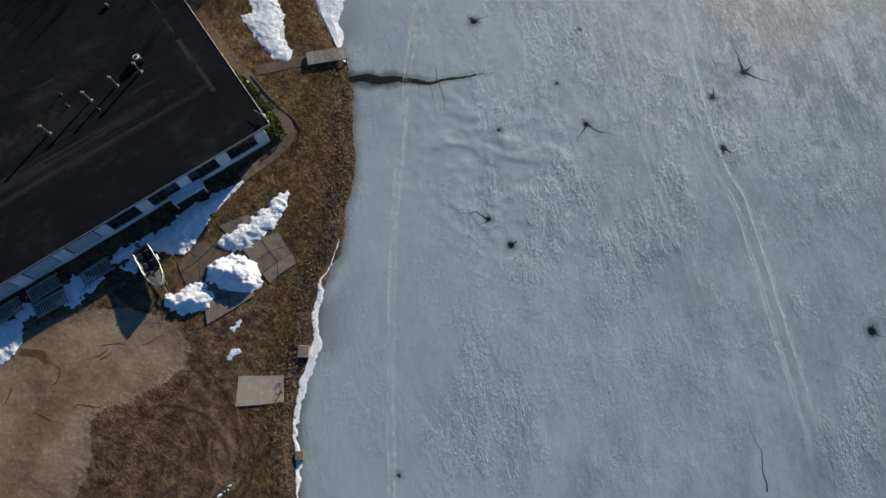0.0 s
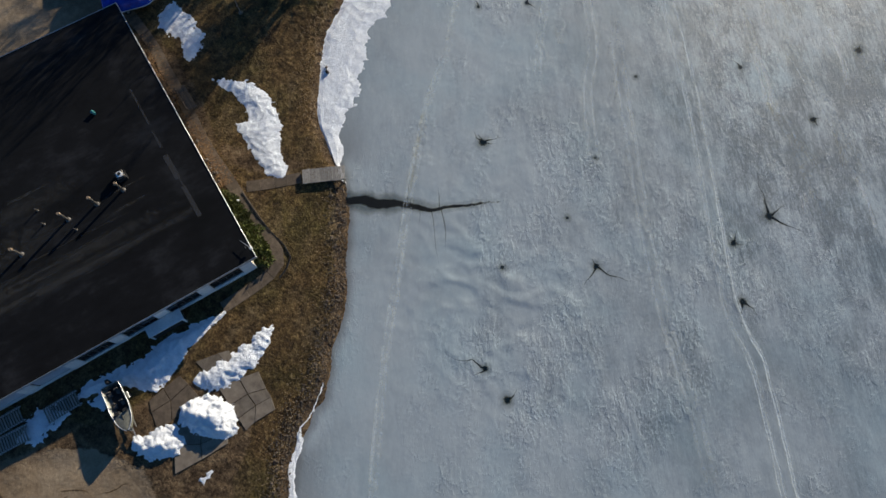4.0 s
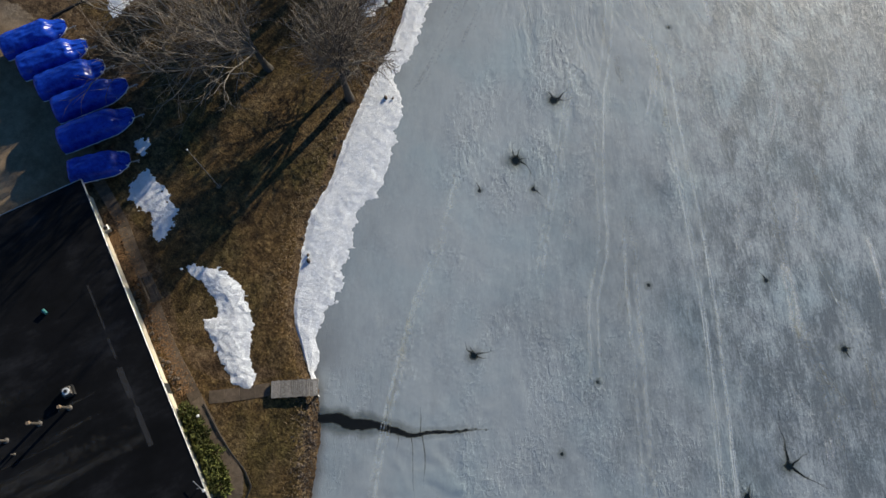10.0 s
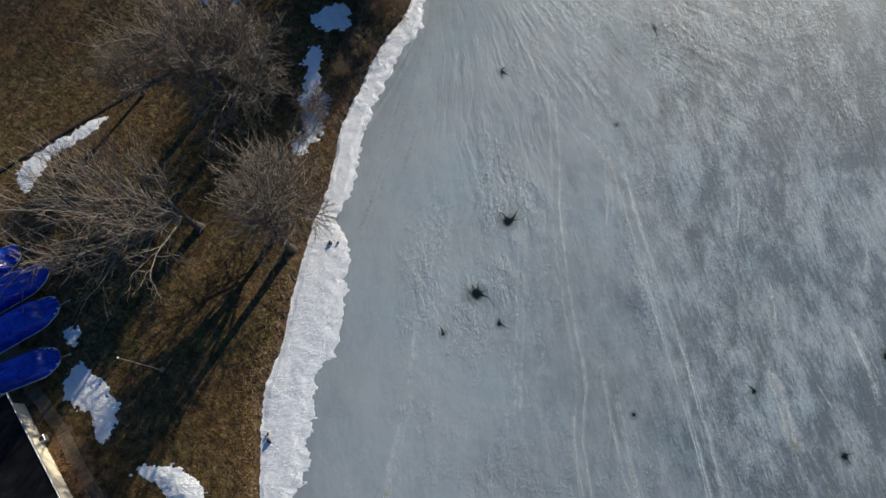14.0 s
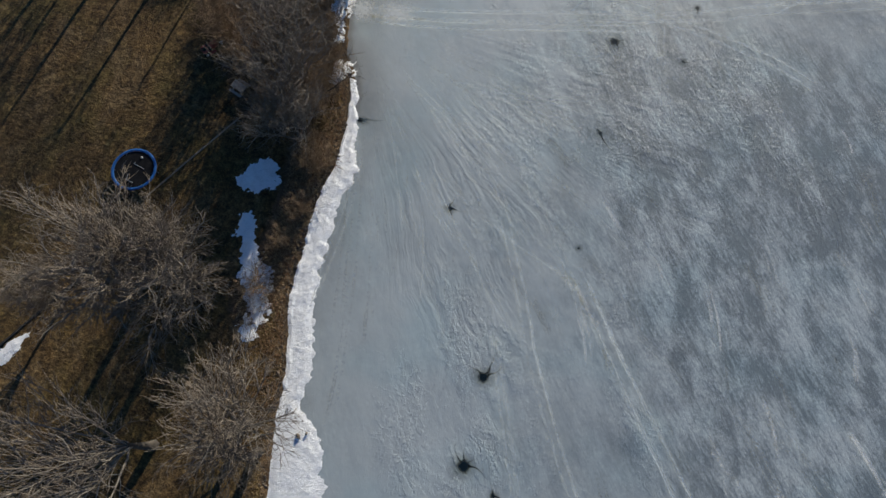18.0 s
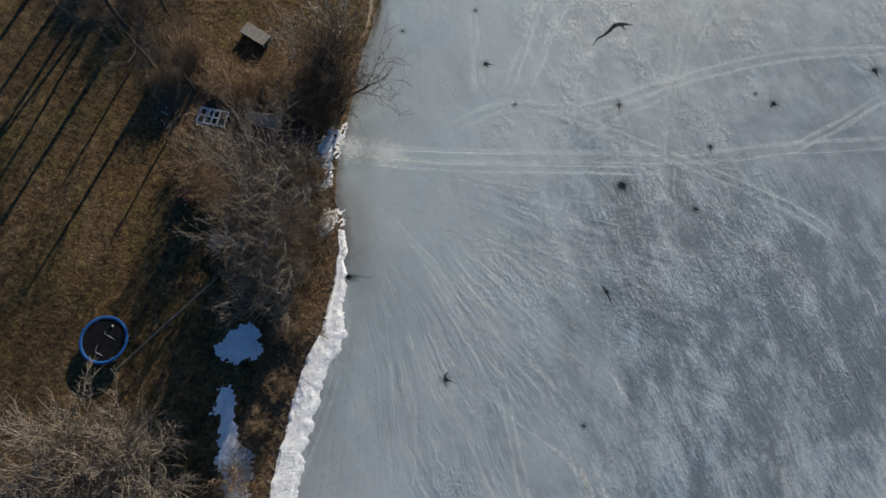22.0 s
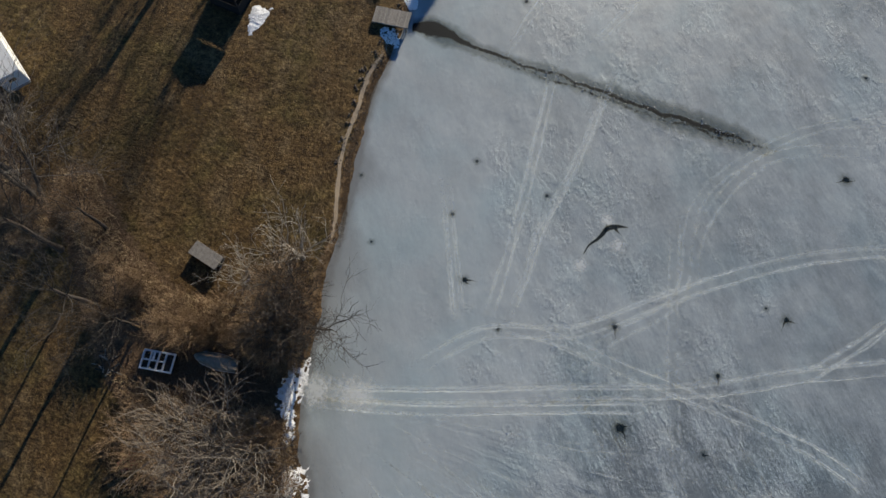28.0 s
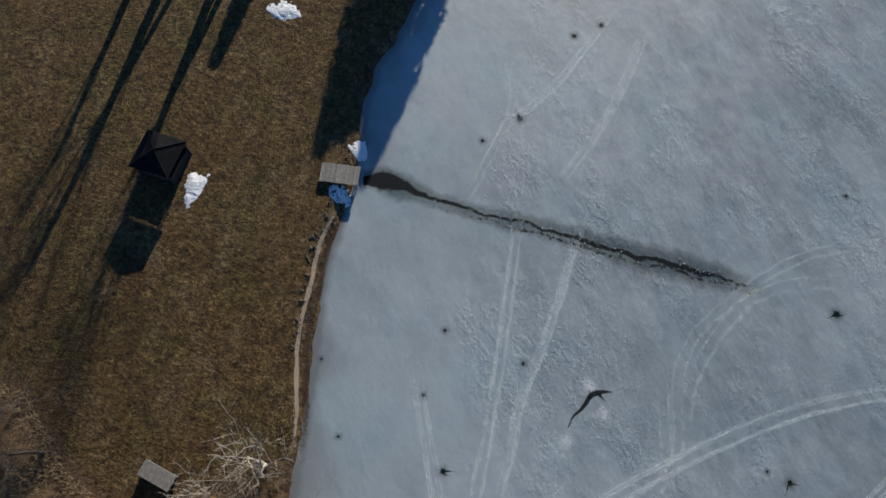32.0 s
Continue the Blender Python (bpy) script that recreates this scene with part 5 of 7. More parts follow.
landing(-28.2, 25.97, 40.5, 4.05, 1.45, 0.95, 22, "weathered grey board landing at the lake edge")
landing(-57.4, 134.1, 5.5, 3.85, 2.0, 1.0, 24, "square grey board landing over the lake edge")


# ---- gazebo ----
gaz = thing("gazebo", (-74.3, 131.4, gz(-74.3, 131.4)), -6, "small square gazebo with a dark shingled pyramid roof", "gazebo")
H0, H1, W = 2.35, 3.25, 2.05
for k in range(4):
    a, b2 = [(math.cos(radians(45 + 90 * (k + q))) * W * 1.414, math.sin(radians(45 + 90 * (k + q))) * W * 1.414) for q in (0, 1)]
    rows_n = 9
    face = None
    for r in range(rows_n):
        u0, u1 = r / rows_n, (r + 1) / rows_n
        lo0, lo1 = [Vector((p[0] * (1 - u0), p[1] * (1 - u0), H0 + (H1 - H0) * u0 + 0.035)) for p in (a, b2)]
        hi0, hi1 = [Vector((p[0] * (1 - u1), p[1] * (1 - u1), H0 + (H1 - H0) * u1 + 0.0)) for p in (a, b2)]
        bm = bmesh.new()
        base = [Vector((v.x, v.y, v.z - 0.05)) for v in (lo0, lo1, hi1, hi0)]
        vs = [bm.verts.new(v) for v in (lo0, lo1, hi1, hi0)] + [bm.verts.new(v) for v in base]
        for f in ((0, 1, 2, 3), (7, 6, 5, 4), (0, 4, 5, 1), (1, 5, 6, 2), (2, 6, 7, 3), (3, 7, 4, 0)):
            bm.faces.new([vs[i] for i in f])
        bmesh.ops.remove_doubles(bm, verts=bm.verts, dist=1e-4)
        if face is None:
            face = part("roof_slope", bm, BLACK_SHINGLE, gaz)
        else:
            part("shingle_course", bm, BLACK_SHINGLE, face)
    px, py = math.cos(radians(45 + 90 * k)) * 1.75 * 1.414, math.sin(radians(45 + 90 * k)) * 1.75 * 1.414
    part("post", boxed(px - 0.07, py - 0.07, -0.1, px + 0.07, py + 0.07, H0), DARK, gaz)
    part("hip_cap", rods((a[0], a[1], H0 + 0.03), (0, 0, H1 + 0.04), 0.05, n=6), BLACK_SHINGLE, gaz)
for x0, y0, x1, y1 in ((-1.78, -1.78, -1.72, -0.6), (-1.78, 0.6, -1.72, 1.78), (1.72, -1.78, 1.78, 1.78), (-1.72, 1.72, 1.72, 1.78), (-1.72, -1.78, 1.72, -1.72)):
    part("screen_wall", boxed(x0, y0, 0.05, x1, y1, 1.2), DARK, gaz)
part("finial", rods((0, 0, H1), (0, 0, H1 + 0.35), 0.07, 0.02), DARK, gaz)
part("floor_deck", boxed(-1.85, -1.85, -0.1, 1.85, 1.85, 0.1), DARK, gaz)

# ---- trampoline ----
tramp = thing("trampoline", (-64.2, 70.3, gz(-64.2, 70.3)), 0, "round trampoline with a blue padded rim and black mat", "trampoline")
bm = bmesh.new()
N = 48
rings = [[bm.verts.new((math.cos(2 * math.pi * k / N) * r, math.sin(2 * math.pi * k / N) * r, z)) for k in range(N)] for r, z in ((2.14, 0.80), (2.16, 0.88), (2.04, 0.92), (1.92, 0.90), (1.89, 0.84), (1.92, 0.80))]
for a, b2 in zip(rings, rings[1:] + rings[:1]):
    for k in range(N):
        bm.faces.new((a[k], a[(k + 1) % N], b2[(k + 1) % N], b2[k]))
bmesh.ops.recalc_face_normals(bm, faces=bm.faces)
part("rim_pad", bm, BLUE_PAD, tramp, "blue vinyl rim pad")
bm = bmesh.new()
bmesh.ops.create_circle(bm, cap_ends=True, segments=N, radius=1.88, matrix=Matrix.Translation((0, 0, 0.82)))
part("mat", bm, BLACK_SHINGLE, tramp, "black woven mat")
for k in range(6):
    a = radians(60 * k + 20)
    c, s = math.cos(a), math.sin(a)
    part("leg", rods((c * 1.98, s * 1.98, -0.1), (c * 1.98, s * 1.98, 0.82), 0.035), METAL, tramp)
    part("spring", rods((c * 1.80, s * 1.80, 0.82), (c * 1.90, s * 1.90, 0.82), 0.015, n=5), METAL, tramp)
for (ax, ay), (bx2, by2) in (((-0.2, 0.5), (0.9, 0.35)), ((-0.2, -1.2), (0.6, -1.3)), ((-0.25, 0.75), (-0.2, 0.5)), ((-0.3, -0.6), (-0.2, -1.2))):
    part("fallen_pole", rods((ax, ay, 0.85), (bx2, by2, 0.85), 0.02, n=6), METAL, tramp, "thin pale pole lying on the mat")
part("toy_ball", rods((0.15, 1.35, 0.83), (0.15, 1.35, 0.97), 0.09, 0.05, n=10), WHITE, tramp, "small white cap")

# ---- table, machine and boats at the thicket ----
tbl = thing("picnic_table", (-58.75, 82.0, gz(-58.75, 82.0)), -15, "square weathered picnic table on the grass", "table")
for k in range(5):
    part("top_board", boxed(-0.75, -0.42 + 0.17 * k, 0.70, 0.75, -0.26 + 0.17 * k, 0.75), DECK, tbl)
for s in (-1, 1):
    part("bench", boxed(-0.75, s * 0.72 - 0.12, 0.40, 0.75, s * 0.72 + 0.12, 0.45), DECK, tbl)
    part("cross_beam", boxed(s * 0.5 - 0.04, -0.84, 0.32, s * 0.5 + 0.04, 0.84, 0.40), DECK, tbl)
    for e in (-1, 1):
        part("leg", rods((s * 0.5, e * 0.65, -0.05), (s * 0.5, e * 0.25, 0.70), 0.05, n=6), DECK, tbl)
mow = thing("garden_tractor", (-63.6, 85.2, gz(-63.6, 85.2)), 55, "old faded red garden tractor at the edge of the brush", "garden tractor")
part("hood", boxed(0.1, -0.32, 0.35, 0.95, 0.32, 0.85, bevel=0.07), RED, mow)
part("chassis", boxed(-0.8, -0.28, 0.22, 0.95, 0.28, 0.36, bevel=0.03), DARK, mow)
part("rear_fender", boxed(-0.85, -0.5, 0.52, -0.2, 0.5, 0.62, bevel=0.05), RED, mow)
seat = part("seat", boxed(-0.75, -0.24, 0.62, -0.35, 0.24, 0.72, bevel=0.04), DARK, mow)
part("seat_back", boxed(-0.82, -0.22, 0.70, -0.72, 0.22, 1.0, bevel=0.04), DARK, seat)
part("steering_post", rods((0.05, 0, 0.6), (-0.15, 0, 0.98), 0.03), DARK, mow)
part("steering_wheel", rods((-0.15, 0, 0.97), (-0.17, 0, 1.0), 0.19, n=14), DARK, mow)
part("mower_deck", boxed(-0.4, -0.6, 0.1, 0.4, 0.6, 0.24, bevel=0.05), RED, mow)
for x, r, w in ((-0.6, 0.3, 0.24), (0.72, 0.2, 0.15)):
    for s in (-1, 1):
        wh = part("wheel", rods((x, s * 0.42 - w / 2, r - 0.04), (x, s * 0.42 + w / 2, r - 0.04), r, n=14), DARK, mow)
        part("rim", rods((x, s * (0.43 + w / 2) - 0.02, r - 0.04), (x, s * (0.43 + w / 2), r - 0.04), r * 0.5, n=10), WHITE, wh)
jug = thing("white_bucket", (-62.9, 86.3, gz(-62.9, 86.3)), 0, "white plastic bucket on leaf litter", "bucket")
part("bucket_body", rods((0, 0, -0.03), (0, 0, 0.36), 0.15, 0.19, n=14), WHITE, jug)
part("rim", rods((0, 0, 0.36), (0, 0, 0.39), 0.2, n=14), WHITE, jug)
raft = thing("raft_frame", (-64.9, 93.6, gz(-64.9, 93.6)), 8, "old white swim-raft frame with open bays", "raft")
for y in (-0.8, 0.8):
    part("side_rail", boxed(-1.45, y - 0.08, 0.55, 1.45, y + 0.08, 0.75, bevel=0.02), WHITE, raft)
for x in (-1.4, -0.7, 0.0, 0.62, 1.38):
    part("cross_rail", boxed(x - 0.07, -0.72, 0.56, x + 0.07, 0.72, 0.74, bevel=0.02), WHITE, raft)
part("middle_rail", boxed(-1.33, -0.07, 0.58, 0.55, 0.07, 0.72, bevel=0.02), WHITE, raft)
part("float", boxed(-1.4, -0.75, -0.05, 1.4, -0.35, 0.54, bevel=0.08), DARK, raft)
part("float", boxed(-1.4, 0.35, -0.05, 1.4, 0.75, 0.54, bevel=0.08), DARK, raft)
part("panel", boxed(0.70, -0.72, 0.50, 1.30, 0.72, 0.56), DARK, raft)
part("loose_board", boxed(-0.5, -0.1, 0.76, -0.3, 0.7, 0.80), WHITE, raft)
row = thing("overturned_rowboat", (-60.1, 95.2, gz(-60.1, 95.2)), 3, "faded green rowboat lying upside down on blocks", "boat")
t = np.linspace(0, 1, 22)
half = 0.72 * np.interp(t, (0, 0.15, 0.5, 0.85, 1), (0.25, 0.72, 1, 0.85, 0.7))
vs = np.stack([np.stack([(t - 0.5) * 4.0, s * half * k, 0.28 + z * np.interp(t, (0, 0.3, 1), (0.75, 1, 0.9))], -1) for s, k, z in ((-1, 1, 0), (-1, 0.92, 0.32), (-1, 0.55, 0.5), (0, 0, 0.55), (1, 0.55, 0.5), (1, 0.92, 0.32), (1, 1, 0))], 1).reshape(-1, 3)
mesh_np("hull", vs, grid_faces(22, 7), OLIVE, True, row)
part("keel_strip", boxed(-1.7, -0.03, 0.80, 1.8, 0.03, 0.87), DECK, row)
for s in (-1, 1):
    mesh_np("gunwale", *tubes([(np.stack([(t - 0.5) * 4.0, s * half, np.full(22, 0.28)], -1), np.full(22, 0.035))], 5), WHITE, True, row)
for x in (-1.2, 1.2):
    part("block", boxed(x - 0.1, -0.7, -0.1, x + 0.1, 0.7, 0.26), CONCRETE, row)
pile = thing("scrap_pile", (-69.2, 92.0, gz(-69.2, 92.0)), 0, "heap of scrap boards and pale pipes in the brush", "scrap pile")
r3 = np.random.default_rng(91)
for k in range(26):
    a = r3.uniform(0, math.pi)
    x, y, ln = r3.normal(0, 0.7), r3.normal(0, 0.6), r3.uniform(0.4, 1.2)
    z = 0.12 + 0.5 * math.exp(-(x * x + y * y)) * r3.uniform(0.3, 1)
    part("scrap_board", rods((x - ln / 2 * math.cos(a), y - ln / 2 * math.sin(a), z - 0.1), (x + ln / 2 * math.cos(a), y + ln / 2 * math.sin(a), z + r3.uniform(0, 0.25)), r3.uniform(0.03, 0.08), n=5), (DECK, DARK, DARK, DULL)[k % 4], pile)
low = thing("low_platform", (-64.95, 103.85, gz(-64.95, 103.85)), -14, "low grey-topped wooden box on the lawn", "storage box")
part("lid", boxed(-1.55, -0.7, 0.62, 1.55, 0.7, 0.70, bevel=0.015), DECK, low, "pale grey flat lid")
part("box_body", boxed(-1.45, -0.6, -0.1, 1.45, 0.6, 0.62), DARK, low)
for x in (-1.4, 1.4):
    for y in (-0.55, 0.55):
        part("leg", boxed(x - 0.07, y - 0.07, -0.1, x + 0.07, y + 0.07, 0.62), DECK, low)
part("pole", rods((1.7, -0.5, 0.05), (1.55, 0.9, 0.5), 0.03), DECK, low)

# ---- camper at the far edge of the lawn ----
van = thing("camper_trailer", (-89.9, 114.2, gz(-89.9, 114.2)), 144.5, "white box camper trailer parked on the lawn", "trailer")
part("body", boxed(0, -1.2, 0.5, 7.0, 1.2, 2.4, bevel=0.08), WHITE, van)
part("roof", boxed(-0.04, -1.24, 2.4, 7.04, 1.24, 2.48, bevel=0.03), WHITE, van)
part("rear_window", boxed(-0.03, -0.35, 1.5, 0.0, 0.35, 1.85), GLASS, van)
part("bumper", boxed(-0.15, -1.1, 0.4, 0.0, 1.1, 0.55), METAL, van)
part("side_trim", boxed(0.1, -1.23, 1.2, 6.9, -1.2, 1.3), METAL, van)
for s in (-1, 1):
    part("wheel", rods((3.4, s * 0.95, 0.3), (3.4, s * 1.15, 0.3), 0.34, n=16), DARK, van)


# ---- paths, edging, slabs ----
def slab(name, pts, z_up, material, label, category, thick=0.12, parent=None):
    bm = bmesh.new()
    n = len(pts)
    base = float(np.mean([gz(*p) for p in pts]))
    top = [bm.verts.new((x, y, max(base, gz(x, y)) + z_up)) for x, y in pts]
    bot = [bm.verts.new((v.co.x, v.co.y, v.co.z - thick - 0.1)) for v in top]
    bm.faces.new(top)
    bm.faces.new(bot[::-1])
    for k in range(n):
        bm.faces.new((top[k], bot[k], bot[(k + 1) % n], top[(k + 1) % n]))
    bmesh.ops.recalc_face_normals(bm, faces=bm.faces)
    ob = part(name, bm, material, parent)
    return tagged(ob, label, category) if category else ob


def split_quad(q, nu, nv, gap, seed, name, z_up, material, label, category):
    """A broken pavement of slabs inside a quad."""
    root = thing(name, (0, 0, 0), 0, label, category)
    r4 = np.random.default_rng(seed)
    us = np.linspace(0, 1, nu + 1) + np.r_[0, r4.normal(0, 0.1, nu - 1), 0]
    vs = np.linspace(0, 1, nv + 1) + np.r_[0, r4.normal(0, 0.1, nv - 1), 0]
    q = np.array(q, float)
    nodes = np.zeros((nu + 1, nv + 1, 2))
    for i in range(nu + 1):
        for j in range(nv + 1):
            u = us[i] + (r4.normal(0, 0.07) if 0 < i < nu else 0)
            v = vs[j] + (r4.normal(0, 0.07) if 0 < j < nv else 0)
            nodes[i, j] = (q[0] * (1 - u) + q[1] * u) * (1 - v) + (q[3] * (1 - u) + q[2] * u) * v + r4.normal(0, 0.06, 2)
    for i in range(nu):
        for j in range(nv):
            quad = [nodes[i, j], nodes[i + 1, j], nodes[i + 1, j + 1], nodes[i, j + 1]]
            mid = sum(quad) / 4
            shrink = 1 - 2 * gap * (1 + r4.uniform(0, 1))
            slab("slab", [tuple(mid + (p - mid) * shrink) for p in quad], z_up + r4.uniform(-0.015, 0.02), material, "", "", parent=root)
    return root


broken = "cracked old concrete slabs lying in the grass"
split_quad([(-23.9, 4.9), (-21.8, 8.0), (-18.6, 6.3), (-19.6, 3.5)], 2, 3, 0.014, 1, "concrete_pad", 0.05, CONCRETE, broken, "concrete slab")
split_quad([(-22.2, -2.4), (-20.1, 1.8), (-21.6, 3.2), (-25.2, 0.4)], 2, 2, 0.012, 2, "concrete_pad", 0.05, CONCRETE, broken, "concrete slab")
split_quad([(-26.8, 5.5), (-25.1, 8.0), (-24.0, 7.5), (-24.4, 5.2)], 2, 1, 0.014, 3, "concrete_pad", 0.05, CONCRETE, broken, "concrete slab")
split_quad([(-28.1, 0.7), (-27.2, 3.9), (-24.8, 3.6), (-25.6, -0.7)], 2, 2, 0.012, 4, "concrete_pad", 0.03, DIRTY, broken, "concrete slab")
split_quad([(-17.1, -4.7), (-13.7, -2.6), (-12.6, -4.6), (-15.9, -7.1)], 2, 1, 0.003, 5, "concrete_pad", 0.04, PALE_CONCRETE, "pale concrete apron above the shore", "concrete slab")
for x, y, s, h in ((-13.5, -0.1, 0.5, 0.4), (-8.9, -7.6, 0.36, 0.35)):
    blk = thing("concrete_block", (x, y, gz(x, y)), 31, "loose square concrete block on the bank", "concrete block", "blocks")
    part("block_body", boxed(-s, -s * 1.1, -0.15, s, s * 1.1, h, bevel=0.04), CONCRETE, blk)


def path(pts, width, label):
    """A walk of short concrete flags along a line."""
    root = thing("footpath", (0, 0, 0), 0, label, "footpath", kind="structure")
    line = spline(pts, 10)
    s = np.r_[0, np.cumsum(np.linalg.norm(np.diff(line, axis=0), axis=1))]
    n = max(int(s[-1] / 1.25), 1)
    q = np.linspace(0, s[-1], n + 1)
    P = np.stack([np.interp(q, s, line[:, k]) for k in (0, 1)], 1)
    d = np.gradient(P, axis=0)
    d /= np.linalg.norm(d, axis=1)[:, None]
    side = np.stack([-d[:, 1], d[:, 0]], 1) * width / 2
    for k in range(n):
        e = d[k] * 0.012
        slab("flag", [tuple(P[k] - side[k] + e), tuple(P[k + 1] - side[k + 1] - e), tuple(P[k + 1] + side[k + 1] - e), tuple(P[k] + side[k] + e)], 0.025, DIRTY, "", "", parent=root)


path([(-56.5, 29.4), (-51.6, 27.8), (-48.4, 26.3), (-44.0, 24.3), (-39.9, 22.2), (-35.7, 20.6), (-30.4, 18.6), (-27.0, 17.4), (-26.4, 15.8), (-26.9, 13.6), (-28.0, 10.6)], 1.1, "worn concrete footpath along the building")
path([(-33.6, 20.9), (-31.8, 22.6), (-29.9, 24.6)], 1.1, "worn concrete footpath to the landing")


def edging(pts, w, h, material, name, label, category, pieces):
    root = thing(name, (0, 0, 0), 0, label, category)
    line = spline(pts, 12)
    idx = np.linspace(0, len(line) - 1, pieces + 1).astype(int)
    for a, b3 in zip(idx[:-1], idx[1:]):
        (x0, y0), (x1, y1) = line[a], line[b3]
        ln, ang = math.hypot(x1 - x0, y1 - y0), math.degrees(math.atan2(y1 - y0, x1 - x0))
        o = part("timber", boxed(0.01, -w / 2, -0.15, ln - 0.01, w / 2, h, bevel=0.015), material, root)
        o.matrix_local = pose(x0, y0, gz((x0 + x1) / 2, (y0 + y1) / 2), 0, 0, ang)


edging([(-62.4, 68.2), (-60.2, 73.2), (-57.6, 79.0)], 0.17, 0.05, CONCRETE, "timber_edging", "line of worn timbers laid along the lawn", "edging", 6)
edging([(-72.6, 39.0), (-71.2, 43.2), (-69.1, 48.2), (-66.7, 53.8), (-63.4, 61.0)], 0.2, 0.13, DARK, "timber_edging", "low dark timber edging above a snow drift", "edging", 9)
edging([(-33.6, 20.2), (-29.9, 18.9), (-26.0, 17.9), (-25.5, 15.6)], 0.12, 0.10, DARK, "timber_edging", "dark edging between path and lawn", "edging", 7)

# ---- garden bits by the building ----
bench = thing("garden_bench", (-44.2, 24.9, gz(-44.2, 24.9) + 0.05), -23, "weathered wooden garden bench beside the path", "bench")
bench.scale = (1.3, 1.5, 1.0)
for k in range(4):
    part("seat_slat", boxed(-1.1, -0.26 + 0.14 * k, 0.42, 1.1, -0.15 + 0.14 * k, 0.45), BENCH_WOOD, bench)
for k in range(3):
    part("back_slat", boxed(-1.1, -0.36, 0.55 + 0.13 * k, 1.1, -0.32, 0.65 + 0.13 * k), BENCH_WOOD, bench)
for x in (-0.95, 0.95):
    part("side_frame", boxed(x - 0.04, -0.38, -0.05, x + 0.04, 0.28, 0.42), BENCH_WOOD, bench)
    part("back_post", boxed(x - 0.04, -0.40, 0.42, x + 0.04, -0.36, 0.95), BENCH_WOOD, bench)
flag = thing("flagpole", (-46.4, 35.75, gz(-46.4, 35.75)), 0, "tall bare white flagpole on the lawn", "flagpole")
part("pole", rods((0, 0, -0.2), (0, 0, 7.9), 0.04, 0.022, n=10), DECK, flag)
part("finial", rods((0, 0, 7.9), (0, 0, 8.02), 0.07, 0.05, n=10), WHITE, flag)
part("footing", rods((0, 0, -0.1), (0, 0, 0.08), 0.24, n=12), CONCRETE, flag)
part("cleat", boxed(-0.03, -0.09, 1.1, 0.03, -0.04, 1.3), METAL, flag)
for x, y, h in ((-43.0, 27.75, 1.0), (-33.1, 19.3, 0.55)):
    post = thing("bollard_light", (x, y, gz(x, y)), 0, "small post light with a pale globe", "lamp", "post lights")
    part("post", rods((0, 0, -0.1), (0, 0, h), 0.05), DARK, post)
    part("globe", rods((0, 0, h), (0, 0, h + 0.16), 0.13, 0.09, n=12), WHITE, post)
dish = thing("condenser_unit", (-51.4, 26.3, gz(-51.4, 26.3)), UA, "small grey box unit against the wall", "condenser")
part("case", boxed(-0.3, -0.25, -0.05, 0.3, 0.25, 0.6, bevel=0.03), METAL, dish)
part("grille", rods((0, 0, 0.6), (0, 0, 0.62), 0.2, n=14), DARK, dish)


def juniper(x, y, r, h, seed):
    """A low evergreen shrub of many needle sprays."""
    s = thing("juniper_shrub", (x, y, gz(x, y)), 0, "dense low green juniper beside the wall", "shrub", "junipers")
    part("stem", rods((0, 0, -0.1), (0, 0, h * 0.7), 0.05, 0.02, n=6), BARK, s)
    r4 = np.random.default_rng(seed)
    n = 700
    a, el = r4.uniform(0, 2 * math.pi, n), np.arccos(r4.uniform(0, 1, n))
    k = r4.uniform(0.55, 1.0, n) * (1 + 0.25 * np.sin(3 * a + seed))
    c = np.stack([r * k * np.sin(el) * np.cos(a), r * k * np.sin(el) * np.sin(a), h * k * np.cos(el) + 0.05], 1)
    out = c / np.linalg.norm(c, axis=1)[:, None] + r4.normal(0, 0.35, (n, 3))
    out *= r4.uniform(0.12, 0.26, n)[:, None]
    sd = np.cross(out, r4.normal(0, 1, (n, 3)))
    sd *= (r4.uniform(0.04, 0.09, n) / (np.linalg.norm(sd, axis=1) + 1e-9))[:, None]
    mesh_np("foliage", np.stack([c - sd, c + out * 0.6 - sd, c + out, c + sd], 1).reshape(-1, 3), np.arange(4 * n).reshape(-1, 4), JUNIPER, False, s)


for k in range(9):
    f = k / 8
    juniper(-34.2 + 6.3 * f, 18.85 - 2.5 * f + (k % 2) * 0.25, 0.75 + 0.2 * (k % 3) / 2, 0.9, k)


# ---- planting ----
plant("spread", -44.6, 52.6, 20, 1.0, "spreading leafless tree beside the snowy shore")
plant("leader", -42.7, 50.6, 30, 1.0, "dark straight-trunked leafless tree beside the snowy shore")
plant("broad", -51.2, 48.2, 0, 1.0, "wide lopsided leafless tree with sinuous limbs")
plant("oak", -54.5, 61.6, 40, 1.1, grey)
plant("elm", -58.2, 61.2, 100, 1.15, grey)
plant("maple", -64.5, 57.0, 10, 0.6, grey)
plant("round", -56.0, 89.0, 75, 1.0, "dense leafless tree in a shore thicket")
plant("round", -53.2, 83.4, 200, 0.95, "dense leafless tree in a shore thicket")
plant("round", -51.2, 79.0, 310, 0.7, "dense leafless tree in a shore thicket")
plant("thicket", -50.8, 82.0, 30, 0.9, "dense leafless shrub on the lake bank", "shore thicket")
plant("thicket", -52.6, 86.2, 120, 1.0, "dense leafless shrub on the lake bank", "shore thicket")
plant("willow", -56.6, 106.6, 160, 0.85, "pale-barked leafless tree leaning over the shore")
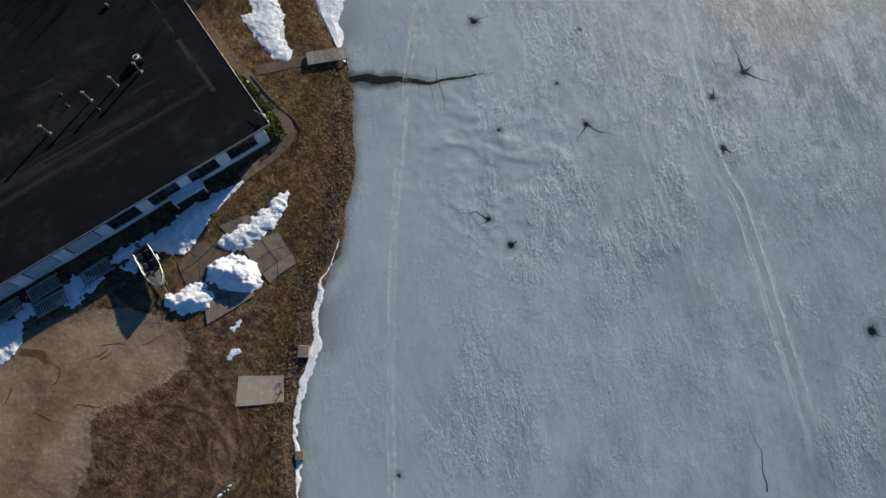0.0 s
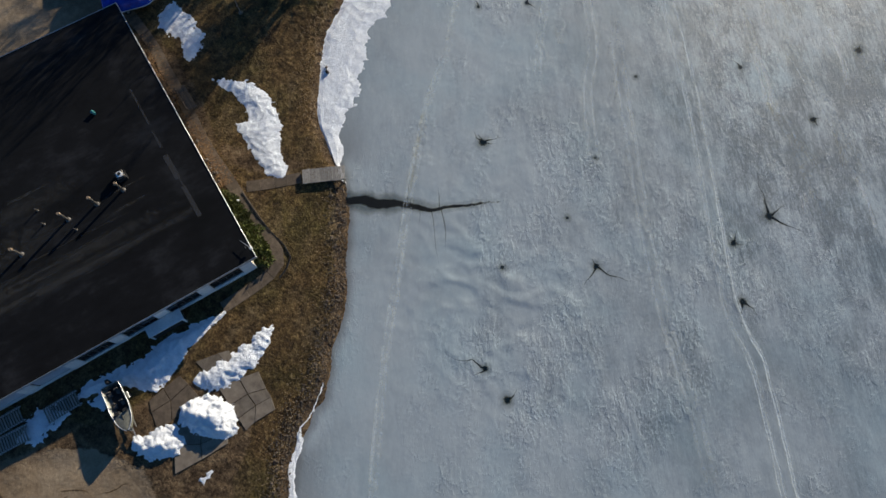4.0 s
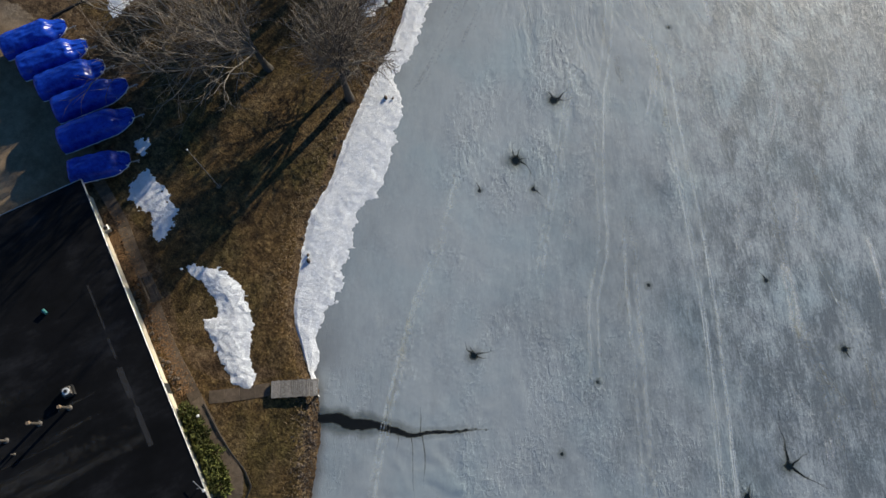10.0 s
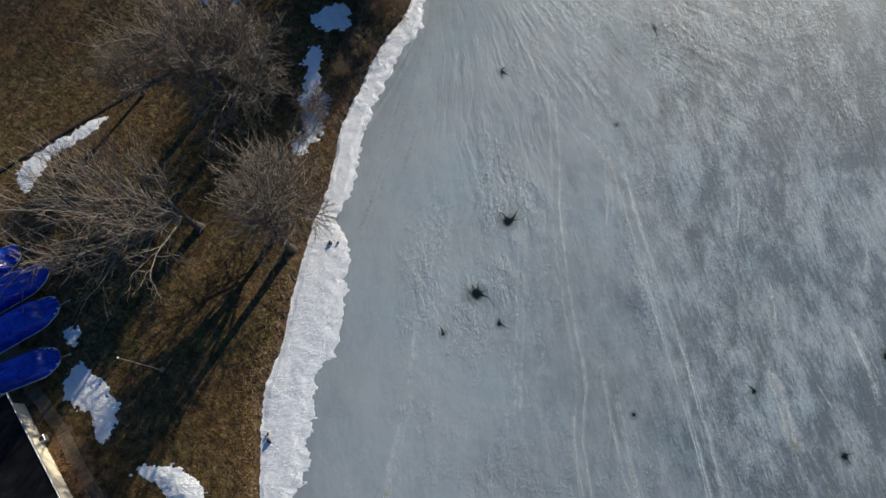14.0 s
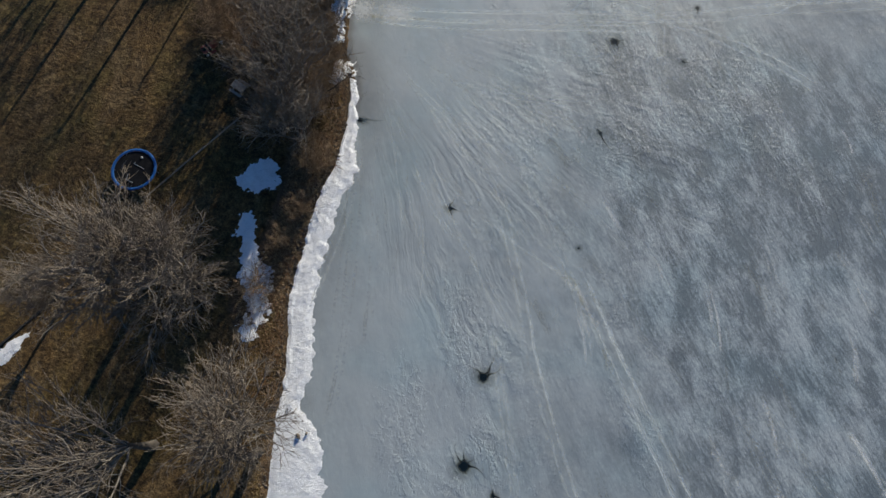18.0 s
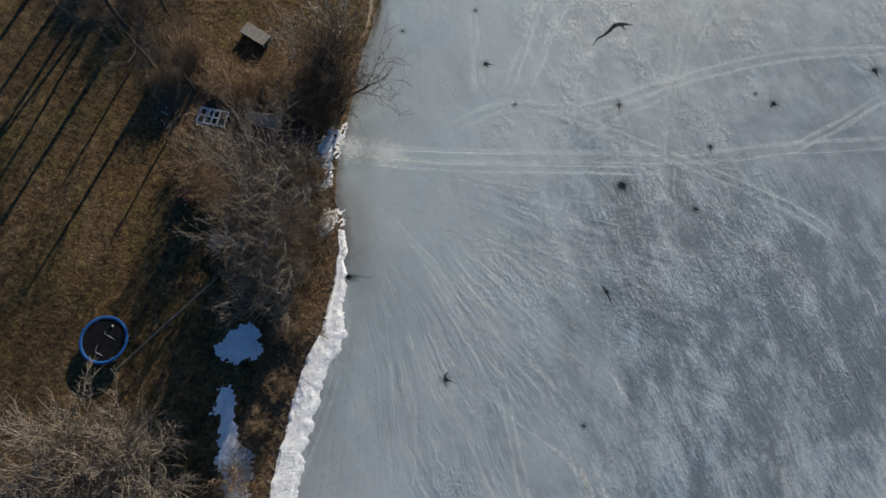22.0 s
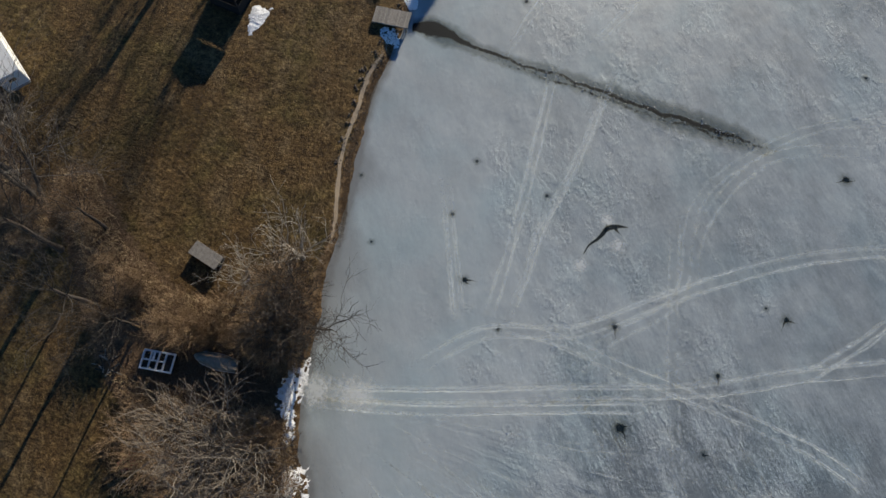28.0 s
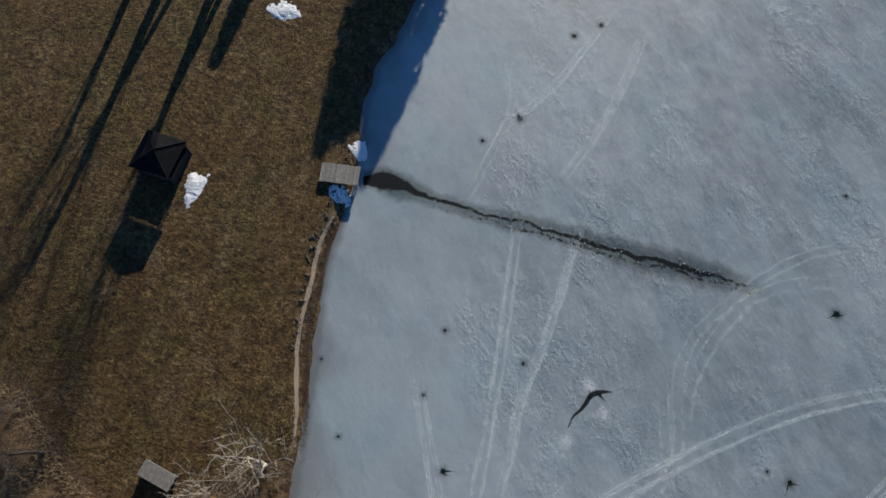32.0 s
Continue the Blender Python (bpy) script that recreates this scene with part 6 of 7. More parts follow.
plant("dark_round", -54.2, 99.3, 40, 1.0, "dark dense leafless tree on the lake bank")
plant("dark_round", -55.4, 102.6, 160, 1.0, "dark dense leafless tree on the lake bank")
# this smaller tree is added as a blocker, to shade the launch snow
plant("dark_round", -53.5, 98.7, 250, 0.75, "dark dense leafless tree on the lake bank")
plant("leaner", -54.2, 100.4, 2, 1.0, "dark bare tree leaning out over the ice")
plant("leaner", -50.9, 84.6, 12, 0.6, "dark bare tree leaning out over the ice")
plant("thicket", -55.4, 102.0, 80, 1.2, "dense leafless shrub on the lake bank", "shore thicket")
plant("thicket", -57.2, 104.4, 10, 0.9, "dense leafless shrub on the lake bank", "shore thicket")
plant("thicket", -56.0, 98.6, 220, 1.15, "dense leafless shrub on the lake bank", "shore thicket")
plant("willow", -60.5, 103.2, 260, 0.6, "pale-barked leafless tree leaning over the shore")
for n, (x, y, k, sz) in enumerate([(-81.7, 103.4, "forked", 1.05), (-75.2, 103.4, "slender", 0.7), (-78.2, 100.2, "sparse", 0.95), (-85.6, 105.6, "slender", 1.0), (-89.2, 108.2, "sparse", 1.0),
                                   (-72.4, 96.4, "sparse", 0.8), (-68.2, 95.8, "slender", 0.6), (-83.4, 104.4, "sparse", 0.8), (-97.6, 114.6, "sparse", 1.1)]):
    plant(k, x, y, 70 * n, sz, grey, "trees along the lot line")
# trees beyond the lawn, known by their shadows
for n, (x, y, k, sz) in enumerate([(-82.2, 160, "mast", 0.9), (-85.4, 166, "mast", 0.8), (-76.4, 159, "mast", 0.85), (-75.4, 167, "tall", 1.1), (-79.4, 170, "tall", 1.1),
                                   (-101.5, 124, "sparse", 1.0), (-99.0, 117.5, "sparse", 1.0)]):
    plant(k, x, y, 50 * n + 15, sz, grey, "trees beyond the lawn")
for n, (x, y, h, r) in enumerate([(-57.6, 168, 8.5, 2.5), (-54.2, 169, 9.0, 2.5), (-58.8, 175, 11, 2.6), (-54.0, 177, 11.5, 2.9)]):
    evergreen(x, y, h, r, "dense dark green conifer on the lake bank", n, 3.0)
evergreen(-72.9, 161.5, 5.2, 1.0, "narrow young conifer on the lawn", 9)
rng = np.random.default_rng(5)
for line, n, kinds in ((LITTER[0], 84, ("brush", "brush", "thicket")), (LITTER[2], 16, ("brush",)), (LITTER[1], 8, ("brush",))):
    lo, hi = line.min(0), line.max(0)
    done = 0
    while done < n:
        x, y = rng.uniform(lo, hi)
        if inside(np.array([x]), np.array([y]), line)[0] < 0.6 or inland(np.array([x]), np.array([y]))[0] < 0.8:
            continue
        # leave the boats and the launch track clear
        if -71 < x < -51 and 91.2 < y < 96.6:
            continue
        done += 1
        plant(kinds[done % len(kinds)], x, y, rng.uniform(0, 360), rng.uniform(0.5, 1.0) * (0.62 if x < -66 else 1.0), "leafless brown brush on leaf litter", "brush")
# a dense low row of brush behind the raft and the rowboat
for n in range(34):
    plant(("brush", "thicket")[n % 2], -66.0 + 12.6 * n / 33 + rng.uniform(-0.2, 0.2), 97.2 + rng.uniform(-0.5, 1.0), rng.uniform(0, 360), rng.uniform(0.5, 0.7) * (1.0, 0.55)[n % 2], "leafless brown brush on leaf litter", "brush")


# ---- marks on the ice ----
def ribbon(name, pts, widths, mask, material, lift=0.03, ridge=0.0, across=(0, 0.25, 0.5, 0.75, 1), profile=(0, 0.8, 1, 0.8, 0), wobble=0.15, n=8, seed=0, bumps=None):
    """A strip lying on the ice; its mask fades it at the edges and ends."""
    line = spline(pts, n)
    t = np.linspace(0, 1, len(line))
    d = np.gradient(line, axis=0)
    d /= np.linalg.norm(d, axis=1)[:, None] + 1e-9
    side = np.stack([-d[:, 1], d[:, 0]], 1)
    s = np.r_[0, np.cumsum(np.linalg.norm(np.diff(line, axis=0), axis=1))]
    line = line + side * ((fbm(s, s * 0, 1.6, seed + 3, 3) - 0.5) * 2 * wobble)[:, None]
    w = np.interp(t, np.linspace(0, 1, len(widths)), widths)
    w = w * (0.7 + 0.6 * fbm(s, s * 0, 0.9, seed + 9, 3))
    u = np.array(across)
    P = line[:, None] + side[:, None] * ((u - 0.5)[None, :, None] * w[:, None, None])
    m = np.interp(t, np.linspace(0, 1, len(mask)), mask)[:, None] * np.array(profile)[None]
    x, y = P[..., 0].ravel(), P[..., 1].ravel()
    z = ice_z(x, y) + lift + (ridge * np.tile(np.array(bumps if bumps is not None else profile), len(line)) if ridge else 0)
    return np.stack([x, y, z], 1), grid_faces(len(line), len(u)), m.ravel()


def joined(name, strips, material, label, category, kind="", group=""):
    vs, fs, ms, base = [], [], [], 0
    for v, f, m in strips:
        vs.append(v), fs.append(f + base), ms.append(m)
        base += len(v)
    ob = mesh_np(name, np.concatenate(vs), np.concatenate(fs), material)
    paint1(ob, "mask", np.concatenate(ms))
    ob.visible_shadow = False
    return tagged(ob, label, category, group, kind) if category else ob


def disc(x, y, r, lift, seed, power=1.0, squash=1.0):
    """A ragged round stain, as rings of quads."""
    a = np.linspace(0, 2 * math.pi, 25)
    k = np.linspace(0.02, 1, 7)
    rag = 0.75 + 0.5 * fbm(np.cos(a) * 3 + seed, np.sin(a) * 3, 1.3, seed, 2)
    R, Aa = np.meshgrid(k, a, indexing="ij")
    X, Y = x + r * R * rag[None] * np.cos(Aa), y + r * R * rag[None] * np.sin(Aa) * squash
    z = ice_z(X.ravel(), Y.ravel()) + lift
    return np.stack([X.ravel(), Y.ravel(), z], 1), grid_faces(len(k), len(a)), ((1 - R) ** power).ravel()


# x, y, radius of the hole, and the ways and lengths of its cracks
BUILDING_HOLES = [
    (9.2, 46.5, 0.42, ((125, 5.2), (55, 2.6), (10, 5.0))),
    (7.6, 42.2, 0.34, ((95, 1.6), (20, 1.2))),
    (10.8, 37.6, 0.34, ((0, 2.6), (-60, 2.4))),
    (-5.5, 19.3, 0.26, ((-115, 1.6), (-160, 4.2))),
    (-2.4, 18.1, 0.34, ((75, 1.6),)),
    (-2.0, 33.0, 0.30, ((15, 4.5), (-75, 3.0), (170, 1.0))),
    (-17.65, 37.7, 0.4, ((152, 1.9), (125, 1.2), (62, 2.4), (40, 1.6), (85, 0.9))),
    (-25.7, 55.4, 0.6, ((140, 2.2), (100, 2.0), (20, 3.2), (60, 1.4))),
    (8.4, 58.4, 0.34, ((80, 1.2), (-20, 1.5))),
    (-26.5, 63.1, 0.5, ((55, 2.6), (130, 2.2), (75, 3.6))),
]
POINT_HOLES = [
    (-22.6, 54.0, 0.22, ((20, 1.6), (100, 0.8))),
    (-26.6, 50.7, 0.18, ((130, 1.4),)),
    (-0.3, 59.7, 0.22, ((150, 1.5),)),
    (-34.6, 77.3, 0.26, ((90, 1.8), (-80, 1.4), (0, 1.6))),
    (-24.5, 100.85, 0.5, ((-45, 2.2), (10, 1.6))),
    (-23.1, 90.0, 0.2, ((-30, 3.2), (140, 1.4))),
    (-21.8, 77.6, 0.12, ()),
    (-17.1, 100.9, 0.16, ((0, 1.0),)),
    (-27.1, 109.5, 0.28, ((-60, 1.6),)),
    (-12.1, 115.0, 0.26, ((-110, 1.6), (10, 1.2))),
    (-36.4, 120.0, 0.17, ()),
    (-44.6, 115.3, 0.17, ()),
    (-41.5, 109.4, 0.26, ((40, 1.6), (-20, 1.0))),
    (-8.7, 130.9, 0.36, ((-150, 1.6), (20, 1.2))),
    (-44.0, 121.4, 0.15, ()),
]
BAY_HOLES = [
    (-34.7, 157.6, 0.3, ()),
    (-37.4, 155.6, 0.28, ()),
    (-41.3, 144.5, 0.32, ((100, 1.8),)),
    (-44.5, 141.2, 0.2, ()),
    (-8.2, 143.2, 0.16, ()),
    (-17.2, 108.0, 0.2, ((-100, 1.4),)),
    (-14.1, 115.5, 0.1, ()),
    (-37.2, 105.9, 0.16, ()),
    (-2.8, 122.5, 0.34, ((-60, 2.0),)),
    (29.7, 27.6, 0.48, ((0, 1.6), (100, 1.2))),
    (-0.8, -4.7, 0.2, ()),
    (-9.2, 28.0, 0.2, ()),
    (-6.7, 35.6, 0.15, ()),
    (-7.6, 42.5, 0.14, ()),
    (9.0, 68.4, 0.42, ((100, 1.4),)),
    (-54.4, 116.4, 0.1, ()),
    (-51.1, 110.2, 0.12, ()),
    (-8.7, 52.7, 0.16, ()),
]
HOLES = BUILDING_HOLES + POINT_HOLES + BAY_HOLES
for n, (x, y, r, cracks) in enumerate(HOLES):
    hole = thing("melt_hole", (0, 0, 0), 0, "dark melt hole in the lake ice" + (" with branching cracks" if len(cracks) > 1 else ""), "melt hole", "melt holes")
    joined("dark_core", [disc(x, y, r * 1.2, 0.05, n, 0.8)], HOLE, "", "").parent = hole
    joined("wet_rim", [disc(x, y, r * 2.4 + 0.3, 0.035, n + 50, 1.4)], SEEP, "", "").parent = hole
    r2 = np.random.default_rng(n)
    for ang, ln in cracks:
        pts, a = [(x, y)], radians(ang)
        steps = max(5, int(ln / 0.35))
        for q in range(steps):
            a += r2.normal(0, 0.24) - 0.3 * (a - radians(ang))
            pts.append((pts[-1][0] + ln / steps * math.cos(a), pts[-1][1] + ln / steps * math.sin(a)))
        strips = [ribbon("crack", pts, (r * 1.0, 0.23, 0.14, 0.09, 0.05), (1.05, 0.8, 0.6, 0.45, 0.12), WATER, 0.045, wobble=0.05, n=3, seed=n)]
        if ln > 2:
            for q in range(2):
                k = int(r2.integers(2, len(pts) - 1))
                b2 = a + r2.choice((-1, 1)) * r2.uniform(0.5, 1.0)
                tw = [(pts[k][0] + w * math.cos(b2 + 0.3 * math.sin(5 * w)), pts[k][1] + w * math.sin(b2 + 0.3 * math.sin(5 * w))) for w in np.linspace(0, ln * 0.3, 5)]
                strips.append(ribbon("crack", tw, (0.12, 0.05), (0.6, 0.15), WATER, 0.045, wobble=0.04, n=3, seed=n + q))
        joined("crack", strips, WATER, "", "").parent = hole

# the long cracks off the two landings
crack = thing("pressure_crack", (0, 0, 0), 0, "dark wet crack running out from the landing stage", "ice crack")
line = [(-25.6, 25.2), (-23.0, 26.4), (-20.6, 28.0), (-17.5, 29.4), (-14.8, 31.8), (-12.6, 33.6)]
joined("open_water", [ribbon("w", line, (0.8, 1.3, 0.9, 0.45, 0.4, 0.2), (1.1, 1.4, 1.2, 0.9, 0.85, 0.3), RIDGE, 0.05, seed=2, wobble=0.4, n=18)], RIDGE, "", "").parent = crack
joined("wet_margin", [ribbon("w", line, (2.4, 3.2, 2.2, 1.4, 1.2, 0.8), (0.9, 1, 0.8, 0.5, 0.4, 0), SEEP, 0.035, seed=3)], SEEP, "", "").parent = crack
for k, (a, b, w) in enumerate((((-18.0, 29.2), (-13.6, 24.0), 0.14), ((-17.0, 29.6), (-13.9, 25.6), 0.2), ((-17.4, 29.5), (-19.0, 31.9), 0.18), ((-20.2, 28.3), (-22.2, 31.3), 0.14), ((-19.2, 28.8), (-17.6, 26.6), 0.14))):
    joined("crack", [ribbon("c", [a, ((a[0] + b[0]) / 2 + 0.1, (a[1] + b[1]) / 2), b], (w, w, 0.06), (0.6, 0.5, 0.15), WATER, 0.045, seed=k)], WATER, "", "").parent = crack
crack = thing("pressure_ridge_crack", (0, 0, 0), 0, "long jagged refrozen crack with broken ice along it", "ice crack")
line = [(-55.2, 134.3), (-53.4, 134.8), (-51.6, 134.5), (-48.3, 133.9), (-43.1, 133.4), (-37.5, 133.3), (-29.1, 132.6), (-23.6, 132.3), (-19.5, 132.1), (-15.6, 131.8)]
joined("open_water", [ribbon("w", line, (1.2, 2.2, 1.6, 0.6, 0.5, 0.5, 0.7, 0.8, 0.6, 0.2), (1.1, 1.4, 1.2, 0.85, 0.7, 0.7, 0.8, 0.9, 0.7, 0.15), RIDGE, 0.06, seed=12, wobble=0.4, n=18),
                      ribbon("w", [(x, y - 0.55) for x, y in line[3:]], (0.2, 0.4, 0.4, 0.6, 0.5, 0.4, 0.15), (0.1, 0.35, 0.55, 0.4, 0.65, 0.35, 0.1), RIDGE, 0.055, seed=22, wobble=0.55, n=18)], RIDGE, "", "").parent = crack
joined("wet_margin", [ribbon("w", line, (2.2, 4.2, 3.8, 2.4, 2.6, 2.8, 3.4, 3.8, 3.6, 2.0), (0.6, 1, 1, 0.7, 0.7, 0.75, 0.9, 0.95, 0.9, 0.1), SEEP, 0.04, seed=13, n=14)], SEEP, "", "").parent = crack
r2 = np.random.default_rng(77)
chips = []
for k in range(5):
    bm = bmesh.new()
    bmesh.ops.create_cube(bm, size=1, matrix=Matrix.Diagonal((1, 0.6, 0.35, 1)))
    for v in bm.verts:
        v.co += Vector(r2.normal(0, 0.09, 3))
    me = bpy.data.meshes.new("ice_shard")
    bm.to_mesh(me)
    bm.free()
    me.materials.append(ICE_CHIP)
    chips.append(me)
for k in range(80):
    t = r2.uniform(0.3, 0.97)
    x, y = -55 + 39 * t + r2.normal(0, 0.1), np.interp(-55 + 39 * t, [p[0] for p in line], [p[1] for p in line]) + r2.normal(0, 0.38)
    o = new("ice_shard", chips[k % 5])
    o.parent = crack
    s = r2.uniform(0.06, 0.17)
    o.matrix_local = pose(x, y, 0.07, r2.uniform(-18, 18), r2.uniform(-18, 18), r2.uniform(0, 360)) @ Matrix.Diagonal((s, s, s, 1))
FISH = [(-31.7, 115.4), (-30.9, 117.0), (-30.0, 118.2), (-29.2, 118.8), (-28.1, 119.3)]
FISH_LEGS = [(-30.3, 119.2), (-28.4, 118.2)]
joined("hairline_crack", [ribbon("c", [(22.0, 16.0), (23.0, 14.9), (24.0, 13.6), (25.0, 12.7), (26.0, 11.2), (26.7, 10.0)], (0.08, 0.16, 0.2), (0.3, 0.6, 0.9), WATER, 0.05, wobble=0.25, seed=45)], WATER, "thin dark crack in grey ice", "ice crack")
joined("branching_crack", [ribbon("c", FISH, (0.15, 0.4, 0.6, 0.75, 0.2), (0.7, 0.9, 1.1, 1.1, 0.5), WATER, 0.05, wobble=0.3, seed=5),
                           ribbon("c", [FISH[2], FISH_LEGS[0]], (0.5, 0.08), (0.9, 0.3), WATER, 0.05, seed=6), ribbon("c", [FISH[3], FISH_LEGS[1]], (0.5, 0.08), (0.9, 0.3), WATER, 0.05, seed=7)],
       WATER, "short branching dark crack in grey ice", "ice crack")
for k, (x, y) in enumerate(((-31.5, 114.2), (-30.2, 119.4), (-28.6, 117.2))):
    joined("frost_patch", [disc(x, y, 1.3, 0.035, 90 + k, 1.0)], SLUSH, "pale patch of frost on grey ice", "frost", "stuff")


seep = thing("shore_seep", (0, 0, 0), 0, "dark wet seep at the edge of the shore snow", "melt hole")
joined("wet_ice", [disc(-46.2, 83.2, 1.1, 0.04, 5, 1.0, 0.6), ribbon("w", [(-46.6, 83.2), (-45.2, 83.6), (-43.8, 84.2)], (0.5, 0.4, 0.1), (0.9, 0.6, 0.1), SEEP, 0.045, seed=4)], SEEP, "", "").parent = seep
joined("open_water", [disc(-46.4, 83.2, 0.55, 0.05, 9, 0.8, 0.7)], WATER, "", "").parent = seep


# ---- wheel and sled tracks ----
def track(pts, gauge=1.3, lines=2, w=0.34, strength=0.95, seed=0, ridge=0.06):
    """Wheel lines, each of a few uneven tread strands that come and go."""
    out = []
    line = spline(np.array(pts, float), 6)
    d = np.gradient(line, axis=0)
    d /= np.linalg.norm(d, axis=1)[:, None]
    side = np.stack([-d[:, 1], d[:, 0]], 1)
    r3 = np.random.default_rng(seed)
    for k in range(lines):
        off = (k / max(lines - 1, 1) - 0.5) * gauge if lines > 1 else 0.0
        for q in range(2 if w > 0.5 else 1):
            m = np.r_[0.15, strength * r3.uniform(0.45, 1.15, max(5, len(line) // 4)), 0.15]
            out.append(ribbon("t", line + side * (off + r3.normal(0, 0.13) * (w > 0.5)), (w * r3.uniform(0.5, 1.0),), m, TRACK, 0.03, ridge * r3.uniform(0.5, 1.0), (0, 0.2, 0.4, 0.6, 0.8, 1), (0, 0.75, 0.9, 0.7, 0.95, 0), 0.12, 5, seed + k * 7 + q * 3, (0, 0.8, 0.1, -0.1, 1, 0)))
    return out


BUILDING_TRACKS = [
    ([(-51.6, 95.2), (-41.1, 98.3), (-31.6, 101.6), (-21.1, 105.2), (-14.9, 107.8), (-9.8, 110.4), (-1.0, 114.2), (15, 121)], 1.3),
    ([(-50.5, 94.6), (-41, 97.0), (-31.3, 100.3), (-21.0, 103.7)], 1.0),
    ([(-43.8, 99.2), (-38.7, 105.0), (-32.2, 107.3), (-29.1, 108.8), (-21.2, 115.0), (-11.8, 121.2), (-2.6, 125.2), (10, 129)], 1.3),
    ([(-38.3, 106.4), (-38.3, 112), (-38.4, 117.0), (-38.7, 123.5), (-39.5, 136)], 0.7),
    ([(-36.7, 107.0), (-36.2, 112), (-36.0, 117.1), (-34.6, 124.4), (-33, 138)], 0.7),
    ([(-40.8, 105.2), (-42.6, 109.5), (-44.0, 112.8), (-47.0, 119.9)], 0.6),
    ([(-24.1, 123.6), (-22.5, 114.2), (-20.7, 105.6), (-18.5, 97.8), (-16.2, 92.4)], 1.2),
]
POINT_TRACKS = [
    ([(-10.2, 109.7), (-6.0, 114.1), (-1.7, 119.3), (6, 128)], 1.3),
    ([(-38.2, 106.2), (-32.0, 106.7), (-25.9, 106.0), (-20.8, 105.6), (-8.7, 104.3), (-2.9, 102.2)], 1.2),
    ([(-31.2, 101.2), (-27.6, 107.7), (-22.1, 114.0), (-22.4, 122.8), (-19.3, 129), (-11, 136.5), (2, 141)], 1.3),
    ([(-20.5, 113), (-21.3, 121), (-18.2, 128.5), (-13.8, 132.5), (-6, 135)], 1.2),
    ([(-24.4, 36.8), (-18.4, 24.8), (-12.1, 12.6), (-4.9, 0.6), (2.5, -11)], 0.9),
    ([(-22, 76), (-14.9, 67.6), (-9.1, 61.2), (-3.2, 54.3), (2.1, 47.3), (10.0, 36.9), (14.6, 33.1), (19.0, 27.9), (24.4, 21.3), (31, 13.2)], 1.25),
    ([(-14, 57.5), (-10, 51.9), (-4.8, 45.1), (-0.2, 39.0), (6.3, 31.6), (11.5, 26.6), (17, 20.5)], 1.0),
]
BAY_TRACKS = [
    ([(-31, 81), (-26.2, 72.6), (-22.7, 66), (-18.2, 59), (-14.0, 53.2), (-11.8, 48.3), (-7, 41.5)], 0.8),
    ([(-28.0, 69.4), (-21.2, 55.3), (-16.7, 46.1)], 0.7),
    ([(-30, 52), (-26.9, 45.3), (-24.6, 37.9), (-20.8, 29.8)], 0.7),
    ([(-5, 68), (-0.6, 63.3), (3.8, 58.3), (7.7, 55.3), (14, 49)], 1.0),
    ([(-3, 69.3), (1.9, 65.2), (10.3, 59.2), (18, 52.5)], 1.0),
    ([(-44, 152), (-42.2, 146), (-43.6, 139), (-45, 133)], 0.8),
    ([(-30, 158), (-32.5, 147), (-36.4, 138)], 0.9),
    ([(-33.5, 160), (-38.5, 149), (-43, 143)], 0.8),
]
TRACKS = BUILDING_TRACKS + POINT_TRACKS + BAY_TRACKS
for k, (pts, gauge) in enumerate(TRACKS):
    strength = 1.05 if k == 12 else 0.8 if k == 14 else 0.62 if k == 13 else 0.62 if 11 <= k <= 19 else 0.6 if k in (9, 10) else 0.5 if k == 6 else 0.85
    joined("vehicle_track", track(pts, gauge * 0.8, 2, 0.55, strength, seed=k * 31, ridge=0.055), TRACK, "pale twin wheel track pressed into crusted ice", "vehicle track", "stuff", "vehicle tracks")
r2 = np.random.default_rng(19)
for k in range(70):
    a = radians(r2.uniform(-72, 14)) if k % 4 else radians(r2.uniform(-50, -15))
    s0, s1 = r2.uniform(7, 22), r2.uniform(24, 48)
    bend = r2.normal(0, 0.16)
    pts = [(-52.5 + s * math.cos(a + bend * s / 20), 95.8 + s * math.sin(a + bend * s / 20)) for s in np.linspace(s0, s1, 6)]
    strips = track(pts, r2.uniform(0.3, 0.8), 2 if k % 2 else 1, r2.uniform(0.25, 0.5), r2.uniform(0.5, 0.75), 400 + k * 9, 0.04)
    if k % 3:
        joined("sled_track", strips, TRACK, "pale sled track spreading from the boat launch", "sled track", "stuff", "sled tracks")
    else:
        joined("sled_rut", strips, RUT, "darker worn rut spreading from the boat launch", "sled track", "stuff", "sled tracks")
for k in range(110):
    x, y = r2.uniform(-26, 26), r2.uniform(46, 98)
    a = radians(r2.normal(120, 12))
    ln = r2.uniform(2, 8)
    strips = track([(x, y), (x + ln / 2 * math.cos(a), y + ln / 2 * math.sin(a)), (x + ln * math.cos(a + 0.08), y + ln * math.sin(a + 0.08))], 0.5, 1 + k % 2, r2.uniform(0.2, 0.7), r2.uniform(0.55, 0.95), 900 + k * 5, 0.04)
    if k % 5 < 3:
        joined("wind_scour", strips, RUT, "dark wind-scoured streak in the ice crust", "ice streak", "stuff", "wind streaks")
    else:
        joined("wind_drift", strips, SLUSH, "pale wind-packed snow streak on the ice", "ice streak", "stuff", "wind streaks")
# trampled slush where vehicles come off the bank
joined("trampled_slush", [disc(-51.0, 95.6, 2.6, 0.05, 61, 0.8), disc(-47.5, 96.4, 4.2, 0.045, 62, 1.2, 0.7)], SLUSH, "trampled grey slush at the boat launch", "slush", "stuff")


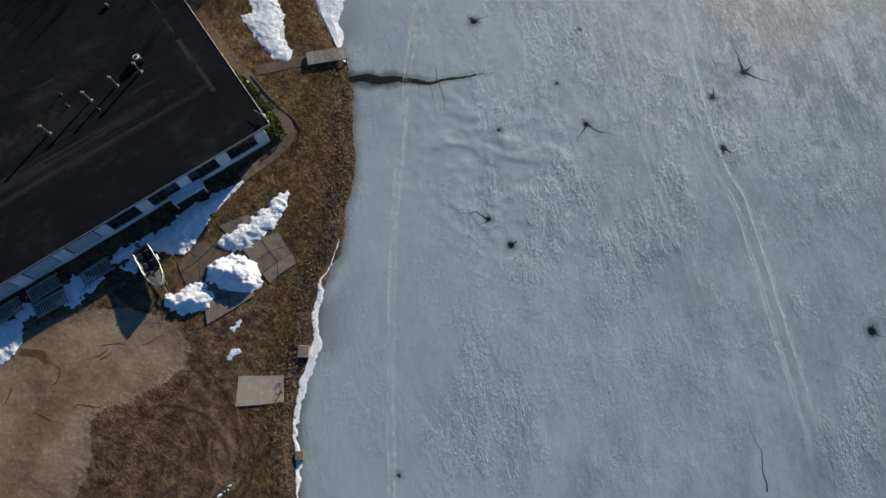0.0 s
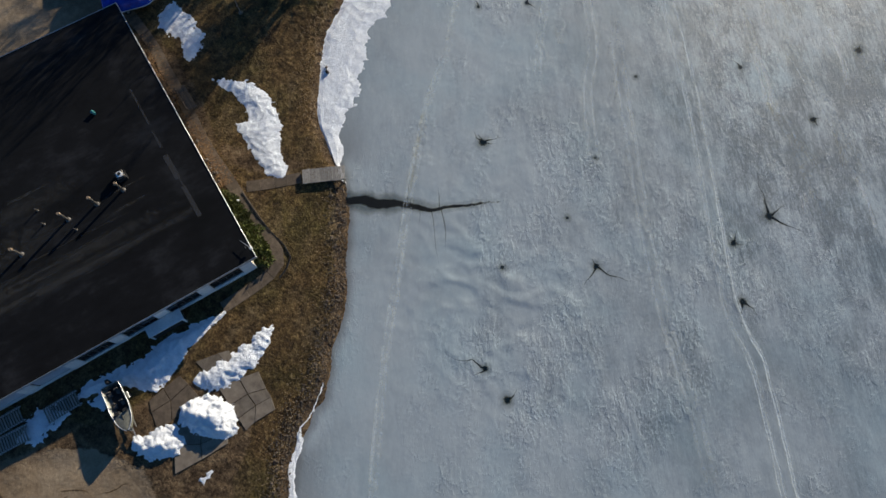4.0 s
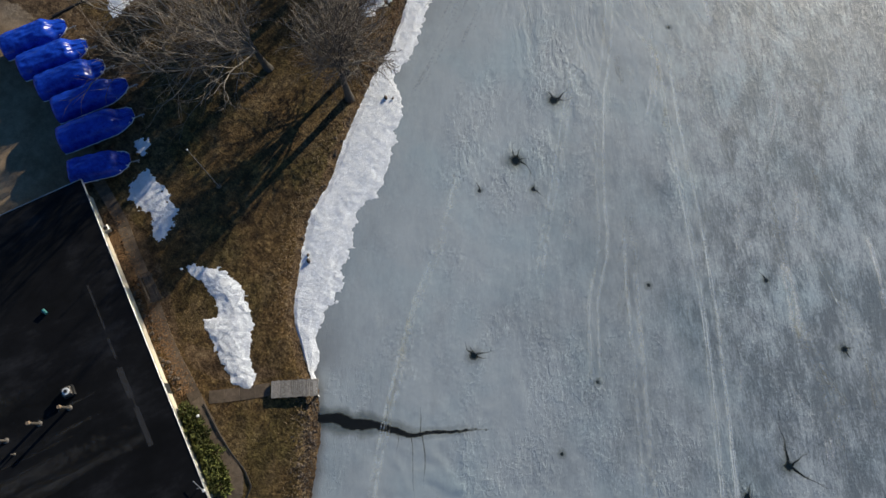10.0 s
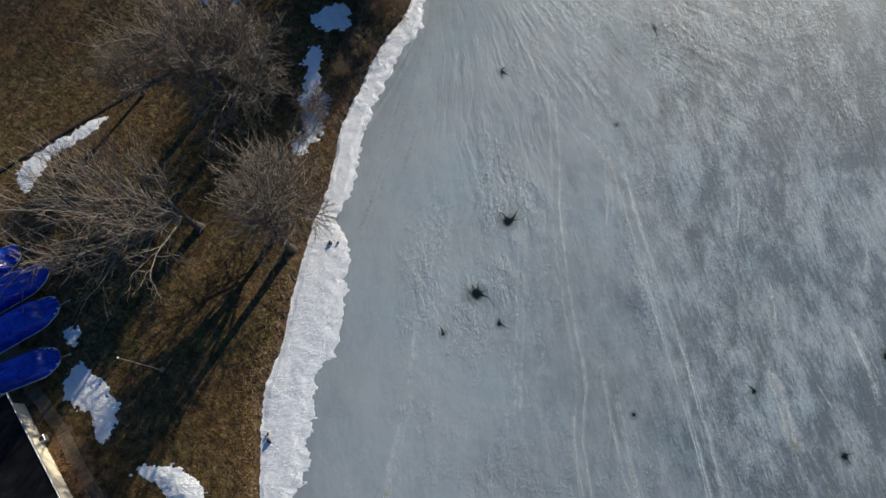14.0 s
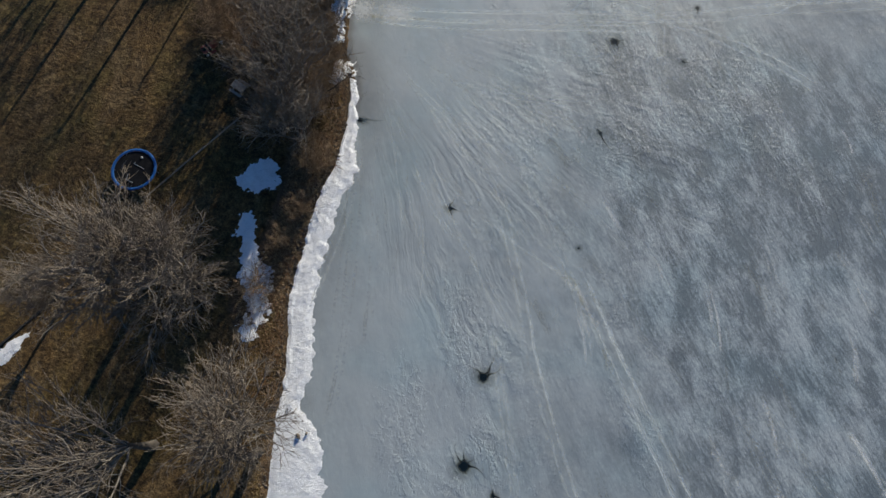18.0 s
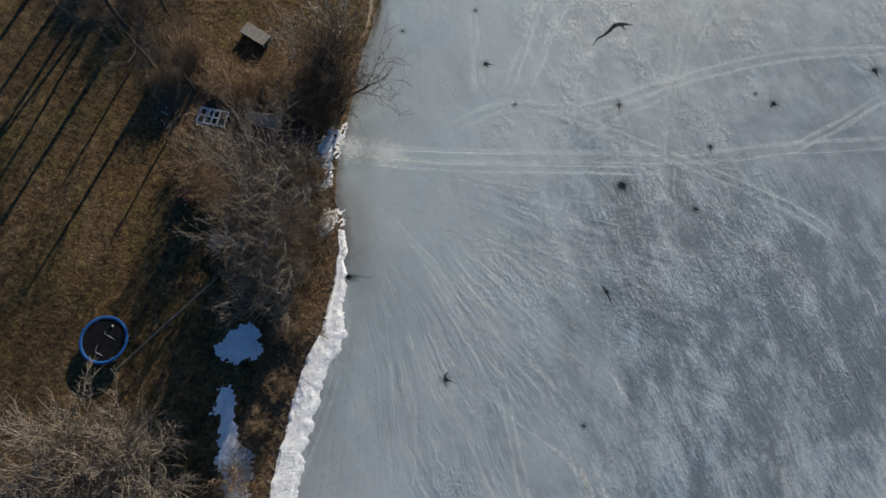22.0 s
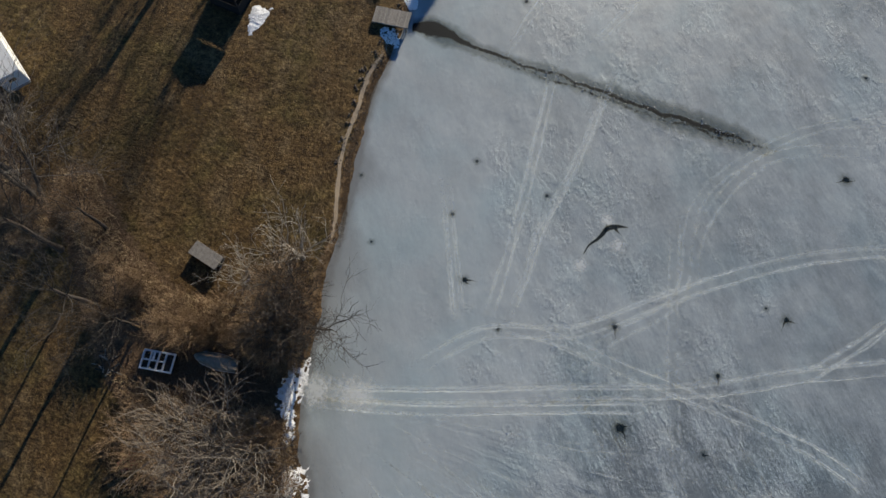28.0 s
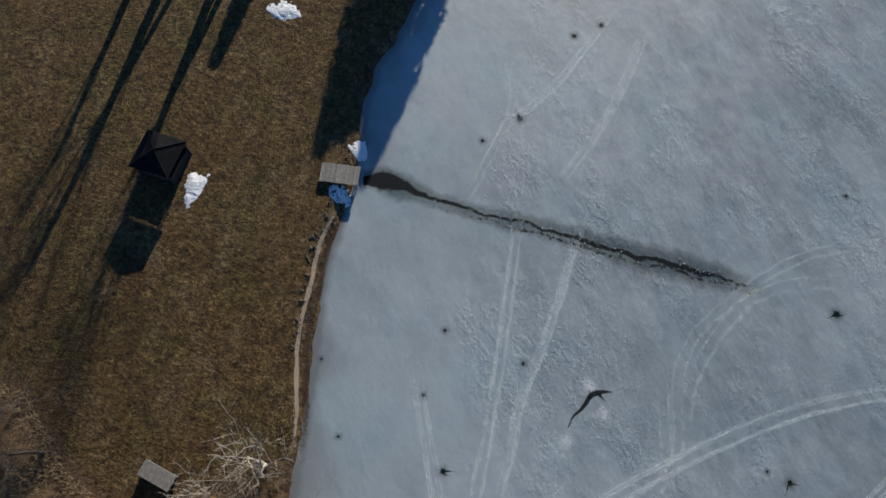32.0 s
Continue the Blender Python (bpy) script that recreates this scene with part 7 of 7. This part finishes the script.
# ---- ruts in the yard ----
def yard_rut(pts, w, material, label, seed, thin=1.0, stray=0.12):
    v, f, m = ribbon("r", pts, (w,), (0.2 * thin, 0.9 * thin, thin, 0.8 * thin, 0.2 * thin), material, 0.0, wobble=stray, n=8, seed=seed)
    v[:, 2] = ground_z(v[:, 0], v[:, 1]) + 0.03
    joined("wheel_rut", [(v, f, m)], material, label, "wheel rut", "stuff", "wheel ruts")


for k in range(44):
    cx, cy, r = -18.5 + r2.normal(0, 2.0), -12.5 + r2.normal(0, 2.0), r2.uniform(1.8, 7.5)
    a0, sp = r2.uniform(-0.6, 1.2), r2.uniform(0.6, 1.6)
    pts = [(cx + r * math.cos(a0 + sp * q / 5), cy + r * math.sin(a0 + sp * q / 5) * 0.8) for q in range(6)]
    yard_rut(pts, r2.uniform(0.18, 0.6), (MUD, DRY, MUD)[k % 3], "curved wheel rut in churned bare earth", 50 + k)
yard_rut([(-35.4, -13.2), (-34.2, -12.5), (-32.8, -12.2), (-31.6, -12.6)], 1.1, MUD, "damp dark stain on old paving", 84, 1.2, 0.3)
for k in range(2):
    yard_rut([(-28.3 + 0.4 * k, -8.6), (-28.6 + 0.4 * k, -9.4), (-29.0 + 0.4 * k, -10.0)], 0.3, MUD, "short dark scrape on old paving", 86 + k)


# the sandy lip of the lawn, dark and wet towards the ice
lip_line = [(-56.8, 131.4), (-57.5, 127), (-57.2, 122), (-56.9, 117.5), (-55.7, 113), (-55.0, 110.5), (-54.7, 107.6)]
for nm, dx, w, mt, label in (("sand_strip", 0.05, 0.55, SAND, "pale strip of bare sand along the lawn edge"), ("wet_bank", 0.85, 0.9, MUD, "dark wet earth at the ice edge")):
    v, f, m = ribbon("r", [(x + dx, y) for x, y in lip_line], (w,), (0.3, 0.9, 1.1, 1, 1, 0.8, 0.2), mt, 0.0, wobble=0.12, n=10, seed=6)
    v[:, 2] = np.maximum(ground_z(v[:, 0], v[:, 1]), 0.0) + 0.045
    joined(nm, [(v, f, m)], mt, label, "bank", "stuff")
for k, (w, pts) in enumerate(((3.2, [(-75.2, 124), (-73.4, 119.4), (-72.2, 114.5), (-71.0, 109)]), (1.8, [(-73.2, 122), (-71.4, 116.5), (-69.6, 111)]), (2.2, [(-76.5, 119), (-74.8, 113), (-73.6, 107)]))):
    yard_rut(pts, w, MUD, "dark worn strip of bare ground in the lawn", 140 + k, 0.62, 0.8)
# cracks across the old paving
for k, (x, y, ang, ln) in enumerate(((-29.5, -9.2, 62, 3.4), (-31.6, -12.4, 20, 2.6), (-27.6, -15.0, 100, 4.2), (-30.8, -16.5, 50, 3.0), (-33.6, -15.2, -35, 2.4), (-26.4, -7.2, 15, 2.8))):
    r3 = np.random.default_rng(300 + k)
    pts, a = [(x, y)], radians(ang)
    for q in range(7):
        a += r3.normal(0, 0.4)
        pts.append((pts[-1][0] + ln / 7 * math.cos(a), pts[-1][1] + ln / 7 * math.sin(a)))
    yard_rut(pts, 0.2, MUD, "dark crack across old paving", 120 + k)


# ---- stones ----
def stone_mesh(seed):
    r4 = np.random.default_rng(seed)
    bm = bmesh.new()
    bmesh.ops.create_icosphere(bm, subdivisions=1, radius=1)
    sq = (r4.uniform(0.8, 1.25), r4.uniform(0.65, 1.0), r4.uniform(0.45, 0.75))
    for v in bm.verts:
        k = r4.uniform(0.78, 1.12)
        v.co = Vector((v.co.x * sq[0] * k, v.co.y * sq[1] * k, v.co.z * sq[2] * k))
    me = bpy.data.meshes.new("stone")
    bm.to_mesh(me)
    bm.free()
    me.materials.append(STONE)
    return me


STONES = [stone_mesh(k) for k in range(8)]


def stone(x, y, z, s, parent, rnd):
    o = new("stone", STONES[int(rnd.integers(8))])
    o.parent = parent
    o.matrix_local = pose(x, y, z, rnd.uniform(-25, 25), rnd.uniform(-25, 25), rnd.uniform(0, 360)) @ Matrix.Diagonal((s, s, s, 1))


rnd = np.random.default_rng(404)
rip = thing("riprap", (0, 0, 0), 0, "bank of loose brown stones at the lake edge", "riprap", kind="structure")
for k in range(290):
    y = rnd.uniform(-4, 26.2)
    off = rnd.uniform(0.0, 1.5)
    x = float(shore_x(y)) - off * 1.1
    stone(x, y, gz(x, y) + 0.02, 0.06 + 0.13 * rnd.uniform(0, 1) ** 2, rip, rnd)


def rubble(n, lo, hi, label, spread=1.0):
    """Fine broken stone, too small to pick apart, as one mesh."""
    y = rnd.uniform(lo, hi, n)
    x = shore_x(y) + 0.1 - spread * np.abs(rnd.normal(0.8, 0.6, n))
    z = np.maximum(ground_z(x, y), 0.0)
    r = rnd.uniform(0.025, 0.085, n)
    corner = np.array([(1, 0, 0), (-1, 0, 0), (0, 1, 0), (0, -1, 0), (0, 0, 1), (0, 0, -1)], float)
    v = np.stack([x, y, z], 1)[:, None] + corner[None] * (r[:, None] * rnd.uniform(0.5, 1.5, (n, 6)))[:, :, None] + rnd.normal(0, 0.02, (n, 6, 3))
    f = np.array([(0, 2, 4), (2, 1, 4), (1, 3, 4), (3, 0, 4), (2, 0, 5), (1, 2, 5), (3, 1, 5), (0, 3, 5)])
    faces = (f[None] + (np.arange(n) * 6)[:, None, None]).reshape(-1, 3)
    ob = mesh_np("rubble", v.reshape(-1, 3), faces, STONE, False)
    tagged(ob, label, "rubble", kind="stuff")


rubble(5000, -14, 27, "fine brown rubble along the lake bank", 1.1)
rubble(2600, 54, 92, "fine brown rubble behind the shore snow", 0.9)
rubble(1200, 116, 148, "fine dark rubble along the lawn edge", 0.7)
rip = thing("riprap", (0, 0, 0), 0, "low row of dark stones along the lawn edge", "riprap", kind="structure")
for k in range(120):
    y = rnd.uniform(116, 147)
    if 132.8 < y < 135.6:
        continue
    x = float(shore_x(y)) - 1.0 - abs(rnd.normal(0, 0.35))
    stone(x, y, gz(x, y) + 0.02, rnd.uniform(0.07, 0.2), rip, rnd)
rip = thing("riprap", (0, 0, 0), 0, "scattered stones along the snowy bank", "riprap", kind="structure")
for k in range(150):
    y = rnd.uniform(27.5, 92)
    x = float(shore_x(y)) - 0.2 - abs(rnd.normal(0, 0.35))
    stone(x, y, gz(x, y) + 0.02, rnd.uniform(0.06, 0.2), rip, rnd)
bed = thing("rock_border", (0, 0, 0), 0, "pale round stones in the bed along the wall", "rock border")
for k in range(46):
    f = rnd.uniform(0, 1)
    x, y = -36.0 - 9.5 * f + rnd.normal(0, 0.2), 19.7 + 4.0 * f + rnd.normal(0, 0.2)
    stone(x, y, gz(x, y) + 0.06, rnd.uniform(0.1, 0.24), bed, rnd)
for x, y, s in ((-40.0, 53.0, 0.36), (-35.0, 35.4, 0.38), (-39.4, 53.4, 0.22), (-35.4, 35.8, 0.25)):
    o = tagged(new("boulder", STONES[3]), "dark boulder showing through the shore snow", "boulder", "boulders")
    o.matrix_world = pose(x, y, 0.2, 0, 0, 40 * s * 10) @ Matrix.Diagonal((s, s * 0.8, s * 0.8, 1))

# ---- loose litter of dead stalks on the banks ----
def stalks(n, x, y, label, seed, lo=0.25, hi=0.7):
    r4 = np.random.default_rng(seed)
    keep = shore_x(y) - x > 0.4
    x, y = x[keep][:n], y[keep][:n]
    z = ground_z(x, y)
    a, ln, up = r4.uniform(0, 6.28, len(x)), r4.uniform(lo, hi, len(x)), r4.uniform(0.1, 0.9, len(x))
    foot = np.stack([x, y, z - 0.02], 1)
    tip = foot + np.stack([ln * np.cos(a) * (1 - up), ln * np.sin(a) * (1 - up), ln * up + 0.02], 1)
    ob = mesh_np("dead_stalks", *tubes([(np.array([f, e]), np.array([0.018, 0.009])) for f, e in zip(foot, tip)], 3), STRAW)
    tagged(ob, label, "dead grass", kind="stuff")


r5 = np.random.default_rng(6)
y = r5.uniform(-12, 112, 6000)
stalks(4200, shore_x(y) - np.abs(r5.normal(0.9, 0.9, 6000)), y, "dead brown stalks along the lake bank", 3)

for line, n, lo, hi, label in ((LITTER[0], 9000, 0.5, 1.5, "tangle of tan dead weeds in the thicket"), (LITTER[1], 3500, 0.3, 0.9, "tan dead weeds along the snowy bank"), (LITTER[2], 3500, 0.5, 1.4, "tangle of tan dead weeds along the lot line")):
    p, q = line.min(0), line.max(0)
    x, y = r5.uniform(p[0], q[0], n * 3), r5.uniform(p[1], q[1], n * 3)
    keep = (inside(x, y, line) > 0.2 + 1.2 * (fbm(x, y, 2.5, 17, 3) - 0.4)) & ~((x > -71) & (x < -51) & (y > 91.4) & (y < 96.4))
    stalks(n, x[keep], y[keep], label, 8, lo, hi)


def fallen_leaves(x, y, label, seed):
    """Curled dead leaves, each a bent quad."""
    r4 = np.random.default_rng(seed)
    n = len(x)
    z = ground_z(x, y) + 0.05
    a, r = r4.uniform(0, 6.28, n), r4.uniform(0.04, 0.10, n)
    c, s2 = np.cos(a) * r, np.sin(a) * r
    lift = r4.uniform(0, 0.06, (4, n))
    v = np.stack([np.stack([x + c, y + s2, z + lift[0]], 1), np.stack([x - s2 * 0.6, y + c * 0.6, z + lift[1]], 1), np.stack([x - c, y - s2, z + lift[2]], 1), np.stack([x + s2 * 0.6, y - c * 0.6, z + lift[3]], 1)], 1)
    tagged(mesh_np("fallen_leaves", v.reshape(-1, 3), np.arange(4 * n).reshape(-1, 4), LEAF, False), label, "leaves", kind="stuff")


k = r5.uniform(0, 1, 3600)
bx, by = np.interp(k, (0, 1), (-53.5, -30.0)), np.interp(k, (0, 1), (27.4, 17.6))
off = r5.normal(0, 0.55, 3600)
keep = fbm(bx, by, 2.2, 39, 3) > 0.42
fallen_leaves((bx + 0.41 * off)[keep], (by + 0.91 * off)[keep], "orange-brown fallen leaves along the wall bed", 31)
y = r5.uniform(54, 92, 5200)
x = shore_x(y) - 0.6 - np.abs(r5.normal(0, 1.3, 5200))
keep = fbm(x, y, 1.8, 40, 3) > 0.40
fallen_leaves(x[keep], y[keep], "brown fallen leaves on the lake bank", 32)
